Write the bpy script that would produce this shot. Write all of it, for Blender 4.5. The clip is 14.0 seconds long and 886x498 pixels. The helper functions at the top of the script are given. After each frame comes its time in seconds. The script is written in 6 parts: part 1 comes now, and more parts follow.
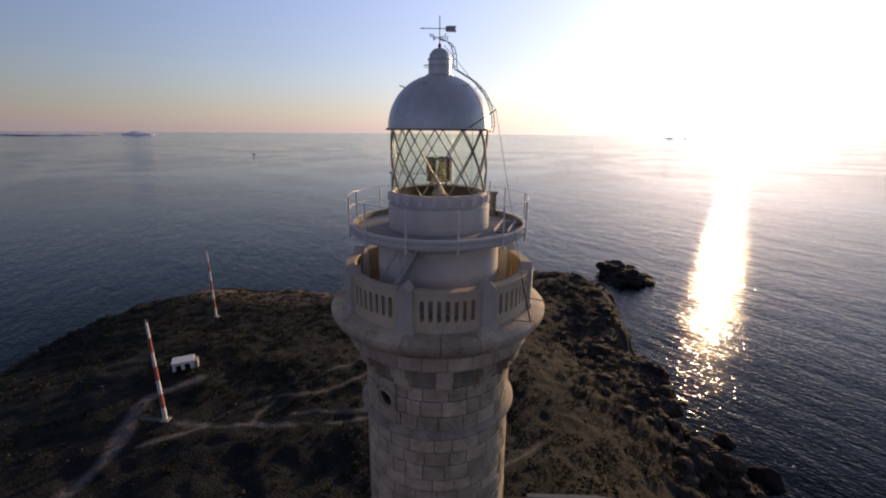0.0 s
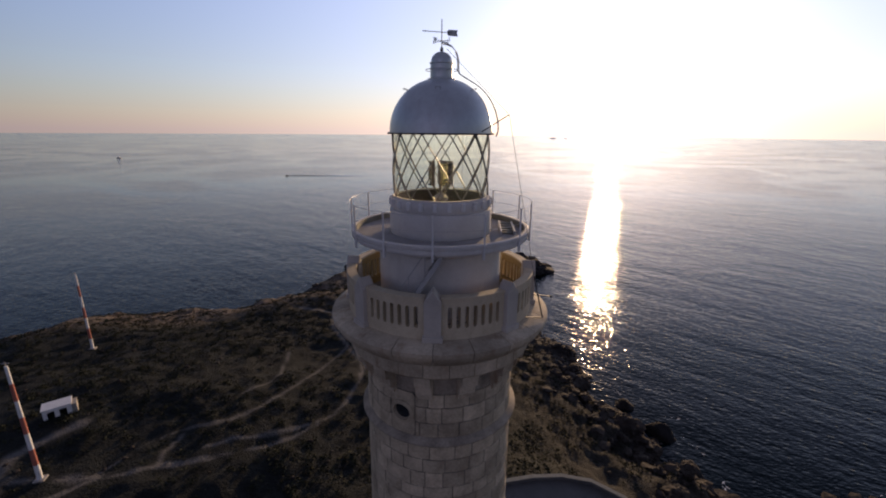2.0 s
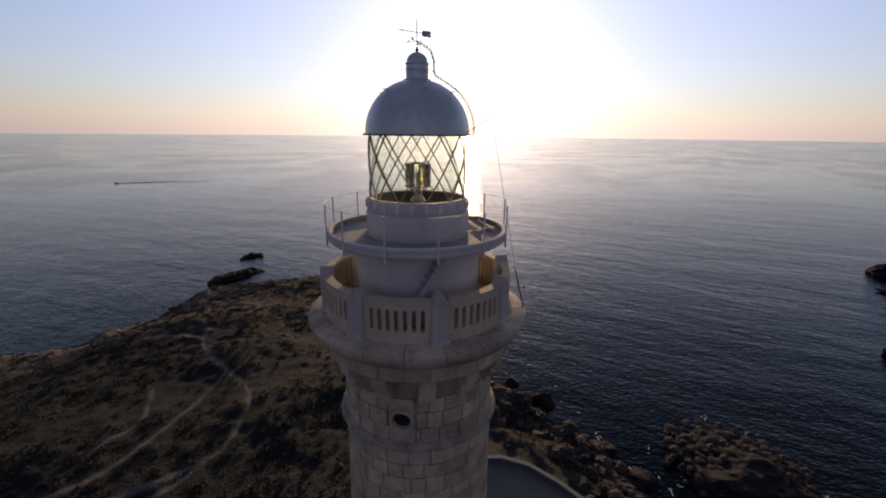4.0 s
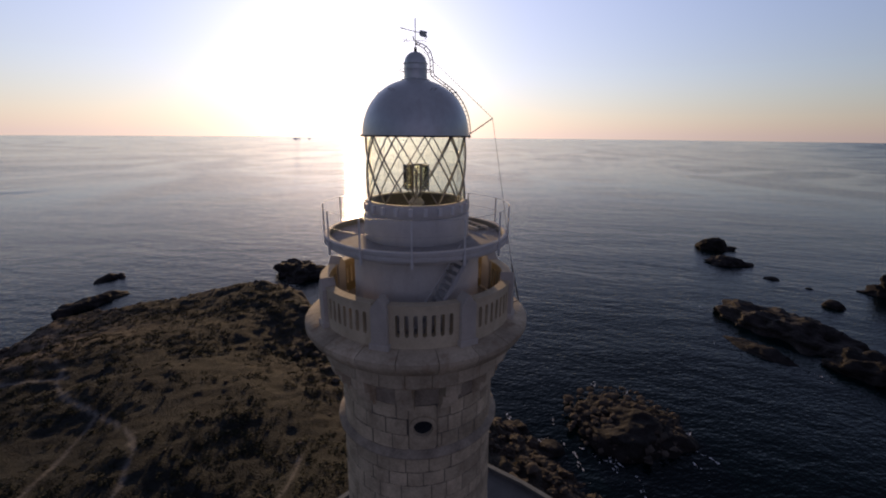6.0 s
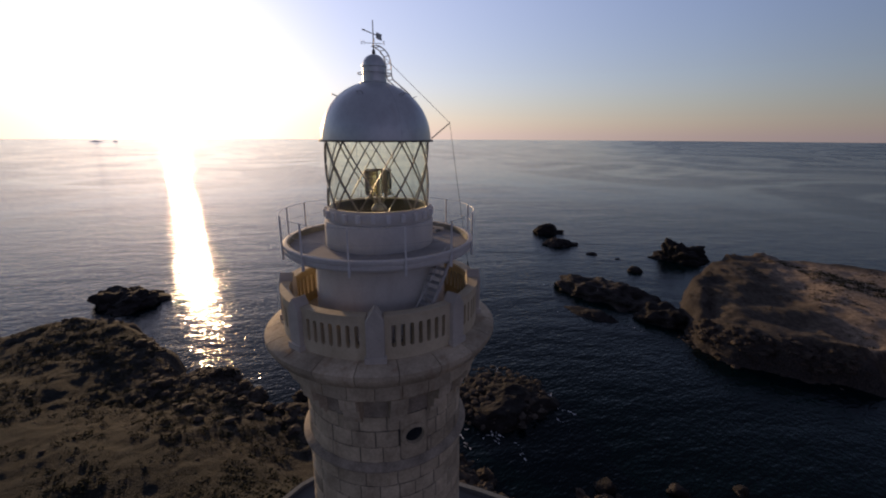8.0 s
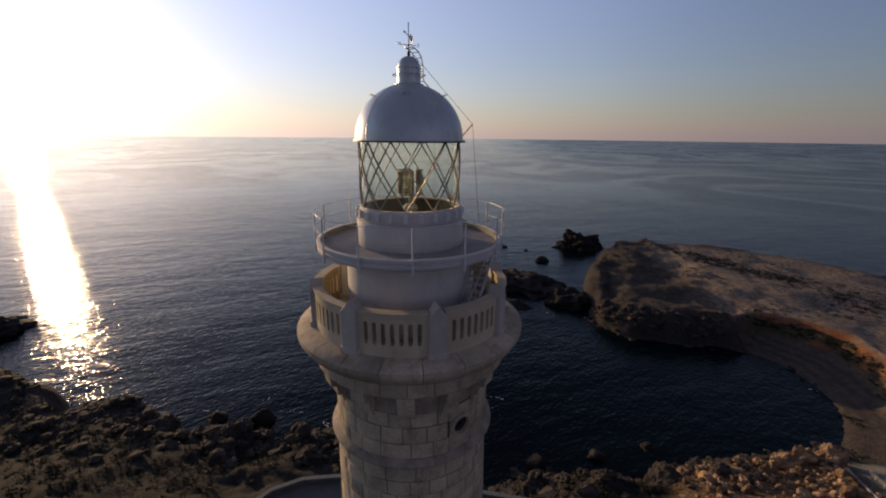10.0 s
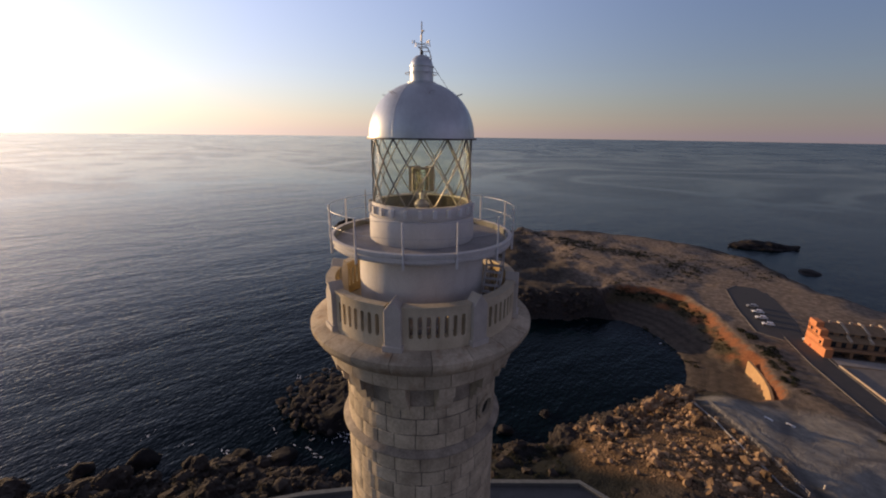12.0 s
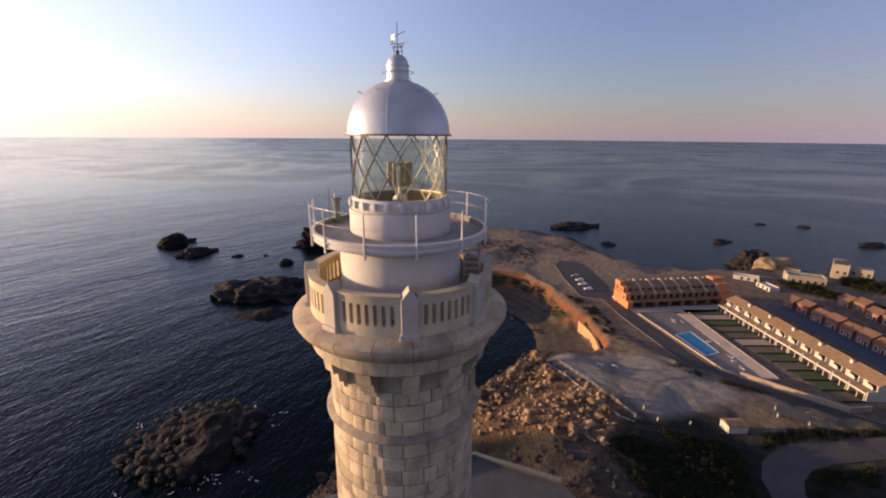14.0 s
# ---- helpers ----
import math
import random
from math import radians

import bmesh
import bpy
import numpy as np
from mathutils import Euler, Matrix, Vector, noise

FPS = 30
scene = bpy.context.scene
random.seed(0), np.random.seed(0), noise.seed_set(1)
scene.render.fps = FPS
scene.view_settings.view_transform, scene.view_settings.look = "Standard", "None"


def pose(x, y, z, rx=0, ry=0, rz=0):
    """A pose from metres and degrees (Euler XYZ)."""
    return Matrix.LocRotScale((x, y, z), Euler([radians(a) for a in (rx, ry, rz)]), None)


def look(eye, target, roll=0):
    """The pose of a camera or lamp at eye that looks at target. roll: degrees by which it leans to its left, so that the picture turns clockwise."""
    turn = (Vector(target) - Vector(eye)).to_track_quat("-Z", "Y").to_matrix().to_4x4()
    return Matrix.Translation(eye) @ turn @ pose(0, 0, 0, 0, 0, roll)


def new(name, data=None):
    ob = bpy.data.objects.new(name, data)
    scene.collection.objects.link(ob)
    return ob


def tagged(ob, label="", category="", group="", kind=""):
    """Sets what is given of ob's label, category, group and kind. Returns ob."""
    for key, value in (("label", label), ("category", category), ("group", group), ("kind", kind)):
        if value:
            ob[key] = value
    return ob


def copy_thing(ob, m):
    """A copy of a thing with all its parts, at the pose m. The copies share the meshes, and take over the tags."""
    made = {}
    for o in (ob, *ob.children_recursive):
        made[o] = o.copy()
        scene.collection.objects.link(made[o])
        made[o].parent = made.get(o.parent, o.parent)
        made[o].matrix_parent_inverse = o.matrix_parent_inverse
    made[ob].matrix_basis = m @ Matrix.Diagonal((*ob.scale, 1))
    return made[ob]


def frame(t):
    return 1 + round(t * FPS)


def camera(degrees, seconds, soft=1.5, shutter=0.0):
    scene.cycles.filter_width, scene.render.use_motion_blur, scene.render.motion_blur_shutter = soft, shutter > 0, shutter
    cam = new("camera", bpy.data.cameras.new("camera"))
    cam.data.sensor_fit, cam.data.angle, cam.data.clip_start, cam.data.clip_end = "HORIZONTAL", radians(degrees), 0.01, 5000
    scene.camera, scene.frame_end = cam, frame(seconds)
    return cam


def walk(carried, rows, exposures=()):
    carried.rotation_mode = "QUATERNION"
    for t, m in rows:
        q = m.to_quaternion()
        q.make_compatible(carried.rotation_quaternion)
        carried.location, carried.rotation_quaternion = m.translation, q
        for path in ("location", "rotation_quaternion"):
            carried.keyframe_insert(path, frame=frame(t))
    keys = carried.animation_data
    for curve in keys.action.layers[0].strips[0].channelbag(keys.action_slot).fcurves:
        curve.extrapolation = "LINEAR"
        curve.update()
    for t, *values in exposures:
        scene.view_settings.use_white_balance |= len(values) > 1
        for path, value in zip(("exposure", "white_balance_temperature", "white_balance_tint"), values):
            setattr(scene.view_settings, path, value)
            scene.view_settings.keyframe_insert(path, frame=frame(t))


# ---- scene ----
cam = camera(93.32, 14.0, soft=2.0)
PATH = [
    (0.0, -0.340, -15.406, 82.000, -1.90, -15.82, 0.51),
    (0.5, -1.271, -15.312, 82.012, -5.89, -15.79, 0.47),
    (1.0, -2.146, -15.139, 82.022, -9.46, -15.72, 0.49),
    (1.5, -3.081, -14.964, 82.057, -12.48, -15.69, 0.49),
    (2.0, -3.948, -14.741, 82.091, -15.37, -15.65, 0.50),
    (2.5, -4.816, -14.467, 82.104, -18.77, -15.61, 0.57),
    (3.0, -5.768, -14.097, 82.115, -23.84, -15.56, 0.58),
    (5.5, -9.720, -11.259, 82.069, -44.42, -15.40, 0.57),
    (6.0, -10.448, -10.537, 82.090, -48.45, -15.33, 0.52),
    (6.5, -11.090, -9.800, 82.136, -54.36, -15.23, 0.43),
    (7.0, -11.633, -9.059, 82.166, -60.07, -15.17, 0.39),
    (7.5, -12.114, -8.266, 82.175, -64.66, -15.11, 0.32),
    (8.0, -12.591, -7.362, 82.179, -68.47, -15.10, 0.26),
    (10.5, -14.487, -2.315, 82.239, -84.18, -15.30, 0.67),
    (11.0, -14.656, -1.193, 82.221, -87.53, -15.36, 0.70),
    (11.5, -14.789, -0.111, 82.196, -91.71, -15.36, 0.66),
    (12.0, -14.871, 1.101, 82.193, -97.23, -15.41, 0.75),
    (12.5, -14.866, 2.322, 82.165, -103.13, -15.37, 0.66),
    (13.0, -14.801, 3.481, 82.108, -108.74, -15.27, 0.55),
    (13.5, -14.651, 4.645, 82.061, -113.97, -15.22, 0.47),
    (14.0, -14.374, 5.908, 82.012, -118.27, -15.15, 0.46),
]
walk(cam, [(t, pose(x, y, z, 90 + pitch, 0, yaw) @ pose(0, 0, 0, 0, 0, roll)) for t, x, y, z, yaw, pitch, roll in PATH],
     [(0.0, 0.09, 6050, 30), (3.0, -0.08, 6050, 30), (5.5, -0.20, 6080, 30), (8.0, -0.27, 6110, 30), (10.5, -0.14, 6190, 28), (12.0, 0.19, 6330, 29), (13.0, 0.46, 6340, 33), (14.0, 0.74, 6360, 35)])

# ---- light ----
SUN_AZ, SUN_EL = 53.4, 5.6
sun_dir = Vector((math.cos(radians(SUN_AZ)) * math.cos(radians(SUN_EL)), math.sin(radians(SUN_AZ)) * math.cos(radians(SUN_EL)), math.sin(radians(SUN_EL))))
world = bpy.data.worlds.new("world")
scene.world = world
world.use_nodes = True
wn, wl = world.node_tree.nodes, world.node_tree.links


def wmath(op, a, b=None, c=None):
    n = wn.new("ShaderNodeMath")
    n.operation = op
    for k, v in enumerate((a, b, c)):
        if v is not None:
            if isinstance(v, (int, float)):
                n.inputs[k].default_value = v
            else:
                wl.new(v, n.inputs[k])
    return n.outputs[0]


def wmix(fac, a, b):
    n = wn.new("ShaderNodeMix")
    n.data_type = "RGBA"
    wl.new(fac, n.inputs["Factor"])
    for k, v in ((6, a), (7, b)):
        if isinstance(v, tuple):
            n.inputs[k].default_value = (*v, 1)
        else:
            wl.new(v, n.inputs[k])
    return n.outputs[2]


sky = wn.new("ShaderNodeTexSky")
sky.sky_type, sky.sun_disc = "NISHITA", False
sky.sun_elevation, sky.sun_rotation = radians(SUN_EL), radians(90 - SUN_AZ)
sky.altitude, sky.air_density, sky.dust_density, sky.ozone_density = 0, 1.0, 0.15, 2.0
soft = wn.new("ShaderNodeHueSaturation")
soft.inputs["Hue"].default_value, soft.inputs["Saturation"].default_value, soft.inputs["Value"].default_value = 0.508, 0.98, 0.87
wl.new(sky.outputs["Color"], soft.inputs["Color"])
# sea haze: a pale rose layer low over the horizon, whiter towards the sun
coord, split, dot = wn.new("ShaderNodeTexCoord"), wn.new("ShaderNodeSeparateXYZ"), wn.new("ShaderNodeVectorMath")
wl.new(coord.outputs["Generated"], split.inputs[0])
dot.operation = "DOT_PRODUCT"
wl.new(coord.outputs["Generated"], dot.inputs[0])
dot.inputs[1].default_value = sun_dir
low = wmath("MULTIPLY", wmath("EXPONENT", wmath("MULTIPLY", wmath("ABSOLUTE", split.outputs["Z"]), -15.0)), 0.72)
facing = wmath("MAXIMUM", dot.outputs["Value"], 0.0)
toward = wmath("MULTIPLY_ADD", dot.outputs["Value"], 0.5, 0.5)
haze = wmix(wmath("POWER", toward, 12.0), wmix(wmath("POWER", toward, 2.5), (1.58, 1.34, 1.50), (4.0, 3.15, 2.45)), (6.0, 5.0, 3.7))
# the sky dims overhead, as it does with the sun this low
over = wmath("MINIMUM", wmath("MULTIPLY", wmath("MAXIMUM", wmath("SUBTRACT", split.outputs["Z"], 0.27), 0.0), 3.2), 0.94)
over = wmath("MULTIPLY", over, wmath("SUBTRACT", 1.0, wmath("MINIMUM", wmath("MULTIPLY", wmath("POWER", toward, 16.0), 2.2), 1.0)))
lit = wn.new("ShaderNodeVectorMath")
lit.operation = "SCALE"
wl.new(soft.outputs["Color"], lit.inputs[0])
wl.new(wmath("MULTIPLY", wmath("MINIMUM", wmath("MULTIPLY_ADD", toward, 1.25, 0.30), 1.22), wmath("MULTIPLY_ADD", wmath("MAXIMUM", split.outputs["Z"], 0.0), 1.6, 0.95)), lit.inputs["Scale"])
tone = wn.new("ShaderNodeVectorMath")
tone.operation = "MULTIPLY"
wl.new(wmix(low, lit.outputs["Vector"], haze), tone.inputs[0])
wl.new(wmix(wmath("MINIMUM", wmath("MULTIPLY", wmath("SUBTRACT", 1.0, toward), 1.7), 1.0), (1.0, 1.0, 1.0), (0.92, 0.98, 1.09)), tone.inputs[1])
colour = tone.outputs["Vector"]
glow = wn.new("ShaderNodeMix")
glow.data_type, glow.blend_type = "RGBA", "ADD"
glow.inputs["Factor"].default_value = 1.0
wl.new(colour, glow.inputs[6])
halo = wmix(wmath("POWER", facing, 50.0), (0.0, 0.0, 0.0), (6.4, 5.9, 5.1))
wide = wmix(wmath("POWER", facing, 5.0), (0.0, 0.0, 0.0), (1.95, 1.88, 1.78))
both = wn.new("ShaderNodeMix")
both.data_type, both.blend_type = "RGBA", "ADD"
both.inputs["Factor"].default_value = 1.0
wl.new(halo, both.inputs[6])
wl.new(wide, both.inputs[7])
broad = wn.new("ShaderNodeMix")
broad.data_type, broad.blend_type = "RGBA", "ADD"
broad.inputs["Factor"].default_value = 1.0
wl.new(both.outputs[2], broad.inputs[6])
wl.new(wmix(wmath("POWER", toward, 3.0), (0.0, 0.0, 0.0), (1.88, 1.76, 1.74)), broad.inputs[7])
belt = wn.new("ShaderNodeMix")
belt.data_type, belt.blend_type = "RGBA", "ADD"
belt.inputs["Factor"].default_value = 1.0
wl.new(broad.outputs[2], belt.inputs[6])
away = wmath("SUBTRACT", 1.0, toward)
wl.new(wmix(wmath("POWER", away, 7.0), (0.0, 0.0, 0.0), (2.2, 1.95, 2.6)), belt.inputs[7])
wl.new(belt.outputs[2], glow.inputs[7])
wn["Background"].inputs["Strength"].default_value = 0.12
wl.new(wmix(over, glow.outputs[2], (0.74, 0.84, 1.16)), wn["Background"].inputs["Color"])
sun = new("sun", bpy.data.lights.new("sun", "SUN"))
sun.matrix_world = look(sun_dir * 300, (0, 0, 0))
sun.data.energy, sun.data.angle, sun.data.color = 4.1, radians(0.6), (1.0, 0.70, 0.31)

# ---- materials ----


def material(name, a, b, scale=1.0, rough=0.8, bump=0.3, grain=12.0, metal=0.0, vary=0.0, rough_vary=0.15, depth=0.02, stain=None, spec=0.5):
    """Two colours mixed by a coarse and a fine noise at world size, with relief; vary: change from piece to piece."""
    m = bpy.data.materials.new(name)
    m.use_nodes = True
    n, l = m.node_tree.nodes, m.node_tree.links
    p = n["Principled BSDF"]
    geo = n.new("ShaderNodeNewGeometry")
    big, fine = n.new("ShaderNodeTexNoise"), n.new("ShaderNodeTexNoise")
    for t, s, d in ((big, scale, 5), (fine, scale * grain, 4)):
        t.inputs["Scale"].default_value, t.inputs["Detail"].default_value, t.inputs["Roughness"].default_value = s, d, 0.62
        l.new(geo.outputs["Position"], t.inputs["Vector"])
    mixf = n.new("ShaderNodeMath")
    mixf.operation = "MULTIPLY_ADD"
    l.new(fine.outputs["Fac"], mixf.inputs[0])
    mixf.inputs[1].default_value = 0.5
    l.new(big.outputs["Fac"], mixf.inputs[2])
    ramp = n.new("ShaderNodeValToRGB")
    ramp.color_ramp.elements[0].position, ramp.color_ramp.elements[1].position = 0.55, 0.98
    ramp.color_ramp.elements[0].color, ramp.color_ramp.elements[1].color = (*a, 1), (*b, 1)
    l.new(mixf.outputs[0], ramp.inputs["Fac"])
    out = ramp.outputs["Color"]
    if stain:
        mp, st, sr, sm = n.new("ShaderNodeMapping"), n.new("ShaderNodeTexNoise"), n.new("ShaderNodeMapRange"), n.new("ShaderNodeMix")
        mp.inputs["Scale"].default_value = (1.5, 1.5, 0.4)
        l.new(geo.outputs["Position"], mp.inputs["Vector"])
        l.new(mp.outputs[0], st.inputs["Vector"])
        st.inputs["Scale"].default_value, st.inputs["Detail"].default_value, st.inputs["Roughness"].default_value = 1.0, 6, 0.65
        sr.inputs["From Min"].default_value, sr.inputs["From Max"].default_value, sr.inputs["To Max"].default_value = 0.54, 0.72, stain[3]
        l.new(st.outputs["Fac"], sr.inputs["Value"])
        sm.data_type = "RGBA"
        l.new(sr.outputs[0], sm.inputs["Factor"])
        l.new(out, sm.inputs[6])
        sm.inputs[7].default_value = (*stain[:3], 1)
        out = sm.outputs[2]
    if vary:
        info, hsv, mr = n.new("ShaderNodeObjectInfo"), n.new("ShaderNodeHueSaturation"), n.new("ShaderNodeMapRange")
        mr.inputs["To Min"].default_value, mr.inputs["To Max"].default_value = 1 - vary, 1 + vary
        l.new(info.outputs["Random"], mr.inputs["Value"])
        l.new(mr.outputs[0], hsv.inputs["Value"])
        l.new(out, hsv.inputs["Color"])
        out = hsv.outputs["Color"]
    l.new(out, p.inputs["Base Color"])
    rr = n.new("ShaderNodeMapRange")
    rr.inputs["To Min"].default_value, rr.inputs["To Max"].default_value = max(0.02, rough - rough_vary), min(1, rough + rough_vary)
    l.new(big.outputs["Fac"], rr.inputs["Value"])
    l.new(rr.outputs[0], p.inputs["Roughness"])
    p.inputs["Metallic"].default_value = metal
    p.inputs["Specular IOR Level"].default_value = spec
    if bump:
        b1 = n.new("ShaderNodeBump")
        b1.inputs["Strength"].default_value, b1.inputs["Distance"].default_value = bump, depth
        l.new(mixf.outputs[0], b1.inputs["Height"])
        l.new(b1.outputs["Normal"], p.inputs["Normal"])
    return m


STONE = material("ashlar_stone", (0.33, 0.265, 0.178), (0.65, 0.54, 0.375), 1.1, 0.85, 0.7, 10, vary=0.2, depth=0.04, stain=(0.22, 0.165, 0.11, 0.5))
MORTAR = material("mortar", (0.10, 0.09, 0.075), (0.20, 0.18, 0.15), 1.5, 0.95, 0.4)
CORNICE = material("cornice_stone", (0.315, 0.255, 0.175), (0.61, 0.51, 0.365), 0.9, 0.85, 0.6, 12, vary=0.16, depth=0.04, stain=(0.24, 0.135, 0.065, 0.75))
PARAPET = material("cream_painted_stone", (0.48, 0.40, 0.27), (0.65, 0.555, 0.39), 1.2, 0.8, 0.35, 14, stain=(0.30, 0.22, 0.13, 0.5))
# inner faces of the parapet panels: darker and yellower than the outer ones
PARAPET_IN = material("ochre_parapet_inner_face", (0.28, 0.20, 0.09), (0.40, 0.30, 0.14), 1.2, 0.85, 0.3, 14)
PLASTER = material("white_plaster", (0.535, 0.512, 0.475), (0.68, 0.655, 0.605), 0.8, 0.75, 0.2, 18, stain=(0.40, 0.35, 0.30, 0.4))
DOME = material("silver_dome_paint", (0.51, 0.54, 0.55), (0.63, 0.665, 0.665), 0.9, 0.40, 0.06, 9, metal=0.45, rough_vary=0.08, stain=(0.40, 0.38, 0.38, 0.45))
# stained stone, with the shade of the corbel pockets put into its colour
STAINED_SHADED = material("stained_and_shaded_stone", (0.19, 0.16, 0.12), (0.46, 0.385, 0.29), 1.3, 0.9, 0.6, 10, depth=0.04, stain=(0.15, 0.12, 0.09, 0.6))
STAIR = material("pale_stair_paint", (0.36, 0.355, 0.35), (0.50, 0.49, 0.48), 1.6, 0.8, 0.2)
DECK = material("gallery_floor", (0.22, 0.21, 0.20), (0.36, 0.34, 0.32), 1.4, 0.85, 0.3)
STEEL = material("grey_painted_steel", (0.36, 0.36, 0.36), (0.52, 0.51, 0.50), 4.0, 0.45, 0.1, metal=0.5)
DARK = material("dark_iron", (0.05, 0.045, 0.04), (0.12, 0.10, 0.09), 5.0, 0.55, 0.1, metal=0.4)
BRONZE = material("olive_bronze_paint", (0.18, 0.175, 0.155), (0.28, 0.27, 0.24), 5.0, 0.5, 0.1)
RIM = material("grey_green_rim", (0.13, 0.135, 0.115), (0.22, 0.22, 0.19), 1.6, 0.8, 0.3)
LANTERN_IN = material("olive_interior_paint", (0.06, 0.06, 0.05), (0.105, 0.10, 0.085), 2.0, 0.8, 0.1)
PIER = material("pale_pier_plaster", (0.43, 0.385, 0.33), (0.57, 0.52, 0.45), 1.2, 0.8, 0.3, 14)
RED = material("red_mast_paint", (0.34, 0.10, 0.07), (0.46, 0.16, 0.11), 2.0, 0.55, 0.1)
WHITE = material("white_paint", (0.62, 0.61, 0.58), (0.80, 0.79, 0.77), 1.0, 0.6, 0.15)
ROCK = material("dark_shore_rock", (0.0078, 0.0073, 0.0072), (0.040, 0.0355, 0.034), 0.25, 0.9, 0.9, 9, vary=0.3, depth=0.3, spec=0.15)
# wide colour range: sunlit faces and shadows of the slope are painted in
PALE_ROCK = material("tumbled_pale_rock", (0.080, 0.050, 0.029), (0.40, 0.26, 0.145), 0.35, 0.9, 0.8, 9, vary=0.5, depth=0.2, spec=0.2)
BROWN_ROCK = material("brown_slope_rock", (0.021, 0.0175, 0.015), (0.080, 0.065, 0.053), 0.3, 0.9, 0.8, 9, depth=0.2, spec=0.15)
SLAB = material("terrace_paving", (0.062, 0.060, 0.056), (0.105, 0.10, 0.094), 0.3, 0.9, 0.2, 16)
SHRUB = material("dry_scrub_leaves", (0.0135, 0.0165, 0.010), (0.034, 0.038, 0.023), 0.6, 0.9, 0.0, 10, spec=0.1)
GREEN = material("dense_shrub_leaves", (0.012, 0.016, 0.008), (0.032, 0.036, 0.017), 0.5, 0.85, 0.0, 10, spec=0.08)
ASPHALT = material("asphalt", (0.038, 0.0375, 0.038), (0.060, 0.058, 0.057), 0.3, 0.9, 0.2, 20)
CONCRETE = material("concrete", (0.24, 0.22, 0.20), (0.38, 0.35, 0.31), 0.4, 0.9, 0.3, 15)
ORANGE = material("orange_render", (0.52, 0.18, 0.07), (0.64, 0.26, 0.10), 0.5, 0.85, 0.15)
BRICKRED = material("brick_red_render", (0.20, 0.085, 0.055), (0.30, 0.135, 0.09), 0.5, 0.85, 0.15)
OCHRE = material("ochre_render", (0.38, 0.225, 0.10), (0.50, 0.32, 0.15), 0.5, 0.85, 0.15)
TILE = material("terracotta_roof", (0.18, 0.112, 0.056), (0.30, 0.195, 0.108), 0.8, 0.85, 0.6, 12, depth=0.08)
REDTILE = material("red_clay_roof", (0.13, 0.066, 0.038), (0.22, 0.12, 0.07), 0.8, 0.85, 0.6, 12, depth=0.08)
ROWBROWN = material("brown_ochre_render", (0.21, 0.115, 0.06), (0.31, 0.18, 0.095), 0.5, 0.85, 0.15)
PAVING = material("pale_pool_paving", (0.15, 0.135, 0.115), (0.23, 0.205, 0.175), 0.5, 0.9, 0.2, 16)
TANROCK = material("sandy_tan_rock", (0.18, 0.125, 0.066), (0.32, 0.225, 0.125), 0.3, 0.9, 0.7, 9, depth=0.2)
TANPAVE = material("tan_paving", (0.60, 0.44, 0.30), (0.74, 0.56, 0.40), 0.5, 0.9, 0.2, 16)
CREAM = material("cream_house_render", (0.29, 0.245, 0.18), (0.40, 0.345, 0.265), 0.6, 0.85, 0.2)
HOUSEWHITE = material("weathered_house_white", (0.46, 0.42, 0.355), (0.60, 0.55, 0.47), 0.6, 0.8, 0.2)
# blue skylight on the shaded asphalt is put into this base colour
STREET = material("skylight_blue_street", (0.040, 0.055, 0.085), (0.060, 0.080, 0.115), 0.3, 0.7, 0.15, 20)
SAND = material("pale_paving", (0.34, 0.262, 0.185), (0.46, 0.37, 0.275), 0.5, 0.9, 0.2)
DRYGARDEN = material("dry_garden_soil", (0.085, 0.072, 0.042), (0.16, 0.135, 0.088), 0.5, 0.95, 0.5, 16, depth=0.1)
LAWN = material("garden_lawn", (0.035, 0.060, 0.018), (0.075, 0.105, 0.035), 0.4, 0.95, 0.5, 20, depth=0.1)
WINDOW = material("dark_window_glass", (0.015, 0.018, 0.022), (0.03, 0.035, 0.04), 1.0, 0.12, 0.0)
CARWHITE = material("white_car_paint", (0.72, 0.72, 0.72), (0.80, 0.80, 0.80), 1.0, 0.25, 0.0)
CARRED = material("red_car_paint", (0.40, 0.04, 0.03), (0.45, 0.05, 0.04), 1.0, 0.25, 0.0)
RUBBER = material("tyre_rubber", (0.02, 0.02, 0.02), (0.035, 0.035, 0.035), 3.0, 0.8, 0.1)

GLASS = bpy.data.materials.new("lantern_glass")
GLASS.use_nodes = True
_n, _l = GLASS.node_tree.nodes, GLASS.node_tree.links
_p = _n["Principled BSDF"]
_p.inputs["Base Color"].default_value = (0.97, 1.0, 0.93, 1)
_p.inputs["Roughness"].default_value, _p.inputs["IOR"].default_value, _p.inputs["Transmission Weight"].default_value = 0.02, 1.45, 1.0
LENS = GLASS.copy()
LENS.name = "fresnel_lens_glass"
LENS.node_tree.nodes["Principled BSDF"].inputs["Base Color"].default_value = (0.78, 0.74, 0.52, 1)
LENS.node_tree.nodes["Principled BSDF"].inputs["Roughness"].default_value = 0.12


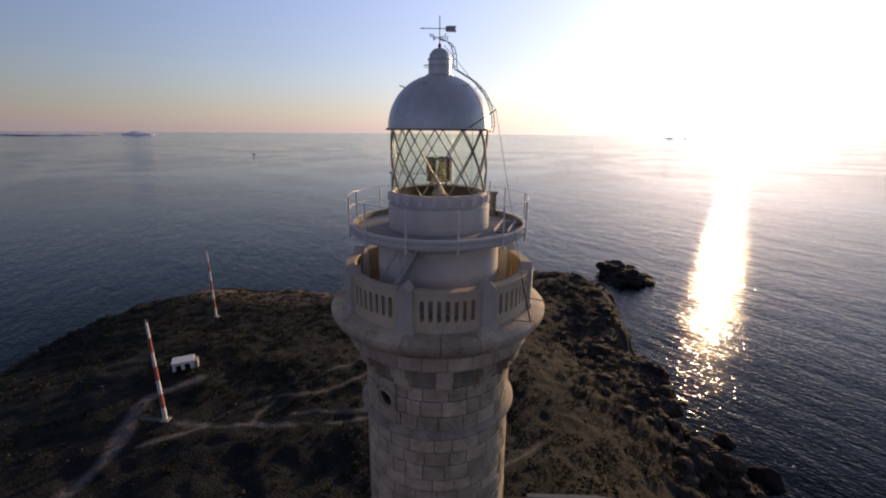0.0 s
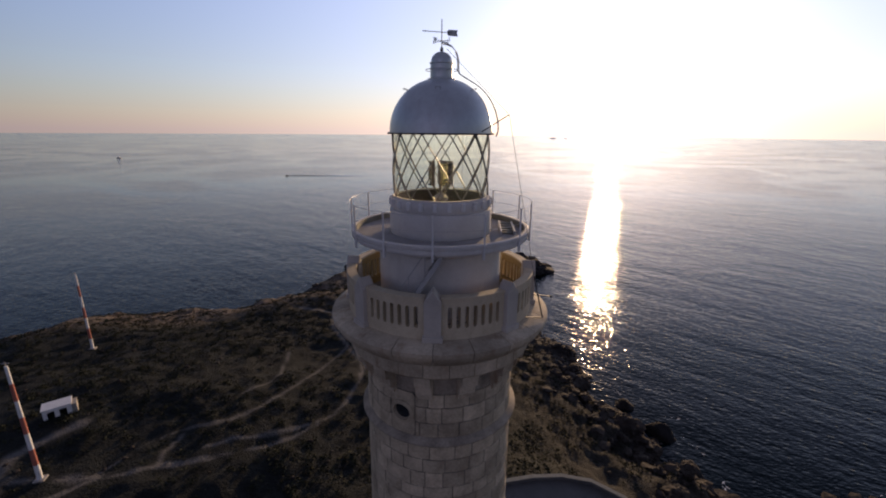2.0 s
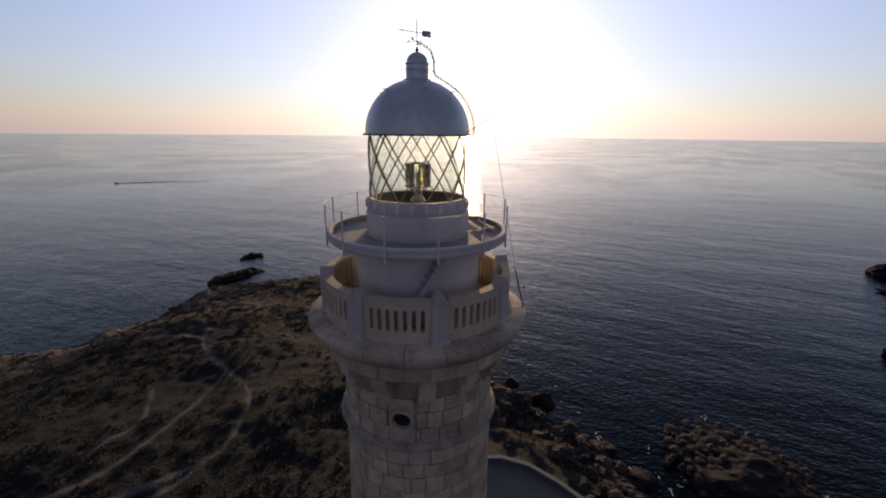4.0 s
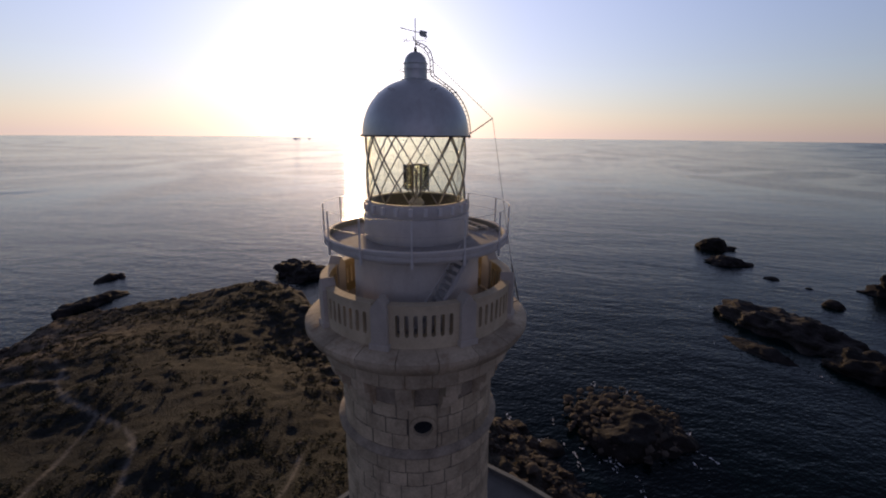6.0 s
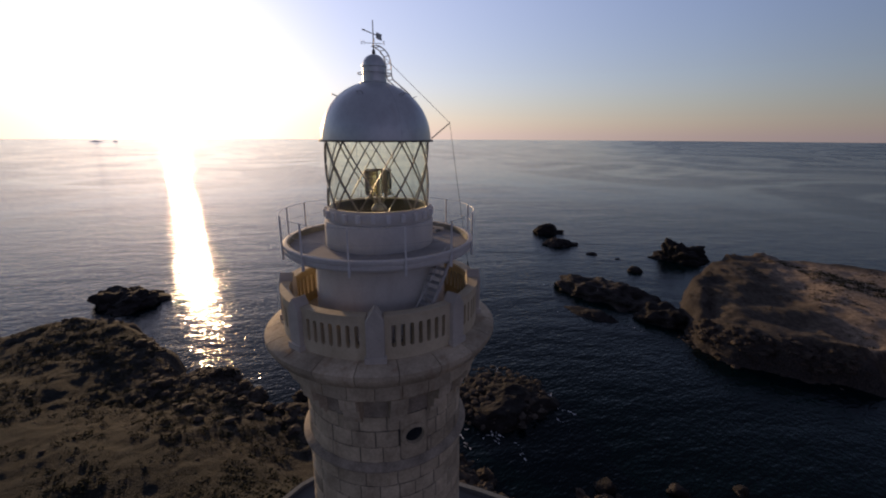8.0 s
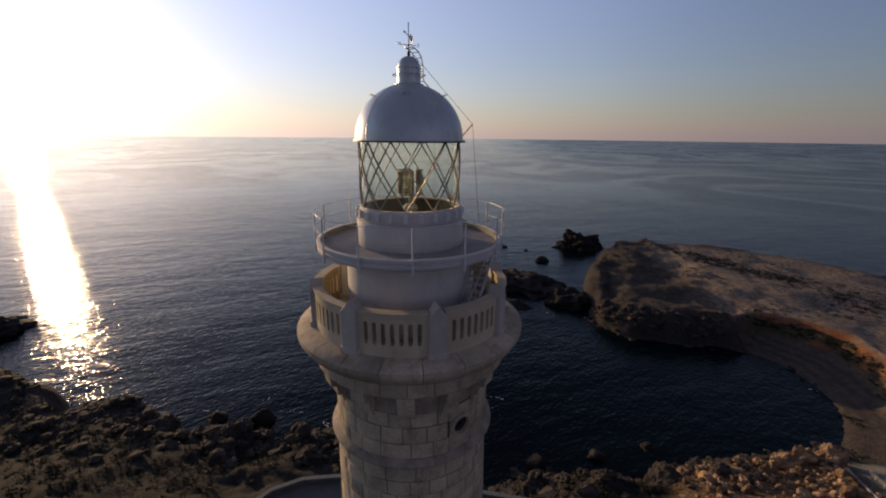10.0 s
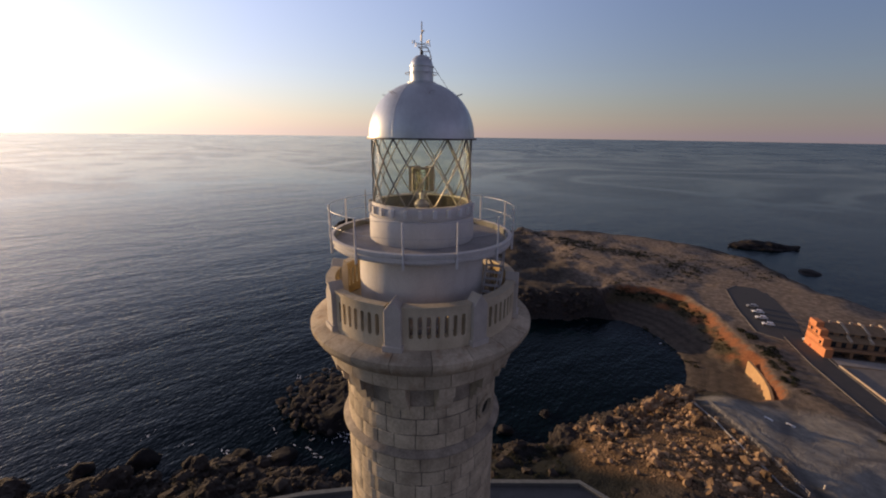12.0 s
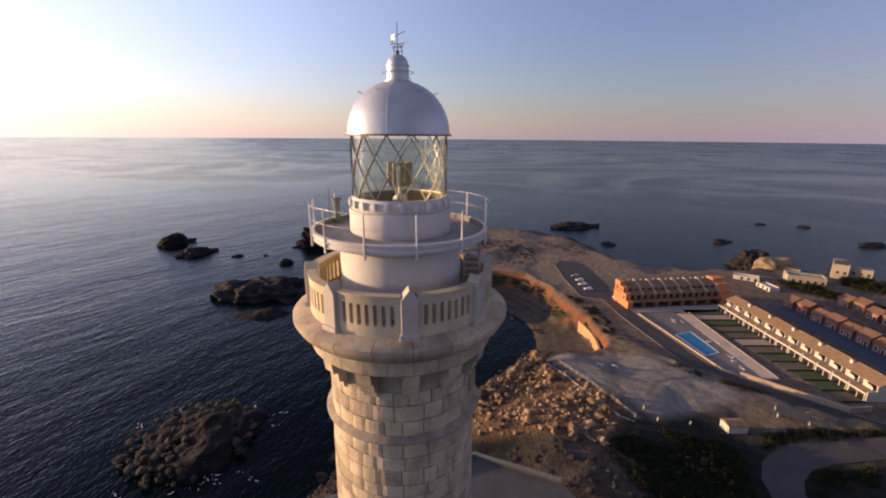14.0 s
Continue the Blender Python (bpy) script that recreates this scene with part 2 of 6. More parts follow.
def water(name, deep, rough, wave, calm=False):
    m = bpy.data.materials.new(name)
    m.use_nodes = True
    n, l = m.node_tree.nodes, m.node_tree.links
    p = n["Principled BSDF"]
    geo = n.new("ShaderNodeNewGeometry")
    p.inputs["IOR"].default_value = 1.33
    p.inputs["Specular IOR Level"].default_value = 0.165
    hs = []
    for sx, sy, rot, amp, fine in wave:
        mp, t = n.new("ShaderNodeMapping"), n.new("ShaderNodeTexNoise")
        mp.inputs["Rotation"].default_value[2] = radians(rot)
        mp.vector_type = "TEXTURE"
        mp.inputs["Scale"].default_value = (1 / sx, 1 / sy, 1)
        l.new(geo.outputs["Position"], mp.inputs["Vector"])
        l.new(mp.outputs[0], t.inputs["Vector"])
        t.inputs["Scale"].default_value, t.inputs["Detail"].default_value = 1.0, fine
        ma = n.new("ShaderNodeMath")
        ma.operation = "MULTIPLY"
        l.new(t.outputs["Fac"], ma.inputs[0])
        ma.inputs[1].default_value = amp
        hs.append(ma)
    total = hs[0].outputs[0]
    for h in hs[1:]:
        ad = n.new("ShaderNodeMath")
        l.new(total, ad.inputs[0])
        l.new(h.outputs[0], ad.inputs[1])
        total = ad.outputs[0]
    b = n.new("ShaderNodeBump")
    b.inputs["Strength"].default_value, b.inputs["Distance"].default_value = 1.0, 1.0
    l.new(total, b.inputs["Height"])
    l.new(b.outputs["Normal"], p.inputs["Normal"])
    if calm:
        # livelier water far out, and smooth slicks drawn over it
        far, rd, slick, sl, mul = n.new("ShaderNodeVectorMath"), n.new("ShaderNodeMapRange"), n.new("ShaderNodeTexNoise"), n.new("ShaderNodeMapRange"), n.new("ShaderNodeMath")
        far.operation, mul.operation = "LENGTH", "MULTIPLY"
        l.new(geo.outputs["Position"], far.inputs[0])
        rd.interpolation_type = "SMOOTHSTEP"
        rd.inputs["From Min"].default_value, rd.inputs["From Max"].default_value = 250, 1800
        rd.inputs["To Min"].default_value, rd.inputs["To Max"].default_value = 1.0, 1.7
        l.new(far.outputs["Value"], rd.inputs["Value"])
        l.new(geo.outputs["Position"], slick.inputs["Vector"])
        slick.inputs["Scale"].default_value, slick.inputs["Detail"].default_value, slick.inputs["Distortion"].default_value = 0.0016, 5, 2.0
        sl.inputs["From Min"].default_value, sl.inputs["From Max"].default_value = 0.014, 0.11
        sl.inputs["To Min"].default_value, sl.inputs["To Max"].default_value = 0.30, 1.0
        ridge, rise = n.new("ShaderNodeMath"), n.new("ShaderNodeMath")
        ridge.operation, rise.operation = "SUBTRACT", "ABSOLUTE"
        l.new(slick.outputs["Fac"], ridge.inputs[0])
        ridge.inputs[1].default_value = 0.5
        l.new(ridge.outputs[0], rise.inputs[0])
        l.new(rise.outputs[0], sl.inputs["Value"])
        near, keepw = n.new("ShaderNodeMapRange"), n.new("ShaderNodeMath")
        near.interpolation_type, keepw.operation = "SMOOTHSTEP", "MAXIMUM"
        near.inputs["From Min"].default_value, near.inputs["From Max"].default_value = 380, 900
        near.inputs["To Min"].default_value, near.inputs["To Max"].default_value = 1.0, 0.0
        l.new(far.outputs["Value"], near.inputs["Value"])
        l.new(near.outputs[0], keepw.inputs[0])
        l.new(sl.outputs[0], keepw.inputs[1])
        l.new(rd.outputs[0], mul.inputs[0])
        l.new(keepw.outputs[0], mul.inputs[1])
        l.new(mul.outputs[0], b.inputs["Strength"])
        # a light wind ruffles the bay south of the headland, but not the slicks
        axis, breeze, ruffle = n.new("ShaderNodeSeparateXYZ"), n.new("ShaderNodeMapRange"), n.new("ShaderNodeMath")
        l.new(geo.outputs["Position"], axis.inputs[0])
        breeze.interpolation_type, ruffle.operation = "SMOOTHSTEP", "MULTIPLY"
        breeze.inputs["From Min"].default_value, breeze.inputs["From Max"].default_value = 450, -550
        breeze.inputs["To Min"].default_value, breeze.inputs["To Max"].default_value = 0.0, 0.20
        l.new(axis.outputs["Y"], breeze.inputs["Value"])
        l.new(breeze.outputs[0], ruffle.inputs[0])
        sheen = n.new("ShaderNodeMath")
        sheen.operation = "MULTIPLY_ADD"
        l.new(keepw.outputs[0], sheen.inputs[0])
        sheen.inputs[1].default_value, sheen.inputs[2].default_value = 0.42, 0.58
        l.new(sheen.outputs[0], ruffle.inputs[1])
    patch, rr, cr = n.new("ShaderNodeTexNoise"), n.new("ShaderNodeMapRange"), n.new("ShaderNodeValToRGB")
    mp = n.new("ShaderNodeMapping")
    mp.inputs["Rotation"].default_value[2] = radians(-20)
    mp.inputs["Scale"].default_value = (0.004, 0.0015, 1)
    l.new(geo.outputs["Position"], mp.inputs["Vector"])
    l.new(mp.outputs[0], patch.inputs["Vector"])
    patch.inputs["Scale"].default_value, patch.inputs["Detail"].default_value, patch.inputs["Distortion"].default_value = 1.0, 4, 1.2
    rr.inputs["From Min"].default_value, rr.inputs["From Max"].default_value = 0.35, 0.65
    rr.inputs["To Min"].default_value, rr.inputs["To Max"].default_value = rough
    l.new(patch.outputs["Fac"], rr.inputs["Value"])
    if calm:
        offing, wind = n.new("ShaderNodeMapRange"), n.new("ShaderNodeMath")
        offing.interpolation_type = "SMOOTHSTEP"
        offing.inputs["From Min"].default_value, offing.inputs["From Max"].default_value = 900, 3000
        offing.inputs["To Min"].default_value, offing.inputs["To Max"].default_value = 0.0, 0.045
        l.new(far.outputs["Value"], offing.inputs["Value"])
        swell = n.new("ShaderNodeMath")
        l.new(rr.outputs[0], swell.inputs[0])
        l.new(offing.outputs[0], swell.inputs[1])
        l.new(swell.outputs[0], wind.inputs[0])
        l.new(ruffle.outputs[0], wind.inputs[1])
        l.new(wind.outputs[0], p.inputs["Roughness"])
    else:
        l.new(rr.outputs[0], p.inputs["Roughness"])
    cr.color_ramp.elements[0].color, cr.color_ramp.elements[1].color = (*deep, 1), (deep[0] * 1.6, deep[1] * 1.5, deep[2] * 1.4, 1)
    l.new(patch.outputs["Fac"], cr.inputs["Fac"])
    l.new(cr.outputs["Color"], p.inputs["Base Color"])
    return m


SEA = water("sea_water", (0.0004, 0.0046, 0.0064), (0.035, 0.06), [(1.9, 1.0, 70, 0.095, 0.3), (0.9, 0.45, 55, 0.165, 0.6), (0.32, 0.12, 40, 0.28, 2), (0.11, 0.045, 20, 0.45, 3), (0.03, 0.010, 35, 1.0, 3)], True)
POOL = water("pool_water", (0.02, 0.17, 0.31), (0.05, 0.08), [(1.5, 1.5, 0, 0.03, 3)])

# ---- mesh helpers ----


def part(name, bm, mat, parent=None, label="", smooth=None):
    """Links a bmesh as one mesh object under a thing or a part; smooth: the angle in degrees below which edges are smooth."""
    me = bpy.data.meshes.new(name)
    if smooth is not None:
        bm.normal_update()
        for f in bm.faces:
            f.smooth = True
        for e in bm.edges:
            e.smooth = len(e.link_faces) == 2 and e.calc_face_angle(0) < radians(smooth)
    bm.to_mesh(me)
    bm.free()
    me.materials.append(mat)
    ob = new(name, me)
    if parent is not None:
        ob.parent = parent
    if label:
        tagged(ob, label)
    return ob


def thing(name, label, category, group="", kind="", at=(0, 0, 0), turn=0):
    ob = new(name)
    ob.empty_display_size = 0.5
    ob.matrix_basis = pose(*at, 0, 0, turn)
    return tagged(ob, label, category, group, kind)


def box(bm, x0, x1, y0, y1, z0, z1, bevel=0.0, m=None):
    vs = [bm.verts.new((x, y, z)) for z in (z0, z1) for x, y in ((x0, y0), (x1, y0), (x1, y1), (x0, y1))]
    fs = [bm.faces.new([vs[i] for i in f]) for f in ((3, 2, 1, 0), (4, 5, 6, 7), (0, 1, 5, 4), (1, 2, 6, 5), (2, 3, 7, 6), (3, 0, 4, 7))]
    if bevel:
        es = list({e for f in fs for e in f.edges})
        r = bmesh.ops.bevel(bm, geom=es, offset=bevel, segments=2, affect="EDGES", profile=0.5)
        vs = list({v for f in r["faces"] for v in f.verts} | {v for v in vs if v.is_valid})
    if m is not None:
        for v in vs:
            v.co = m @ v.co
    return bm


def lathe(bm, profile, segs=96, a0=0.0, a1=360.0):
    """Turns (radius, z) pairs about the z axis; a part turn gets closed ends."""
    full = abs(a1 - a0) > 359.9
    rings = []
    for i in range(segs if full else segs + 1):
        a = radians(a0 + (a1 - a0) * i / segs)
        rings.append([bm.verts.new((r * math.cos(a), r * math.sin(a), z)) for r, z in profile])
    k = len(rings)
    for i in range(k if full else k - 1):
        p, q = rings[i], rings[(i + 1) % k]
        for j in range(len(profile) - 1):
            bm.faces.new((p[j], q[j], q[j + 1], p[j + 1]))
    return rings


def ring_solid(bm, r0, r1, z0, z1, segs=96, a0=0.0, a1=360.0):
    """A ring of rectangular section, or a piece of one."""
    rings = lathe(bm, [(r0, z0), (r1, z0), (r1, z1), (r0, z1), (r0, z0)], segs, a0, a1)
    if abs(a1 - a0) < 359.9:
        for ring in (rings[0], rings[-1]):
            bm.faces.new(ring[:4])
    bmesh.ops.remove_doubles(bm, verts=bm.verts, dist=1e-5)
    bmesh.ops.recalc_face_normals(bm, faces=bm.faces)
    return bm


def tube(bm, pts, r, sides=8, closed=False):
    """A round bar along a line of points."""
    pts = [Vector(p) for p in pts]
    n = len(pts)
    rings = []
    for i, p in enumerate(pts):
        a = pts[i - 1] if i or closed else p
        b = pts[(i + 1) % n] if i < n - 1 or closed else p
        d = (b - a).normalized()
        u = d.cross(Vector((0, 0, 1)) if abs(d.z) < 0.95 else Vector((1, 0, 0))).normalized()
        v = d.cross(u)
        rings.append([bm.verts.new(p + r * (math.cos(2 * math.pi * k / sides) * u + math.sin(2 * math.pi * k / sides) * v)) for k in range(sides)])
    for i in range(n if closed else n - 1):
        p, q = rings[i], rings[(i + 1) % n]
        for k in range(sides):
            bm.faces.new((p[k], p[(k + 1) % sides], q[(k + 1) % sides], q[k]))
    if not closed:
        bm.faces.new(rings[0][::-1])
        bm.faces.new(rings[-1])
    return bm


def polar(r, a, z):
    return Vector((r * math.cos(radians(a)), r * math.sin(radians(a)), z))


def prism(bm, poly, z0, z1):
    a = [bm.verts.new((x, y, z0)) for x, y in poly]
    b = [bm.verts.new((x, y, z1)) for x, y in poly]
    bm.faces.new(b)
    bm.faces.new(a[::-1])
    n = len(poly)
    for i in range(n):
        bm.faces.new((a[i], a[(i + 1) % n], b[(i + 1) % n], b[i]))
    bmesh.ops.recalc_face_normals(bm, faces=bm.faces)
    return bm


def clean(bm):
    bmesh.ops.remove_doubles(bm, verts=bm.verts, dist=1e-4)
    bmesh.ops.recalc_face_normals(bm, faces=bm.faces)
    return bm


def grid_noise(x, y, cell, seed):
    """Smooth value noise in -1..1 on numpy arrays."""
    tab = np.random.RandomState(seed).rand(256, 256) * 2 - 1
    u, v = np.asarray(x) / cell, np.asarray(y) / cell
    i, j = np.floor(u).astype(int), np.floor(v).astype(int)
    fu, fv = u - i, v - j
    fu, fv = fu * fu * (3 - 2 * fu), fv * fv * (3 - 2 * fv)
    g = lambda a, b: tab[a % 256, b % 256]
    return (g(i, j) * (1 - fu) + g(i + 1, j) * fu) * (1 - fv) + (g(i, j + 1) * (1 - fu) + g(i + 1, j + 1) * fu) * fv


def fbm(x, y, cell, seed, octaves=4):
    return sum(grid_noise(x, y, cell / 2 ** o, seed + o) * 0.5 ** o for o in range(octaves))


# ---- land ----
COAST_WEST = [(-900, -300), (-420, -60), (-230, 10), (-165, 60), (-139, 106), (-142, 122), (-141, 138), (-130, 158), (-120, 172), (-102, 180), (-84, 184), (-66, 181), (-46, 178), (-28, 186)]
COAST_NORTH = [(-20, 199), (-15, 210), (-4, 221), (5, 224), (12, 222), (28, 214), (45, 206), (62, 202), (77, 190), (88, 167), (83, 144), (78, 130), (72, 119), (66, 111)]
COAST_EAST = [(70, 107), (77, 98), (70, 85), (69, 78), (76, 74), (78, 65), (75, 56), (80, 44), (76, 32), (71, 20), (64, 8), (68, -4), (76, -16), (73, -30), (78, -42), (84, -54), (86, -64), (90, -74), (95, -89)]
COVE_SHORE = [(98.5, -97), (106, -104), (113, -108), (121, -110.3), (131, -111), (142, -109.5), (151, -104), (155.5, -95), (155.5, -84), (156, -73), (159, -58), (165, -48), (175, -43), (188, -43), (202, -44), (218, -47), (236, -53), (252, -59)]
HEADLAND_SHORE = [(264, -63), (278, -68), (292, -76), (304, -86), (309, -100), (305, -130), (292, -166), (274, -194), (247, -221), (226, -231), (210, -230), (192, -226), (172, -218)]
COAST_SOUTH = [(153, -213), (141, -224), (130, -247), (120, -270), (112, -292), (98, -308), (84, -318), (72, -330), (60, -345), (40, -380), (0, -460), (-60, -600), (-100, -900), (-900, -900)]
COAST = COAST_WEST + COAST_NORTH + COAST_EAST + COVE_SHORE + HEADLAND_SHORE + COAST_SOUTH
HILL = [(0, 0, 30), (25, 25, 29), (-30, 10, 28), (-57, 75, 25), (-54, 60, 23.5), (-66, 66, 24), (-77, 125, 17), (-100, 100, 18), (-45, 73, 22), (-4, 139, 17), (0, 100, 19), (3, 72, 21), (-23, 62, 22.5)]
NORTH_SLOPE = [(60, 108, 12), (70, 170, 13), (40, 185, 10), (0, 200, 7), (-60, 160, 12), (60, 60, 16), (55, 30, 17), (55, 0, 18), (50, -30, 19), (35, -50, 22), (30, -72, 19)]
YARD_LEVELS = [(40, -77, 16), (70, -74, 15), (73, -80, 15), (28, -94, 15), (72, -104, 10), (90, -122, 9.5), (66, -135, 10), (55, -135, 10), (130, -150, 9.5), (155, -160, 9.5)]
HEADLAND_LEVELS = [(170, -128, 10), (200, -120, 11), (250, -185, 9), (220, -225, 8), (240, -60, 10), (280, -90, 9), (110, -190, 9.5), (90, -240, 9.5), (80, -190, 10), (30, -145, 10)]
FAR_LEVELS = [(20, -200, 10), (15, -110, 15), (0, -120, 16), (-60, -60, 26), (-150, -50, 22), (-150, -250, 16), (90, -280, 7), (70, -310, 7), (0, -400, 9), (180, -95, 9), (190, -50, 9)]
CONTROL = HILL + NORTH_SLOPE + YARD_LEVELS + HEADLAND_LEVELS + FAR_LEVELS
BEACH = [(92, -92), (101, -98), (116, -107), (135, -106), (160, -98), (173, -110), (166, -124.5), (154, -134.5), (137, -134), (115, -127), (100, -122.5), (84, -114.5), (78, -109), (78, -101), (86, -94)]
TERRACE = [(-34, -36), (24, -36), (35, -27), (37, -10), (37.6, 6), (37.4, 15), (36.6, 21), (35.2, 26), (32.4, 29.8), (28.5, 31.9), (24, 32.9), (14, 33.5), (-34, 33.5)]


def inside(x, y, poly):
    r = np.zeros(x.shape, bool)
    for (ax, ay), (bx, by) in zip(poly, poly[1:] + poly[:1]):
        if ay != by:
            r ^= ((ay > y) != (by > y)) & (x < (bx - ax) * (y - ay) / (by - ay) + ax)
    return r


def distance(x, y, line, closed=True):
    d = np.full(x.shape, 1e9)
    for (ax, ay), (bx, by) in zip(line, line[1:] + line[:1] if closed else line[1:]):
        ex, ey = bx - ax, by - ay
        t = np.clip(((x - ax) * ex + (y - ay) * ey) / (ex * ex + ey * ey), 0, 1)
        d = np.minimum(d, np.hypot(x - ax - t * ex, y - ay - t * ey))
    return d


def signed(x, y, poly):
    d = distance(x, y, poly)
    return np.where(inside(x, y, poly), d, -d)


def smooth(a, b, v):
    t = np.clip((v - a) / (b - a), 0, 1)
    return t * t * (3 - 2 * t)


def blocks(x, y, cell, seed):
    """Broken rock: a random level in -1..1 for each cell of a jittered grid."""
    tab = np.random.RandomState(seed).rand(3, 128, 128)
    i, j = np.floor(x / cell).astype(int), np.floor(y / cell).astype(int)
    best, level = np.full(np.shape(x), 1e9), np.zeros(np.shape(x))
    for a in (-1, 0, 1):
        for b in (-1, 0, 1):
            p, q = (i + a) % 128, (j + b) % 128
            dd = (x - (i + a + tab[0, p, q]) * cell) ** 2 + (y - (j + b + tab[1, p, q]) * cell) ** 2
            level = np.where(dd < best, tab[2, p, q] * 2 - 1, level)
            best = np.minimum(best, dd)
    return level


def height(x, y):
    """Ground height above the sea, on arrays."""
    x, y = np.asarray(x, float), np.asarray(y, float)
    ragged = 3.0 - 2.5 * smooth(-8, 3, signed(x, y, BEACH))
    wx, wy = x + ragged * fbm(x, y, 14, 5, 3), y + ragged * fbm(x, y, 14, 25, 3)
    d = signed(wx, wy, COAST)
    num, den = 0, 0
    for cx, cy, h in CONTROL:
        w = 1 / ((x - cx) ** 2 + (y - cy) ** 2 + 60) ** 1.6
        num, den = num + w * h, den + w
    top = num / den
    # how far the slope to the shore runs: gentle in the north-west, steep at the cliffs
    run = 16 - 12 * smooth(20, 70, x + 0.2 * y) * smooth(60, 110, y) + 22 * smooth(60, 20, np.abs(y - 20)) * smooth(0, 60, x) * (x < 100) - 12 * smooth(-22, -42, y) * smooth(120, 150, x)
    run = run + 8 * smooth(-60, -120, x)
    rocky = 1 - smooth(0.0, 1.0, d / (run * 1.4))
    h = top * (1 - np.exp(-np.maximum(d, 0) / run * 1.6)) / (1 - math.exp(-3.5))
    h = np.minimum(h, top) + (0.35 + 1.5 * rocky) * fbm(x, y, 9, 40, 4) * smooth(-1, 5, d) + 0.8 * fbm(x, y, 40, 60, 2) * (1 - 0.6 * smooth(140, 170, x)) + 0.32 * fbm(x, y, 3.6, 70, 2) * smooth(-60, -40, y) * smooth(2, 9, d) * smooth(110, 95, x) + 0.55 * fbm(x, y, 17, 350, 4) * smooth(165, 185, x) * smooth(1, 8, d) + 1.5 * fbm(x, y, 13, 352, 4) * smooth(-135, -95, y) * smooth(150, 165, x) * smooth(0, 4, d)
    broken = smooth(0.3, 4, d) * (1 - smooth(7, 24, d + 6 * fbm(x, y, 20, 81, 2))) * smooth(-62, -48, y - 0.1 * x) * (0.2 + 0.8 * smooth(128, 104, y)) * (1 - 0.75 * smooth(20, -20, x))
    h = h + broken * (1.15 * blocks(wx, wy, 6.5, 301) + 0.65 * blocks(wx, wy, 2.7, 302))
    ledges = smooth(0.3, 3, d) * (1 - smooth(5, 17, d + 5 * fbm(x, y, 14, 83, 2))) * smooth(150, 158, x) * smooth(-125, -100, y)
    h = h + ledges * (1.9 * blocks(wx, wy, 8.0, 305) + 0.9 * blocks(wx, wy, 3.6, 306))
    h = np.where(d < 0, np.maximum(-4, d * 0.5), h)
    b = signed(wx * 0.6 + x * 0.4, wy * 0.6 + y * 0.4, BEACH)
    sand = np.clip(0.3 + 0.13 * d, 0.1, 3.5) + 4.2 * smooth(8, 0.5, b + 1.6 * fbm(x, y, 6, 335, 2)) * smooth(4, 12, d) * smooth(101, 109, x)
    shelf = smooth(-1.2, 0.8, b + 0.6 * fbm(x, y, 5, 330, 2))
    # levelled ground: the car park and the housing terrace
    gully = 2.6 * fbm(x, y, 7, 310, 3)
    flat = smooth(-4, 2.5, gully + signed(wx, wy, [(165, -160), (158, -186), (120, -205), (60, -300), (-60, -280), (-20, -140), (24, -126), (47, -120), (72, -123), (97, -127), (113, -131), (136, -137.5), (154, -138.5), (161, -146)]))
    h = h + (9.6 - h) * flat
    h = np.where(d > 0, h + (np.minimum(sand, h) - h) * shelf, h)
    t = signed(x, y, TERRACE)
    return h + (29.6 - h) * smooth(-4, 0, t)


SCRUB_TRACKS = [([(-150, 5), (-85, 20), (-62, 38), (-60, 45), (-59.7, 50), (-60.9, 55.6), (-62.2, 61), (-62.7, 67), (-59.7, 69.5), (-55.3, 73.2)], 1.7), ([(-60, 60.4), (-50.5, 59.3), (-42, 58.5), (-37, 59.7), (-28.6, 59.5), (-19.5, 61), (-13.9, 62.6), (-9, 66)], 0.6), ([(-30, 63), (-24, 64), (-17, 64.5), (-10, 66), (-6, 68.5), (-3.3, 72), (-1.5, 76), (0.8, 80.5), (2, 90), (1, 97), (-2, 106.5), (-5, 117), (-5.5, 131), (-3, 138), (-4, 147)], 0.62)]
FOOTPATHS = [([(-1.5, 103.5), (-7.5, 94.5), (-13, 85.8), (-17.5, 79.6), (-22.4, 74), (-28, 70.2), (-36.5, 69.3), (-41, 67), (-44.2, 62.8), (-47.9, 58.8)], 0.45), ([(-18.2, 102), (-19.2, 89), (-21.4, 85.5), (-26.5, 80.5)], 0.4), ([(-35.4, 68.3), (-37.1, 63.9), (-37.5, 61)], 0.4), ([(22, 55), (16.7, 49), (12, 46)], 0.5), ([(-55.4, 53), (-51.5, 55.2), (-45.7, 58.8)], 0.6), ([(-3, 132), (-11, 138), (-17, 143)], 0.9)]
YARD_TRACKS = [([(40, -77), (52, -84), (64, -97), (69, -106)], 1.5), ([(20, -112), (34, -118), (50, -117), (62, -116), (67, -114)], 1.6), ([(45, -88), (50, -100), (48, -112)], 0.9)]
TRACKS = SCRUB_TRACKS + FOOTPATHS + YARD_TRACKS
gx = np.concatenate([np.arange(-900, -160, 5.0), np.arange(-160, -75, 1.5), np.arange(-75, 96, 0.8), np.arange(96, 182, 1.3), np.arange(182, 312, 2.0), np.arange(312, 345, 5.0)])
gy = np.concatenate([np.arange(-900, -165, 5.0), np.arange(-165, -20, 1.3), np.arange(-20, 160, 0.8), np.arange(160, 250, 1.4), np.arange(250, 266, 5.0)])
X, Y = np.meshgrid(gx, gy)
Z = height(X, Y)
keep = Z > -3.5
ids = np.full(Z.shape, -1)
ids[keep] = np.arange(keep.sum())
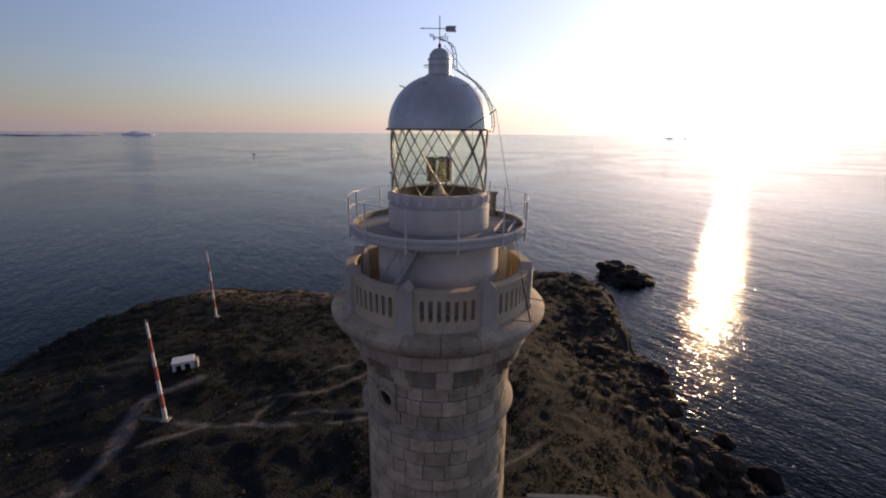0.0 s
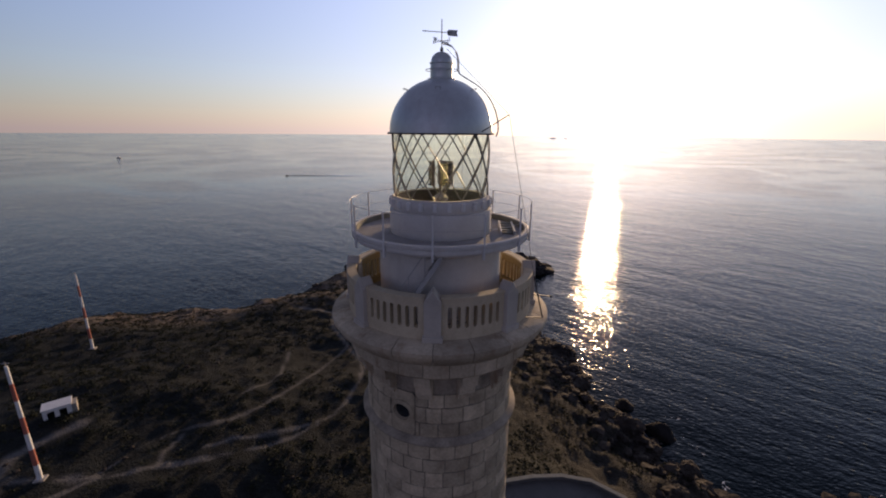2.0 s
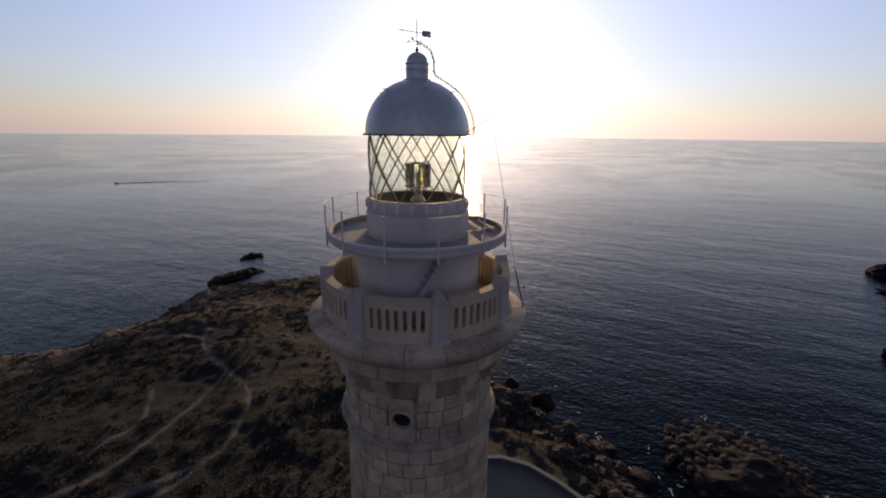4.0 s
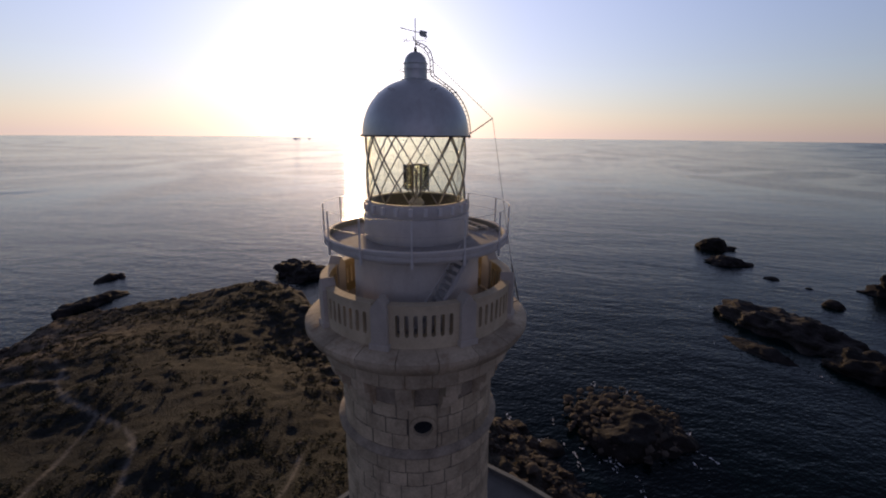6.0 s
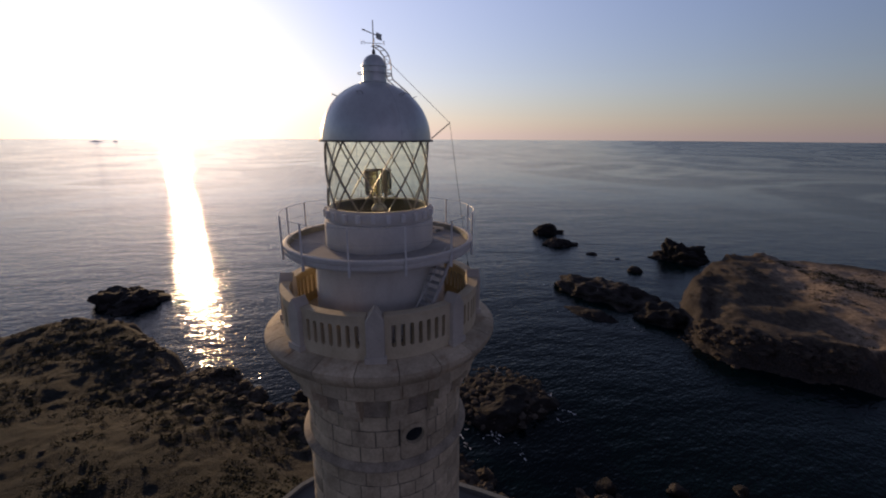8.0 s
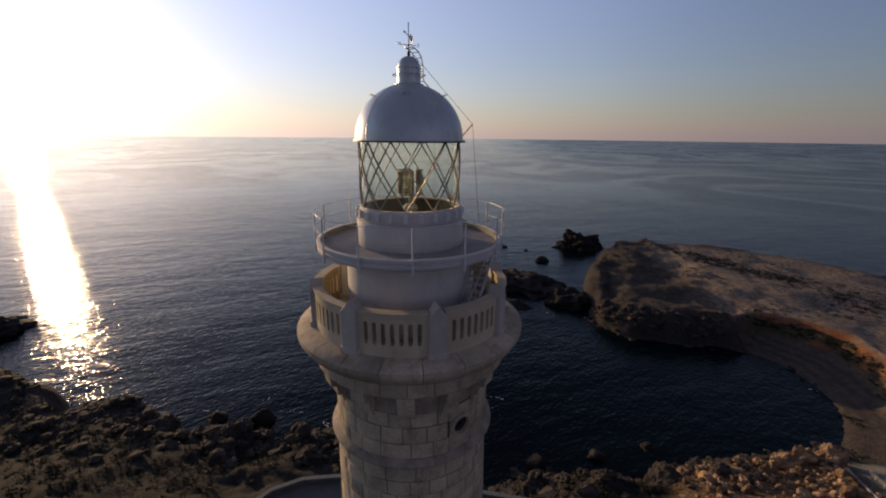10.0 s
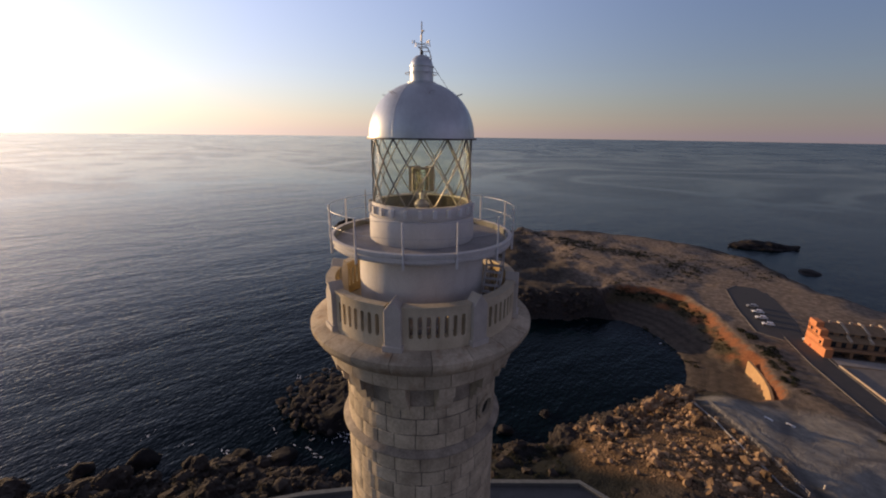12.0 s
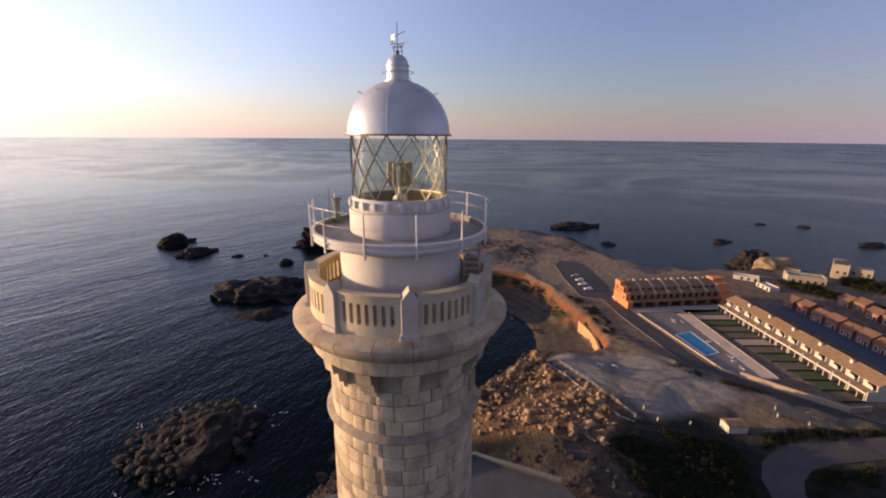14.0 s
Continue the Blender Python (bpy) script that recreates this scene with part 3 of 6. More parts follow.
q = np.stack([ids[:-1, :-1], ids[:-1, 1:], ids[1:, 1:], ids[1:, :-1]], -1).reshape(-1, 4)
q = q[(q >= 0).all(1)]
me = bpy.data.meshes.new("ground")
me.from_pydata(np.stack([X[keep], Y[keep], Z[keep]], 1).tolist(), [], q.tolist())
me.polygons.foreach_set("use_smooth", [True] * len(me.polygons))
dcoast = signed(X, Y, COAST)[keep]
track = np.zeros(keep.sum())
for line, half in TRACKS:
    track = np.maximum(track, (0.9 if half > 0.55 else 0.7) * (1 - smooth(half * 0.35, half * 1.25, distance(X[keep], Y[keep], line, False) + 0.35 * fbm(X[keep], Y[keep], 5, 9, 3))))
yard = smooth(-4, 2, signed(X[keep], Y[keep], [(76, -82), (79, -90), (75, -95), (71, -104), (68, -113), (60, -119), (48, -119), (34, -110), (38, -82), (46, -81)])) * 0.9
scree = smooth(-3, 2, signed(X[keep], Y[keep], [(76, -79), (44, -79), (34, -58), (52, -38), (76, -42), (88, -60), (88, -76)]))
shore = 1 - smooth(3, 16, dcoast + 5 * fbm(X[keep], Y[keep], 18, 77, 3))
beach = smooth(-1, 2, signed(X[keep], Y[keep], BEACH))
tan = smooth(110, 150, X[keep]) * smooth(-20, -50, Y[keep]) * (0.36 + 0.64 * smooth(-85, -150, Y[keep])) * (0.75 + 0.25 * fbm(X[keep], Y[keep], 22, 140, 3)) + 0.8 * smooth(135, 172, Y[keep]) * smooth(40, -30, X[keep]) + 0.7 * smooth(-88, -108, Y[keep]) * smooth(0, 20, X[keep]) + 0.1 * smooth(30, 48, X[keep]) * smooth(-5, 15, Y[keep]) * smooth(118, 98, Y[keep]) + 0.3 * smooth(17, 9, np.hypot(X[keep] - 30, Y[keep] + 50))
gyy, gxx = np.gradient(Z, gy, gx)
steep = smooth(0.7, 1.3, np.hypot(gxx, gyy)[keep])
red = steep * smooth(2.6, 4.2, Z[keep] + 1.2 * fbm(X[keep], Y[keep], 6, 87, 2)) * smooth(-6, 0, signed(X[keep], Y[keep], [(74, -104), (84, -110), (100, -117), (120, -121), (150, -126), (166, -116), (182, -112), (176, -134), (158, -146), (134, -144), (112, -137), (84, -124)]))
crag = steep * (1 - red)
bank = beach * smooth(3.0, 4.6, Z[keep])
sweep = dcoast + 1.2 * fbm(X[keep], Y[keep], 15, 88, 2)
berm = beach * np.clip(sum(np.exp(-((sweep - c) / w) ** 2) for c, w in ((4.5, 0.7), (9.0, 1.0), (13.5, 0.9))), 0, 1) * 0.75
for name, v in (("bank", bank), ("berm", berm), ("red", red), ("yard", yard), ("scree", scree), ("crag", crag), ("track", track), ("shore", shore), ("beach", beach), ("bare", np.clip(tan, 0, 1))):
    me.attributes.new(name, "FLOAT", "POINT").data.foreach_set("value", v.astype(np.float32))

GROUND = bpy.data.materials.new("dry_scrubby_earth")
GROUND.use_nodes = True
_n, _l = GROUND.node_tree.nodes, GROUND.node_tree.links
_p = _n["Principled BSDF"]
_geo = _n.new("ShaderNodeNewGeometry")


def tex(scale, detail=5, rough=0.6):
    t = _n.new("ShaderNodeTexNoise")
    t.inputs["Scale"].default_value, t.inputs["Detail"].default_value, t.inputs["Roughness"].default_value = scale, detail, rough
    _l.new(_geo.outputs["Position"], t.inputs["Vector"])
    return t


def ramp(src, p0, c0, p1, c1):
    r = _n.new("ShaderNodeValToRGB")
    r.color_ramp.elements[0].position, r.color_ramp.elements[1].position = p0, p1
    r.color_ramp.elements[0].color, r.color_ramp.elements[1].color = (*c0, 1), (*c1, 1)
    _l.new(src, r.inputs["Fac"])
    return r.outputs["Color"]


def mixed(fac, a, b):
    m = _n.new("ShaderNodeMix")
    m.data_type = "RGBA"
    _l.new(fac, m.inputs["Factor"])
    _l.new(a, m.inputs[6])
    _l.new(b, m.inputs[7])
    return m.outputs[2]


def mask(name):
    a = _n.new("ShaderNodeAttribute")
    a.attribute_name = name
    return a.outputs["Fac"]


n1, n2, n3 = tex(0.09), tex(0.45), tex(2.2)
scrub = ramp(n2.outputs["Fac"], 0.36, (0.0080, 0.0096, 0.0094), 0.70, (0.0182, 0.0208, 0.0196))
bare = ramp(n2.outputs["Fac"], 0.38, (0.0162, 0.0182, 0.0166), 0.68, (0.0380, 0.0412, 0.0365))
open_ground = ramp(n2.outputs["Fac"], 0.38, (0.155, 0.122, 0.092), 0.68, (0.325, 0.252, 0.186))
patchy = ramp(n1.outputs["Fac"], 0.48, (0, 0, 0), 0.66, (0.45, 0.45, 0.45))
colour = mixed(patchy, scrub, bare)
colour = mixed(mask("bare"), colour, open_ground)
colour = mixed(mask("shore"), colour, ramp(n3.outputs["Fac"], 0.35, (0.019, 0.0175, 0.017), 0.7, (0.074, 0.065, 0.058)))
colour = mixed(mask("crag"), colour, ramp(n3.outputs["Fac"], 0.35, (0.020, 0.018, 0.0175), 0.7, (0.072, 0.062, 0.056)))
# scree colour is lowered to paint the shaded gaps between boulders
colour = mixed(mask("scree"), colour, ramp(n3.outputs["Fac"], 0.34, (0.045, 0.031, 0.019), 0.68, (0.24, 0.152, 0.080)))
colour = mixed(mask("yard"), colour, ramp(n2.outputs["Fac"], 0.3, (0.19, 0.178, 0.155), 0.7, (0.33, 0.31, 0.27)))
colour = mixed(mask("beach"), colour, ramp(n2.outputs["Fac"], 0.3, (0.065, 0.053, 0.042), 0.7, (0.128, 0.103, 0.08)))
colour = mixed(mask("berm"), colour, ramp(n2.outputs["Fac"], 0.3, (0.036, 0.031, 0.026), 0.7, (0.062, 0.052, 0.042)))
colour = mixed(mask("bank"), colour, ramp(n3.outputs["Fac"], 0.35, (0.030, 0.030, 0.016), 0.7, (0.115, 0.088, 0.052)))
colour = mixed(mask("red"), colour, ramp(n3.outputs["Fac"], 0.3, (0.17, 0.066, 0.031), 0.7, (0.32, 0.132, 0.062)))
colour = mixed(mask("track"), colour, ramp(n3.outputs["Fac"], 0.3, (0.10, 0.096, 0.092), 0.7, (0.165, 0.156, 0.147)))
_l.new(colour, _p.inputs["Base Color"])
_p.inputs["Roughness"].default_value = 0.95
_p.inputs["Specular IOR Level"].default_value = 0.15
_b = _n.new("ShaderNodeBump")
_b.inputs["Strength"].default_value, _b.inputs["Distance"].default_value = 0.8, 0.7
_add = _n.new("ShaderNodeMath")
_add.operation = "MULTIPLY_ADD"
_l.new(n2.outputs["Fac"], _add.inputs[0])
_add.inputs[1].default_value = 0.9
_l.new(n3.outputs["Fac"], _add.inputs[2])
_l.new(_add.outputs[0], _b.inputs["Height"])
_l.new(_b.outputs["Normal"], _p.inputs["Normal"])
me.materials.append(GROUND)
tagged(new("ground", me), "dry brown rocky headland with scrub and worn dirt tracks", "ground", kind="structure")


def ground_z(x, y):
    return float(height(np.array([x]), np.array([y]))[0])


# the sea, a disc to the horizon
bm = bmesh.new()
prof = [(r, 0.0 if r < 1500 else 45 * ((r - 1500) / 3440) ** 2) for r in [0.5, 20, 60, 120, 200, 320, 500, 800, 1200, 1500, 1900, 2400, 2900, 3400, 3900, 4400, 4940]]
lathe(bm, prof, 128)
tagged(part("water", bm, SEA, smooth=60), "calm dark blue sea with low ripples and sun glitter", "sea", kind="structure")

# ---- lighthouse ----
PIN0 = 161.3                       # azimuth of one parapet pier; eight of them, 45 degrees apart
lighthouse = thing("lighthouse", "tall round stone lighthouse with a silver domed glass lantern", "lighthouse", at=(0, 0, 0))

# shaft core behind the blocks, flaring slightly to its foot
bm = bmesh.new()
lathe(bm, [(3.55, 29.0), (3.35, 36), (3.05, 52), (2.87, 66), (2.80, 74.6), (0.4, 74.6)], 72)
shaft = part("shaft", bm, MORTAR, lighthouse, "round tapering shaft of coursed ashlar", 40)


def shaft_radius(z):
    return 2.82 + (74.0 - z) * 0.0105


def block_mesh(width, h):
    """One curved ashlar with eased edges; width in degrees, its face at radius 1 times the shaft's."""
    bm = bmesh.new()
    g = 0.012
    cols = 4
    rows = [(0.0, -0.030), (0.018, 0.0), (h - 2 * g - 0.018, 0.0), (h - 2 * g, -0.030)]
    vs = []
    for i in range(cols + 1):
        a = (i / cols - 0.5) * width
        edge = i in (0, cols)
        a = math.copysign(abs(a) - (0.28 if edge else 0.0), a) if a else 0.0
        vs.append([bm.verts.new(polar(2.90 + dr - (0.018 if edge else 0), a, z + g)) for z, dr in rows])
    for i in range(cols):
        for j in range(3):
            bm.faces.new((vs[i][j], vs[i + 1][j], vs[i + 1][j + 1], vs[i][j + 1]))
    me = bpy.data.meshes.new("ashlar_block")
    bm.to_mesh(me)
    bm.free()
    me.materials.append(STONE)
    return me


# torus and string courses of the shaft
bm = bmesh.new()
lathe(bm, [(2.80, 71.72), (2.95, 71.70)] + [(2.97 + 0.16 * math.sin(math.pi * k / 10), 71.68 - 0.28 * k / 10) for k in range(0, 11)] + [(2.95, 71.36), (2.80, 71.34)], 120)
part("string_course", clean(bm), STAINED_SHADED, lighthouse, "rounded stone band round the shaft", 50)

# corbel table: thirteen stepped corbels under the cornice
def corbel():
    bm = bmesh.new()
    w = 0.28
    prof = [(2.80, 73.28), (2.94, 73.28), (2.98, 73.52), (3.12, 73.56), (3.16, 73.90), (3.34, 73.96), (3.40, 74.42), (2.80, 74.42)]
    a = [bm.verts.new((r, -w, z)) for r, z in prof]
    b = [bm.verts.new((r, w, z)) for r, z in prof]
    bm.faces.new(a)
    bm.faces.new(b[::-1])
    for i in range(len(prof)):
        bm.faces.new((a[i], a[(i + 1) % len(prof)], b[(i + 1) % len(prof)], b[i]))
    bmesh.ops.recalc_face_normals(bm, faces=bm.faces)
    bmesh.ops.bevel(bm, geom=list(bm.edges), offset=0.015, segments=1, affect="EDGES")
    return bm


first = part("corbel", corbel(), CORNICE, lighthouse)
for k in range(13):
    c = first if k == 0 else new("corbel", first.data)
    c.parent = lighthouse
    c.matrix_basis = pose(0, 0, 0, 0, 0, 106.6 + k * 360 / 13)

bm = bmesh.new()
lathe(bm, [(2.75, 74.44), (3.36, 74.44), (3.38, 74.96), (3.56, 75.03), (3.86, 75.26), (3.98, 75.45), (4.02, 75.62), (3.60, 75.76), (3.40, 75.80), (2.0, 75.82)], 96)
cornice = part("cornice", clean(bm), MORTAR, lighthouse, "heavy moulded stone cornice carrying the balcony", 35)


def cornice_stone(profile, width):
    """One stone of a moulded ring, with open joints at both ends."""
    bm = bmesh.new()
    rings = lathe(bm, profile + [profile[0]], 4, -width / 2 + 0.16, width / 2 - 0.16)
    for ring in (rings[0], rings[-1]):
        bm.faces.new(ring[:-1])
    return clean(bm)


LOWER = [(3.2, 74.40), (3.43, 74.40), (3.50, 74.48), (3.52, 74.98), (3.2, 74.98)]
UPPER = [(3.2, 75.02), (3.60, 75.02), (3.66, 75.06), (3.82, 75.14), (3.96, 75.27), (4.05, 75.44), (4.06, 75.50), (4.10, 75.52), (4.10, 75.66), (4.07, 75.69), (3.70, 75.80), (3.30, 75.835), (3.2, 75.835)]
for name, prof, n, a0 in (("frieze_stone", LOWER, 26, 4), ("cornice_stone", UPPER, 20, 9)):
    c0 = part(name, cornice_stone(prof, 360 / n), CORNICE, cornice, "", 35)
    for k in range(n):
        o = c0 if k == 0 else new(name, c0.data)
        o.parent = cornice
        o.matrix_basis = pose(0, 0, 0, 0, 0, a0 + 360 / n * k)
bm = bmesh.new()
ring_solid(bm, 2.1, 3.25, 75.80, 75.86, 72)
part("balcony_floor", bm, DECK, lighthouse, "worn grey balcony floor")

# dark backing colour stands in for the shadow between the corbels
bm = bmesh.new()
lathe(bm, [(2.7, 73.42), (2.83, 73.42), (2.83, 74.46), (2.7, 74.46)], 96)
part("corbel_backing", clean(bm), STAINED_SHADED, lighthouse, "stained stone wall between the corbels, coloured darker for their shade", 35)

# parapet: panels with seven slots each, between eight gabled piers
PAR_R, PAR_T, PAR_Z0, PAR_Z1 = 3.45, 0.26, 75.80, 77.17


def parapet_panel():
    bm = bmesh.new()
    half = 22.5 - 4.4
    cell = 2 * (half - 2.2) / 7
    zs = (PAR_Z0, PAR_Z1)
    s0, s1, sw = 76.20, 76.92, 0.068 / PAR_R * 180 / math.pi

    def grid(r):
        out = []
        for k in range(7):
            c = -half + 2.2 + cell * (k + 0.5)
            hole, rim = [], []
            zr = sw * PAR_R * math.pi / 180
            for j in range(20):
                a = 2 * math.pi * (j + 0.5) / 20
                zc = s1 - zr if math.sin(a) > 0 else s0 + zr
                hole.append((c + sw * math.cos(a), zc + zr * math.sin(a)))
                ca, sa = math.cos(a), math.sin(a)
                m = max(abs(ca), abs(sa))
                rim.append((c + cell / 2 * ca / m, (zs[0] + zs[1]) / 2 + (zs[1] - zs[0]) / 2 * sa / m))
            # square corners
            for sx in (-1, 1):
                for sz in (0, 1):
                    tgt = (c + sx * cell / 2, zs[sz])
                    i = min(range(20), key=lambda q: (rim[q][0] - tgt[0]) ** 2 + (rim[q][1] - tgt[1]) ** 2)
                    rim[i] = tgt
            out.append(([bm.verts.new(polar(r, *p)) for p in hole], [bm.verts.new(polar(r, *p)) for p in rim]))
        return out

    f, b = grid(PAR_R), grid(PAR_R - PAR_T)
    for (fh, fr), (bh, br) in zip(f, b):
        for j in range(20):
            i = (j + 1) % 20
            bm.faces.new((fr[j], fr[i], fh[i], fh[j]))
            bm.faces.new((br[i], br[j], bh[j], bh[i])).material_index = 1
            bm.faces.new((fh[j], fh[i], bh[i], bh[j]))
    bm.verts.ensure_lookup_table()
    bmesh.ops.remove_doubles(bm, verts=bm.verts, dist=1e-3)
    for a0, a1 in ((-half, -half + 2.2), (half - 2.2, half)):
        ring_solid(bm, PAR_R - PAR_T, PAR_R, *zs, 2, a0, a1)
    bmesh.ops.recalc_face_normals(bm, faces=bm.faces)
    return bm


def pier():
    bm = bmesh.new()
    outline = [(-0.27, 75.78), (0.27, 75.78), (0.27, 77.12), (0.0, 77.48), (-0.27, 77.12)]
    a = [bm.verts.new((3.58, y, z)) for y, z in outline]
    b = [bm.verts.new((3.10, y, z)) for y, z in outline]
    bm.faces.new(a)
    bm.faces.new(b[::-1])
    for i in range(5):
        bm.faces.new((a[i], b[i], b[(i + 1) % 5], a[(i + 1) % 5]))
    bmesh.ops.recalc_face_normals(bm, faces=bm.faces)
    bmesh.ops.bevel(bm, geom=list(bm.edges), offset=0.02, segments=1, affect="EDGES")
    box(bm, 3.06, 3.64, -0.32, 0.32, 75.74, 75.98, 0.015)
    return bm


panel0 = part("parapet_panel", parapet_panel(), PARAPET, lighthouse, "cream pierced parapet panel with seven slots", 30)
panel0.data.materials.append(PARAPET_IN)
pier0 = part("parapet_pier", pier(), PIER, lighthouse, "gabled white plastered pier")
cap = bmesh.new()
ring_solid(cap, PAR_R - PAR_T - 0.03, PAR_R + 0.03, 77.17, 77.23, 12, -18.2, 18.2)
cap0 = part("parapet_coping", cap, PARAPET, lighthouse)
for k in range(8):
    for src, off in ((panel0, 22.5), (pier0, 0), (cap0, 22.5)):
        o = src if k == 0 else new(src.name.split(".")[0], src.data)
        o.parent = lighthouse
        o.matrix_basis = pose(0, 0, 0, 0, 0, PIN0 + 45 * k + off)

# service drum between balcony and gallery
bm = bmesh.new()
lathe(bm, [(2.22, 75.84), (2.34, 75.84), (2.34, 75.98), (2.27, 76.02), (2.26, 78.10), (2.34, 78.18), (2.46, 78.32), (2.6, 78.40), (2.6, 78.44), (1.5, 78.44)], 96)
part("service_drum", clean(bm), PLASTER, lighthouse, "white plastered round service room", 35)

# upper gallery: slab with an upstand rim
bm = bmesh.new()
lathe(bm, [(1.7, 78.40), (2.9, 78.38), (3.14, 78.42), (3.14, 78.46), (3.20, 78.47), (3.23, 78.50), (3.23, 78.60), (3.20, 78.62), (3.20, 78.66), (3.25, 78.68), (3.25, 78.77), (3.22, 78.79), (3.12, 78.79), (3.10, 78.76), (3.08, 78.56), (1.7, 78.58)], 96)
part("gallery_deck", clean(bm), PLASTER, lighthouse, "projecting round gallery slab with raised rim", 35)
bm = bmesh.new()
ring_solid(bm, 1.75, 3.06, 78.565, 78.584, 72)
part("gallery_floor", bm, DECK, lighthouse, "grey weathered gallery floor")

bm = bmesh.new()
ring_solid(bm, 3.065, 3.105, 78.57, 78.775, 96)
part("rim_lining", bm, RIM, lighthouse, "grey-green inside of the gallery rim", 35)
# short steps lying on the gallery floor
steps = part("gallery_steps", box(bmesh.new(), -0.03, 0.03, 0.0, 1.9, 78.585, 78.72, 0.008, pose(1.88, -1.33, 0, 0, 0, -19.9)), PLASTER, lighthouse, "low pale steps on the gallery floor")
part("stringer", box(bmesh.new(), 0.45, 0.51, 0.0, 1.75, 78.585, 78.72, 0.008, pose(1.88, -1.33, 0, 0, 0, -19.9)), PLASTER, steps)
for k in range(5):
    part("tread", box(bmesh.new(), 0.03, 0.45, 0.12 + 0.34 * k, 0.26 + 0.34 * k, 78.60, 78.64 + 0.015 * k, 0.006, pose(1.88, -1.33, 0, 0, 0, -19.9)), RIM, steps)

# steel stair climbing round the drum to the gallery
bm = bmesh.new()
for r in (2.42, 3.02):
    prev = None
    for i in range(13):
        u = i / 12
        ring = [bm.verts.new(polar(r + dr, 226 + 30 * u, 75.92 + 2.5 * u + dz)) for dr, dz in ((-0.02, -0.12), (0.02, -0.12), (0.02, 0.12), (-0.02, 0.12))]
        if prev:
            for k in range(4):
                bm.faces.new((prev[k], prev[(k + 1) % 4], ring[(k + 1) % 4], ring[k]))
        prev = ring
bmesh.ops.recalc_face_normals(bm, faces=bm.faces)
stair = part("stair", bm, STAIR, lighthouse, "narrow steel stair from balcony to gallery")
for i in range(12):
    u = (i + 0.5) / 12
    bm = bmesh.new()
    ring_solid(bm, 2.44, 3.0, 75.92 + 2.5 * u, 75.95 + 2.5 * u, 2, 226 + 30 * u - 2.2, 226 + 30 * u + 2.2)
    part("tread", bm, STAIR, stair)
bm = bmesh.new()
tube(bm, [polar(3.04, 226 + 30 * i / 12, 76.9 + 2.4 * i / 12) for i in range(11)], 0.02, 6)
for i in (0, 4, 8):
    tube(bm, [polar(3.04, 226 + 30 * i / 12, 75.9 + 2.5 * i / 12), polar(3.04, 226 + 30 * i / 12, 76.9 + 2.4 * i / 12)], 0.016, 6)
part("stair_rail", bm, STEEL, stair)

# small beacon on the gallery floor
bm = bmesh.new()
lathe(bm, [(0.01, 0), (0.18, 0), (0.18, 0.06), (0.13, 0.08), (0.13, 0.90), (0.20, 0.92), (0.20, 1.0), (0.01, 1.02)], 20)
bmesh.ops.transform(bm, matrix=Matrix.Translation(polar(2.92, 38, 78.58)), verts=bm.verts)
part("gallery_beacon", clean(bm), RIM, lighthouse, "short grey-brown vent pipe with a flat cap", 40)
bm = bmesh.new()
tube(bm, [polar(3.05, 44, 78.58), polar(3.05, 44, 80.0)], 0.015, 6)
part("whip_pole", bm, DARK, lighthouse)


def rail_post():
    bm = bmesh.new()
    tube(bm, [(3.275, 0, 78.30), (3.275, 0, 79.74)], 0.028)
    box(bm, 3.235, 3.30, -0.035, 0.035, 78.32, 78.66, 0.006)
    return bm


post0 = part("rail_post", rail_post(), WHITE, lighthouse)
post_az = [109.5 + 28.28 * k for k in range(13)]
for k, a in enumerate(post_az):
    o = post0 if k == 0 else new("rail_post", post0.data)
    o.parent = lighthouse
    o.matrix_basis = pose(0, 0, 0, 0, 0, a)
for z, r in ((79.73, 0.008), (79.25, 0.006)):
    bm = bmesh.new()
    tube(bm, [polar(3.275, a, z) for a in np.arange(0, 360, 5)], r, 6, True)
    part("gallery_rail", bm, STEEL, lighthouse, "thin steel handrail", 60)

bm = bmesh.new()
lathe(bm, [(1.61, 79.86), (1.60, 79.46), (1.58, 78.80), (0.02, 78.80)], 72)
part("lantern_floor", bm, LANTERN_IN, lighthouse, "dark olive inside of the lantern base", 35)

# lantern: base wall, sill with vents, glazing, eave, dome
bm = bmesh.new()
lathe(bm, [(1.84, 78.57), (1.86, 78.60), (1.86, 79.40), (1.84, 79.44), (1.70, 79.46), (1.64, 79.46), (1.64, 78.75)], 96)
part("lantern_wall", clean(bm), PLASTER, lighthouse, "white lantern base wall", 35)
bm = bmesh.new()
lathe(bm, [(1.62, 79.46), (1.76, 79.46), (1.78, 79.50), (1.78, 79.74), (1.74, 79.80), (1.74, 79.90), (1.64, 79.90), (1.62, 79.46)], 96)
part("lantern_sill", clean(bm), PLASTER, lighthouse, "white ring with small vents below the glass", 35)
vb = bmesh.new()
box(vb, 1.77, 1.88, -0.065, 0.065, 79.56, 79.82, 0.015)
vent0 = part("vent_block", vb, WHITE, lighthouse)
for k in range(24):
    o = vent0 if k == 0 else new("vent_block", vent0.data)
    o.parent = lighthouse
    o.matrix_basis = pose(0, 0, 0, 0, 0, 9 + 15 * k)

GZ0, GZ1, GR = 79.88, 82.02, 1.70


def pane():
    """A curved pane of the lantern."""
    bm = bmesh.new()
    ring_solid(bm, GR - 0.03, GR - 0.018, GZ0, GZ1, 6, -14.9, 14.9)
    return bm


pane0 = part("pane", pane(), GLASS, lighthouse, "clear curved lantern glass", 40)
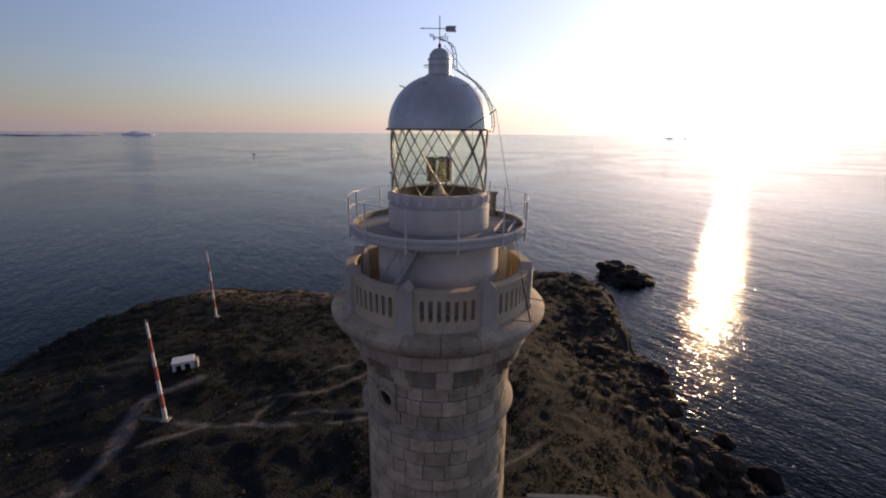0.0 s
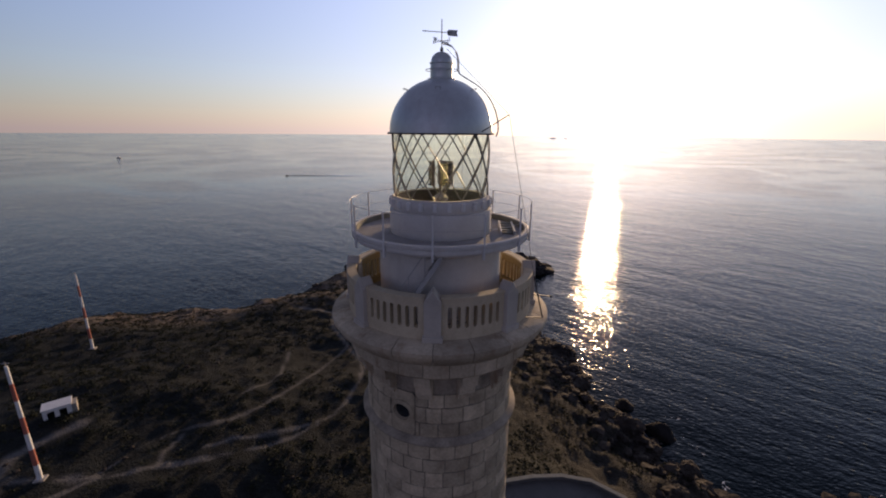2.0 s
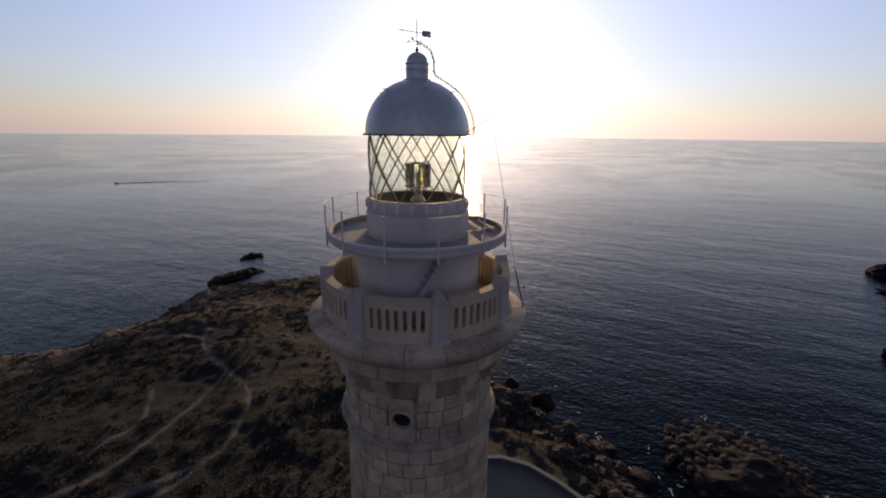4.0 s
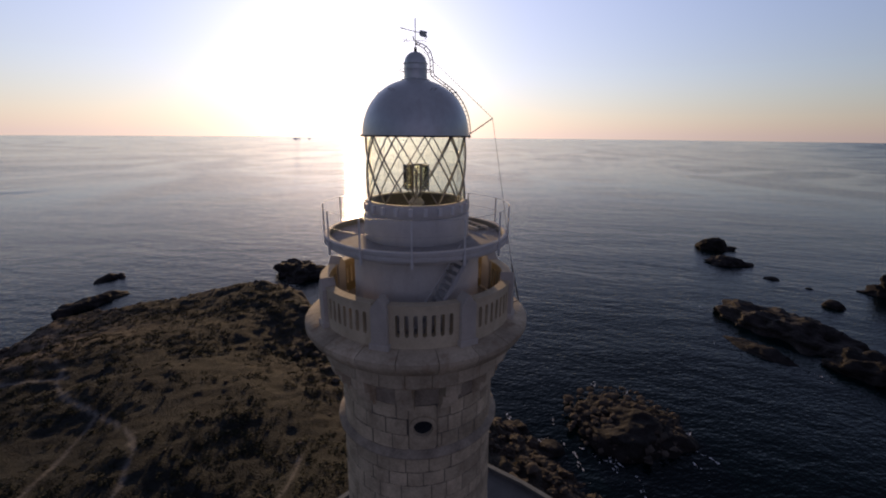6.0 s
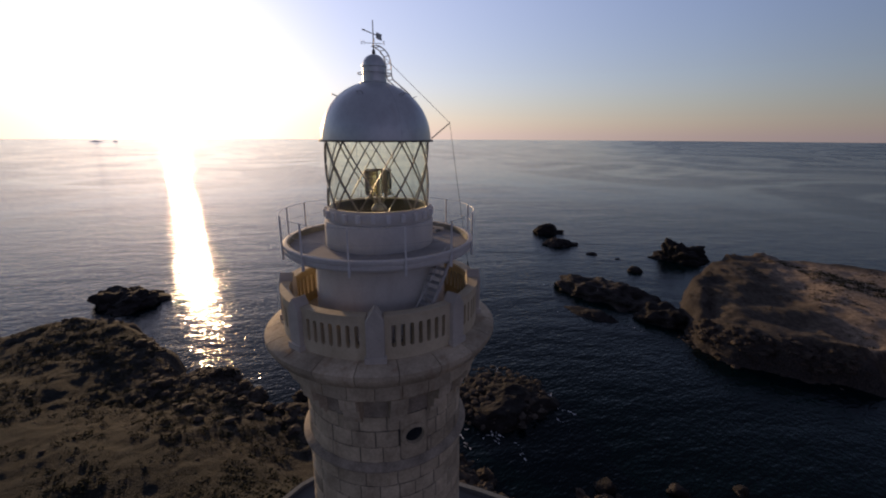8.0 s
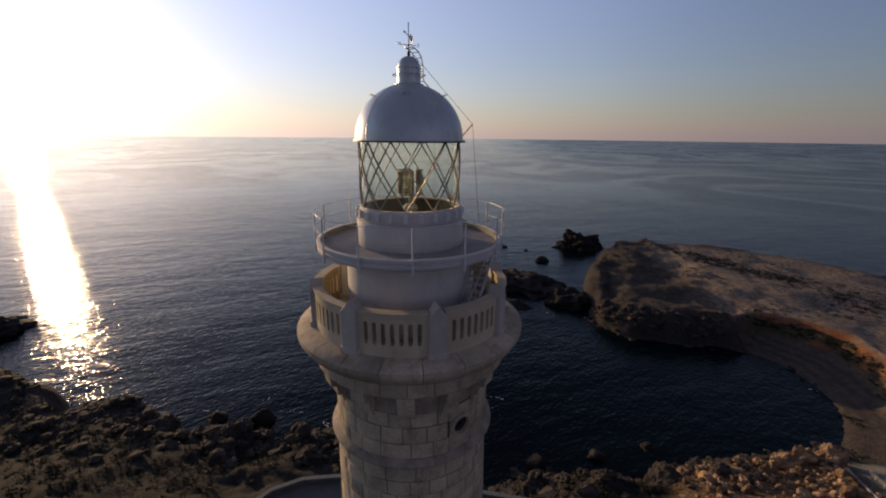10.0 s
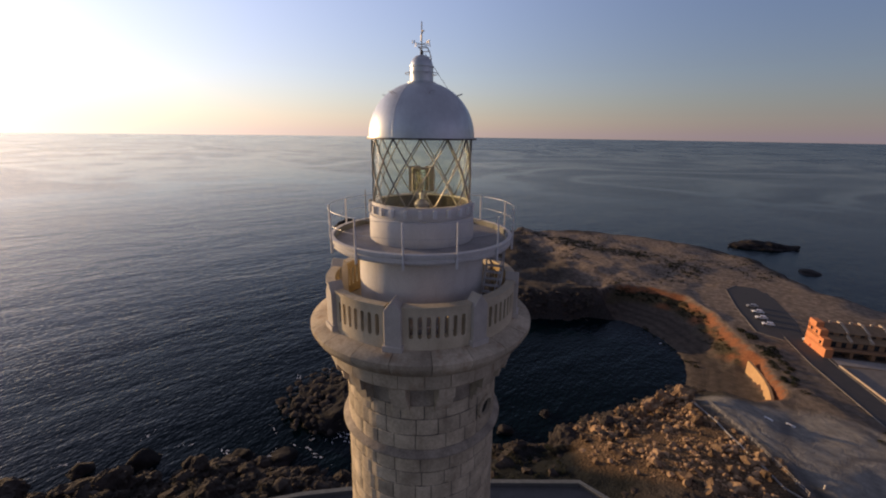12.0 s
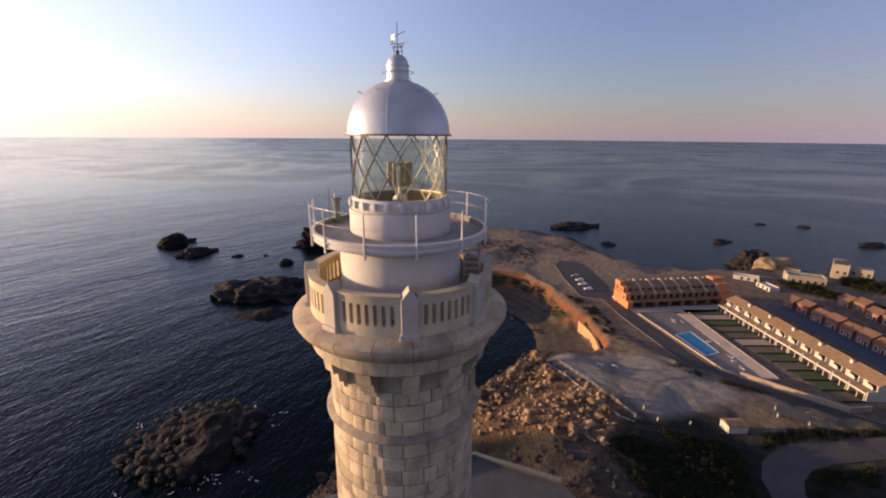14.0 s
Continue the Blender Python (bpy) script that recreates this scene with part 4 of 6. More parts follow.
for k in range(12):
    o = pane0 if k == 0 else new("pane", pane0.data)
    o.parent = lighthouse
    o.visible_shadow = False
    o.matrix_basis = pose(0, 0, 0, 0, 0, 24 + 30 * k)


def bar(sign):
    """A flat glazing bar that climbs 45 degrees round the lantern."""
    bm = bmesh.new()
    n, w, prev = 10, 0.027, None
    for i in range(n + 1):
        a, z = -45 * sign * (1 - i / n), GZ0 + (GZ1 - GZ0) * i / n
        t = math.degrees(w / GR) * 0.85
        ring = [bm.verts.new(polar(r, a + s * t, z + s * sign * -0.0)) for r, s in ((GR - 0.012, -1), (GR + 0.035, -0.6), (GR + 0.035, 0.6), (GR - 0.012, 1))]
        if prev:
            for k in range(4):
                bm.faces.new((prev[k], prev[(k + 1) % 4], ring[(k + 1) % 4], ring[k]))
        prev = ring
    bmesh.ops.recalc_face_normals(bm, faces=bm.faces)
    return bm


for sign in (-1, 1):
    b0 = part("glazing_bar", bar(sign), BRONZE, lighthouse)
    for k in range(12):
        o = b0 if k == 0 else new("glazing_bar", b0.data)
        o.parent = lighthouse
        o.matrix_basis = pose(0, 0, 0, 0, 0, 24 + 30 * k)

bm = bmesh.new()
ring_solid(bm, 1.60, 1.88, 82.00, 82.05, 96)
part("eave", bm, DARK, lighthouse, "dark iron eave ring")

DOME_Z0 = 82.05


def dome_point(u):
    """Radius and height along the dome, u from 0 at the eave to 1 at the collar."""
    a = u * radians(78)
    return 0.06 + 1.74 * math.cos(a), DOME_Z0 + 0.02 + 1.77 * math.sin(a)


bm = bmesh.new()
lathe(bm, [(1.74, 82.04), (1.86, 82.05), (1.86, 82.08)] + [dome_point(k / 18) for k in range(19)] + [(0.36, 83.83)], 128)
part("dome", clean(bm), DOME, lighthouse, "silver painted sheet metal dome", 40)
bm = bmesh.new()
for k in range(4):
    a = 55 + 90 * k
    tube(bm, [polar(dome_point(u / 14)[0] + 0.002, a, dome_point(u / 14)[1] + 0.002) for u in range(15)], 0.008, 5)
part("dome_seam", bm, DOME, lighthouse)
bm = bmesh.new()
lathe(bm, [(0.30, 83.75), (0.47, 83.77), (0.48, 83.82), (0.385, 83.85), (0.38, 84.28), (0.405, 84.30), (0.405, 84.33)] + [(0.365 * math.cos(radians(a)), 84.34 + 0.34 * math.sin(radians(a))) for a in range(0, 91, 10)], 48)
part("ventilator", clean(bm), DOME, lighthouse, "round ventilator cap on the dome", 40)
bm = bmesh.new()
tube(bm, [polar(0.54, a, 84.10) for a in range(0, 360, 12)], 0.012, 6, True)
for a in (20, 110, 200, 290):
    tube(bm, [polar(0.40, a, 84.10), polar(0.54, a, 84.10)], 0.010, 6)
part("ventilator_ring", bm, STEEL, lighthouse)
for k in range(6):
    a = 70 + 60 * k
    r, z = dome_point(0.62)
    bm = bmesh.new()
    tube(bm, [polar(r - 0.02, a - 3.2, z), polar(r + 0.16, a - 3.2, z + 0.06), polar(r + 0.16, a + 3.2, z + 0.06), polar(r - 0.02, a + 3.2, z)], 0.011, 6)
    part("dome_step", bm, STEEL, lighthouse)

# ladder up the dome
LAD = 334
lad = [(dome_point(u / 16)[0] + 0.19, dome_point(u / 16)[1] + 0.075) for u in range(0, 15)]
lad = [(1.93, 81.95)] + lad[:-1] + [(0.62, 83.97), (0.575, 84.08), (0.565, 84.28), (0.555, 84.46), (0.48, 84.68), (0.34, 84.83), (0.15, 84.91), (0.03, 84.93)]
bm = bmesh.new()
rails = []
for s in (-1, 1):
    line = []
    for r, z in lad:
        p = polar(r, LAD, z) + s * 0.14 * polar(1, LAD + 90, 0)
        line.append(p)
    rails.append(line)
    tube(bm, line, 0.019, 6)
ladder = part("ladder", bm, STEEL, lighthouse, "curved steel ladder over the dome", 60)
for i in range(1, len(lad)):
    bm = bmesh.new()
    tube(bm, [rails[0][i], rails[1][i]], 0.014, 6)
    part("rung", bm, STEEL, ladder)

# wind vane
bm = bmesh.new()
tube(bm, [(0, 0, 84.68), (0, 0, 85.66)], 0.016, 8)
lathe(bm, [(0.001, 84.66), (0.06, 84.70), (0.05, 84.78), (0.03, 84.82), (0.001, 84.82)], 12)
vane = part("vane_mast", bm, DARK, lighthouse, "slim iron wind vane mast", 50)
VA = 0
bm = bmesh.new()
tube(bm, [polar(0.57, VA + 180, 85.27), polar(0.35, VA, 85.27)], 0.013, 6)
prism(bm, [(-0.66, 0.0), (-0.54, -0.05), (-0.54, 0.05)], 85.26, 85.28)
part("vane_arrow", bm, DARK, vane)
bm = bmesh.new()
pts = [(0.19, -0.06), (0.24, -0.10), (0.555, -0.10), (0.52, 0.0), (0.555, 0.09), (0.24, 0.09), (0.19, 0.05)]
a = [bm.verts.new(polar(1, VA, 0) * x + polar(1, VA + 90, 0) * 0.008 + Vector((0, 0, 85.27 + z))) for x, z in pts]
b = [bm.verts.new(polar(1, VA, 0) * x - polar(1, VA + 90, 0) * 0.008 + Vector((0, 0, 85.27 + z))) for x, z in pts]
bm.faces.new(a)
bm.faces.new(b[::-1])
for i in range(len(pts)):
    bm.faces.new((a[i], b[i], b[(i + 1) % len(pts)], a[(i + 1) % len(pts)]))
part("vane_tail", clean(bm), STEEL, vane, "pale metal tail plate")
CA = 34
for k in range(4):
    bm = bmesh.new()
    tube(bm, [(0, 0, 85.0), polar(0.28, CA + 90 * k, 85.0)], 0.010, 6)
    part("compass_arm", bm, DARK, vane)
for k, ch in enumerate("ENWS"):
    cu = bpy.data.curves.new("letter", "FONT")
    cu.body, cu.size, cu.extrude, cu.align_x, cu.align_y = ch, 0.16, 0.009, "CENTER", "CENTER"
    tmp = bpy.data.objects.new("letter", cu)
    me = bpy.data.meshes.new_from_object(tmp)
    bpy.data.objects.remove(tmp)
    me.materials.append(STEEL)
    o = new("compass_letter", me)
    o.parent = vane
    o.matrix_basis = Matrix.Translation(polar(0.33, CA + 90 * k, 85.01)) @ pose(0, 0, 0, 90, 0, CA + 90 * k)

# stay rod at the eave with its wire
TIP = polar(2.59, 310.8, 82.63)
bm = bmesh.new()
tube(bm, [polar(1.84, 300, 82.10), TIP], 0.018, 6)
stay = part("stay_rod", bm, DARK, lighthouse, "thin iron outrigger rod")
ANCHOR, HEAD = polar(4.0, 320, 75.80), polar(3.62, 319, 77.30)
for pts in ([polar(0.2, 320, 84.74), TIP], [TIP, HEAD]):
    bm = bmesh.new()
    tube(bm, pts, 0.008, 5)
    part("wire", bm, DARK, stay)
bm = bmesh.new()
tube(bm, [HEAD, ANCHOR], 0.026, 8)
tube(bm, [polar(3.56, 312, 75.92), ANCHOR], 0.02, 6)
part("anchor_strut", bm, DARK, stay, "dark iron strut that holds the stay wire")
bm = bmesh.new()
tube(bm, [polar(3.55, 329, 76.38), polar(4.18, 334, 76.24)], 0.02, 6)
bmesh.ops.create_icosphere(bm, subdivisions=2, radius=0.055, matrix=Matrix.Translation(polar(4.2, 334, 76.24)))
part("bracket_rod", bm, DARK, stay, "short iron rod with a knob")

# round window: a stone panel in the coursing, a proud ring and a deep reveal
WAZ, WZ, WIN_HALF, WIN_Z = 228.3, 72.62, 9.6, (71.70, 73.44)
bm = bmesh.new()
n = 40
rim, hole, outer, inner, back = [], [], [], [], []
for k in range(n):
    a = 2 * math.pi * (k + 0.5) / n
    ca, sa = math.cos(a), math.sin(a)
    m = max(abs(ca), abs(sa))
    rim.append(bm.verts.new(polar(2.885, (WIN_HALF - 0.15) * ca / m, (WIN_Z[0] + WIN_Z[1]) / 2 + (WIN_Z[1] - WIN_Z[0] - 0.03) / 2 * sa / m)))
    for lst, rad, r in ((hole, 0.435, 2.885), (outer, 0.42, 2.965), (inner, 0.305, 2.985), (back, 0.29, 2.845)):
        lst.append(bm.verts.new(polar(r, math.degrees(rad * 1.08 * ca / 2.9), WZ + rad * sa)))
for k in range(n):
    j = (k + 1) % n
    for p, q in ((rim, hole), (hole, outer), (outer, inner), (inner, back)):
        bm.faces.new((p[k], p[j], q[j], q[k]))
bmesh.ops.recalc_face_normals(bm, faces=bm.faces)
win = part("round_window", bm, STONE, lighthouse, "round window with a pale stone surround", 40)
win.matrix_basis = pose(0, 0, 0, 0, 0, WAZ)
bm = bmesh.new()
bm.faces.new([bm.verts.new(polar(2.85, math.degrees(0.30 * 1.08 * math.cos(2 * math.pi * k / n) / 2.9), WZ + 0.30 * math.sin(2 * math.pi * k / n))) for k in range(n)])
bmesh.ops.solidify(bm, geom=bm.faces[:], thickness=0.01)
part("window_pane", bm, WINDOW, win, "dark glass")

# rotating optic in the lantern: three bull's-eye panels in brass frames on a turntable
optic = thing("lighthouse_optic", "three-panelled brass-framed lens on a pale pedestal", "lens", at=(0, 0, 78.80))
bm = bmesh.new()
lathe(bm, [(0.02, 0), (0.40, 0.0), (0.40, 0.08), (0.24, 0.14), (0.20, 0.92), (0.02, 0.92)], 32)
part("pedestal", clean(bm), BRONZE, optic, "olive iron pedestal", 35)
bm = bmesh.new()
lathe(bm, [(0.02, 0.90), (0.27, 0.90), (0.27, 0.98), (0.17, 1.10), (0.12, 1.14), (0.02, 1.14)], 24)
part("turntable", clean(bm), STAIR, optic, "pale turntable housing", 35)
LENS_Z0, LENS_Z1, LENS_R = 1.44, 2.28, 0.43
for k in range(3):
    a0 = 168 + 120 * k
    bm = bmesh.new()
    prof = [(LENS_R - 0.05 + 0.05 * math.cos((j - 8) / 8 * 1.3) + (0.028 if j % 2 else 0), LENS_Z0 + 0.05 + (LENS_Z1 - LENS_Z0 - 0.10) * j / 16) for j in range(17)]
    rings = lathe(bm, prof + [(LENS_R - 0.12, prof[-1][1]), (LENS_R - 0.12, prof[0][1]), prof[0]], 12, a0 - 38, a0 + 38)
    for ring in (rings[0], rings[-1]):
        bm.faces.new(ring[:-1])
    panel = part("lens_panel", clean(bm), LENS, optic, "ribbed amber-tinted glass panel")
    for z in (LENS_Z0, LENS_Z1 - 0.05):
        bm = bmesh.new()
        ring_solid(bm, LENS_R - 0.13, LENS_R + 0.03, z, z + 0.05, 12, a0 - 41, a0 + 41)
        part("frame_rail", bm, BRONZE, panel)
    for s1 in (-1, 1):
        bm = bmesh.new()
        ring_solid(bm, LENS_R - 0.13, LENS_R + 0.03, LENS_Z0, LENS_Z1, 2, a0 + s1 * 39.5 - 3, a0 + s1 * 39.5 + 3)
        part("frame_stile", bm, BRONZE, panel)
    for rad in (0.11, 0.20):
        bm = bmesh.new()
        tube(bm, [polar(LENS_R + 0.02, a0 + math.degrees(rad * math.cos(2 * math.pi * j / 24) / LENS_R), (LENS_Z0 + LENS_Z1) / 2 + rad * math.sin(2 * math.pi * j / 24)) for j in range(24)], 0.012, 6, True)
        part("bullseye_ring", bm, BRONZE, panel)
    for s1 in (-1, 1):
        bm = bmesh.new()
        tube(bm, [polar(0.12, a0 + s1 * 30, 1.10), polar(0.20, a0 + s1 * 34, 1.24), polar(0.37, a0 + s1 * 37, LENS_Z0 + 0.01)], 0.026, 6)
        part("support_leg", bm, BRONZE, optic)
bm = bmesh.new()
ring_solid(bm, 0.02, 0.06, 1.12, 1.95, 16)
part("lamp", bm, WHITE, optic, "slim lamp column inside the lens")

# ---- rocks ----


def ball(subdiv):
    bm = bmesh.new()
    bmesh.ops.create_icosphere(bm, subdivisions=subdiv, radius=1)
    v = np.array([p.co[:] for p in bm.verts])
    f = np.array([[p.index for p in t.verts] for t in bm.faces])
    bm.free()
    return v, f


BALLS = {s: ball(s) for s in (1, 2, 4, 5)}


def rock_shape(seed, subdiv, rough=0.35, facets=9):
    """A boulder cut by random planes and worn by noise, about one unit in radius."""
    v, f = BALLS[subdiv]
    r = np.random.RandomState(seed)
    v = v.copy()
    for _ in range(facets):
        n = r.normal(size=3)
        n /= np.linalg.norm(n)
        d = v @ n - r.uniform(0.55, 0.9)
        v -= np.outer(np.maximum(d, 0) * 0.85, n)
    if rough:
        off = r.uniform(-50, 50, 3)
        k = np.array([noise.fractal(Vector(p * 1.6 + off), 0.8, 2.1, 4 if subdiv > 2 else 2) for p in v])
        v *= (1 + rough * k)[:, None]
    return v, f


def mesh_of(name, v, f, mat, flat=True):
    me = bpy.data.meshes.new(name)
    me.from_pydata(v.tolist(), [], f.tolist())
    if not flat:
        me.polygons.foreach_set("use_smooth", [True] * len(me.polygons))
    me.materials.append(mat)
    return me


POINT_ROCKS = [(112, 216, 17, 24, 11.5, 0, "dark sea rock standing off the point"), (18, 246, 8, 21, 4.5, -65, "low dark reef off the tip"), (32, 284, 4.5, 9, 4, -60, "small dark reef rock"), (38, 284, 3, 4, 2.2, 0, "small dark reef rock"), (104, 20, 20, 19, 6.5, 10, "broad dark rock islet washed by foam")]
SKERRIES = [(358, 39, 10, 17, 8.5, 10, "far dark skerry in calm water"), (317, 24, 9, 17, 6, 20, "far dark skerry in calm water"), (299, 0, 4, 6, 2, 30, "small dark skerry in calm sea"), (268, -29, 5, 7, 3.6, 0, "small dark skerry in calm sea"), (309, -56, 20, 23, 17, 10, "tall dark rock off the headland"), (218, -15, 25, 38, 11, -30, "dark rock spur below the headland"), (186, -5, 6, 19, 3.2, -22, "low dark rock ledge"), (192, -38, 14, 17, 8.5, -30, "dark rock mass at the foot of the headland"), (292, -18, 1.6, 2.0, 1.2, 0, "small dark skerry in calm sea")]
FAR_ROCKS = [(267, -285, 14, 34, 7, -20, "long dark reef behind the headland"), (205, -262, 10, 8, 2.5, 0, "dark rock on the shore"), (170, -352, 9, 12, 3, 20, "low dark skerry far off"), (195, -463, 6, 9, 3, 0, "low dark skerry far off"), (167, -485, 7, 9, 3, 0, "low dark skerry far off"), (108, -447, 10, 13, 4, 0, "dark rock by the far shore"), (122, -302, 15, 17, 14, 10, "dark rock hump behind the villas")]
SURF_ROCKS = [(79, -14, 3.2, 4, 2.8, 0, "wet boulder at the water"), (84, -30, 2.6, 3.4, 2.6, 40, "wet boulder at the water"), (90, -44, 2.2, 3, 2.4, 10, "wet boulder at the water"), (80, 51, 3.4, 4.2, 3.2, 0, "dark boulder in the surf"), (82, 65, 3.6, 4.8, 4.2, 20, "dark boulder in the surf"), (82, 40, 2.6, 3.6, 2.6, 0, "dark boulder in the surf"), (81, 79, 3.0, 3.6, 2.2, 0, "dark boulder in the surf"), (80, 30, 4, 5, 3.2, 0, "dark boulder in the surf")]
SEA_ROCKS = POINT_ROCKS + SKERRIES + FAR_ROCKS + SURF_ROCKS


def lumpy_rock(i, rx, ry, h):
    """A rock of several lumps: one main hump and lower shoulders towards its ends."""
    r = np.random.RandomState(900 + i)
    lumps = [(r.uniform(-0.15, 0.15), r.uniform(-0.25, 0.25), 0.66, 1.0), (r.uniform(-0.2, 0.2), 0.52, 0.52, r.uniform(0.25, 0.6)), (r.uniform(-0.2, 0.2), -0.52, 0.52, r.uniform(0.2, 0.5)), (0.42, r.uniform(-0.4, 0.4), 0.55, r.uniform(0.25, 0.55)), (-0.42, r.uniform(-0.4, 0.4), 0.55, r.uniform(0.2, 0.45))]
    n, f = BALLS[5 if max(rx, ry) > 10 else 4]
    reach = np.zeros(len(n))
    for ox, oy, size, tall in lumps:
        c, a = np.array([ox, oy, 0.0]), np.array([size, size, tall])
        qa, qb, qc = ((n / a) ** 2).sum(1), (n * c / a ** 2).sum(1), ((c / a) ** 2).sum() - 1
        disc = qb ** 2 - qa * qc
        reach = np.maximum(reach, np.where(disc > 0, (qb + np.sqrt(np.maximum(disc, 0))) / qa, 0))
    v = n * np.maximum(reach, 0.3)[:, None]
    for _ in range(14):
        cut = r.normal(size=3)
        cut /= np.linalg.norm(cut)
        d = v @ cut - np.quantile(v @ cut, r.uniform(0.86, 0.96))
        v = v - np.outer(np.maximum(d, 0) * 0.8, cut)
    v = v * np.array([rx, ry, h])
    crag = np.array([noise.ridged_multi_fractal(Vector(p * np.array([0.22, 0.22, 0.3])) + Vector((7.0 * i, 0, 0)), 0.9, 2.2, 5, 1.0, 2.0) - 1.0 for p in v])
    lump = np.array([noise.fractal(Vector(p * np.array([0.10, 0.10, 0.16])) + Vector((3.0 * i, 9, 0)), 0.8, 2.0, 3) for p in v])
    v += n * np.array([1, 1, 0.7]) * ((crag * 0.09 + lump * 0.28) * min(rx, h * 1.4))[:, None]
    v[:, 2] -= 0.10 * h
    return v, f


for i, (x, y, rx, ry, h, turn, label) in enumerate(SEA_ROCKS):
    o = new("sea_rock", mesh_of("sea_rock", *lumpy_rock(i, rx, ry, h), ROCK))
    o.matrix_basis = pose(x, y, 0, 0, 0, turn)
    tagged(o, label, "rock", "rocks in the sea")
v, f = rock_shape(140, 5, 0.16, 8)
o = new("sea_rock", mesh_of("sea_rock", v * np.array([12, 14, 10]), f, TANROCK))
o.matrix_basis = pose(108, -297, 0, 0, 0, 0)
tagged(o, "sunlit tan rock outcrop behind the villas", "rock", "rocks in the sea")

pts = []
ri = np.random.RandomState(31)
for k in range(420):
    a, r = ri.uniform(0, 6.283), math.sqrt(ri.rand()) * 0.92
    pts.append((104 + 19 * r * math.cos(a), 20 + 18 * r * math.sin(a), 3.6 * math.sqrt(max(0.0, 1 - r * r)) - 0.2, 0.2 + 1.5 * ri.rand() ** 4))
vs, fs, base = [], [], 0
islet_shapes = [rock_shape(600 + k, 1, 0.5, 12) for k in range(8)]
for x, y, z, sz in pts:
    v, f = islet_shapes[ri.randint(8)]
    vs.append(v * sz * np.array([1.4, 1.1, 0.42]) + np.array([x, y, z]))
    fs.append(f + base)
    base += len(v)
tagged(new("islet_rubble", mesh_of("islet_rubble", np.concatenate(vs), np.concatenate(fs), BROWN_ROCK)), "broken rocks strewn over the islet", "rocks", kind="stuff")

# tumbled boulders on the slope beside the yard
slope = thing("boulder_slope", "slope of tumbled tan boulders lit by low sun", "boulders", kind="", at=(62, -62, 0))
shapes = [mesh_of("boulder", *rock_shape(200 + k, 2, 0.5, 14), PALE_ROCK) for k in range(8)]
rng = np.random.RandomState(11)
SLOPE = [(76, -79), (44, -79), (34, -58), (52, -38), (76, -42), (88, -60), (88, -76)]
count = 0
while count < 290:
    x, y = rng.uniform(34, 92), rng.uniform(-80, -36)
    if not inside(np.array([x]), np.array([y]), SLOPE)[0]:
        continue
    s = 0.26 + 1.5 * rng.rand() ** 4
    o = new("boulder", shapes[rng.randint(8)])
    o.parent = slope
    z = ground_z(x, y)
    o.matrix_basis = pose(x - 62, y + 62, z + 0.05 * s, *rng.uniform(0, 360, 3)) @ Matrix.Diagonal((s * rng.uniform(0.8, 1.3), s * rng.uniform(0.8, 1.3), s * rng.uniform(0.6, 1.0), 1))
    count += 1
# the ridge of bedrock that the boulders have broken from
for k, (x, y, sx, sy, sz, turn) in enumerate(((76.5, -77.5, 3.4, 2.2, 2.6, 70), (77.0, -72.5, 3.0, 2.4, 2.8, 95), (75.5, -67.5, 3.2, 2.0, 2.2, 110), (72.5, -63.0, 2.6, 2.0, 1.8, 140), (71.0, -76.0, 2.4, 1.5, 1.5, 20))):
    o = new("outcrop", mesh_of("outcrop", *rock_shape(240 + k, 4, 0.55, 16), PALE_ROCK))
    o.parent = slope
    o.matrix_basis = pose(x - 62, y + 62, ground_z(x, y) + 0.2 * sz, 0, 8, turn) @ Matrix.Diagonal((sx, sy, sz, 1))


def scatter(name, label, category, mat, pts, sizes, variants, squash=(0.5, 0.9), sink=0.2, flat=True):
    """Many small things joined into one mesh."""
    r = np.random.RandomState(len(pts))
    vs, fs, base = [], [], 0
    zs = height(pts[:, 0], pts[:, 1])
    for (x, y), z, s in zip(pts, zs, sizes):
        v, f = variants[r.randint(len(variants))]
        a = r.uniform(0, 2 * math.pi)
        c, n = math.cos(a), math.sin(a)
        w = v * np.array([s * r.uniform(0.8, 1.3), s * r.uniform(0.8, 1.3), s * r.uniform(*squash)])
        w = np.stack([w[:, 0] * c - w[:, 1] * n + x, w[:, 0] * n + w[:, 1] * c + y, w[:, 2] + max(z, -0.4) + s * sink], 1)
        vs.append(w)
        fs.append(f + base)
        base += len(v)
    return tagged(new(name, mesh_of(name, np.concatenate(vs), np.concatenate(fs), mat, flat)), label, category, kind="stuff")


def sample(n, lo, hi, test, seed):
    r = np.random.RandomState(seed)
    out = np.zeros((0, 2))
    while len(out) < n:
        p = np.stack([r.uniform(lo[0], hi[0], 6000), r.uniform(lo[1], hi[1], 6000)], 1)
        out = np.concatenate([out, p[test(p[:, 0], p[:, 1], r)]])
    return out[:n]


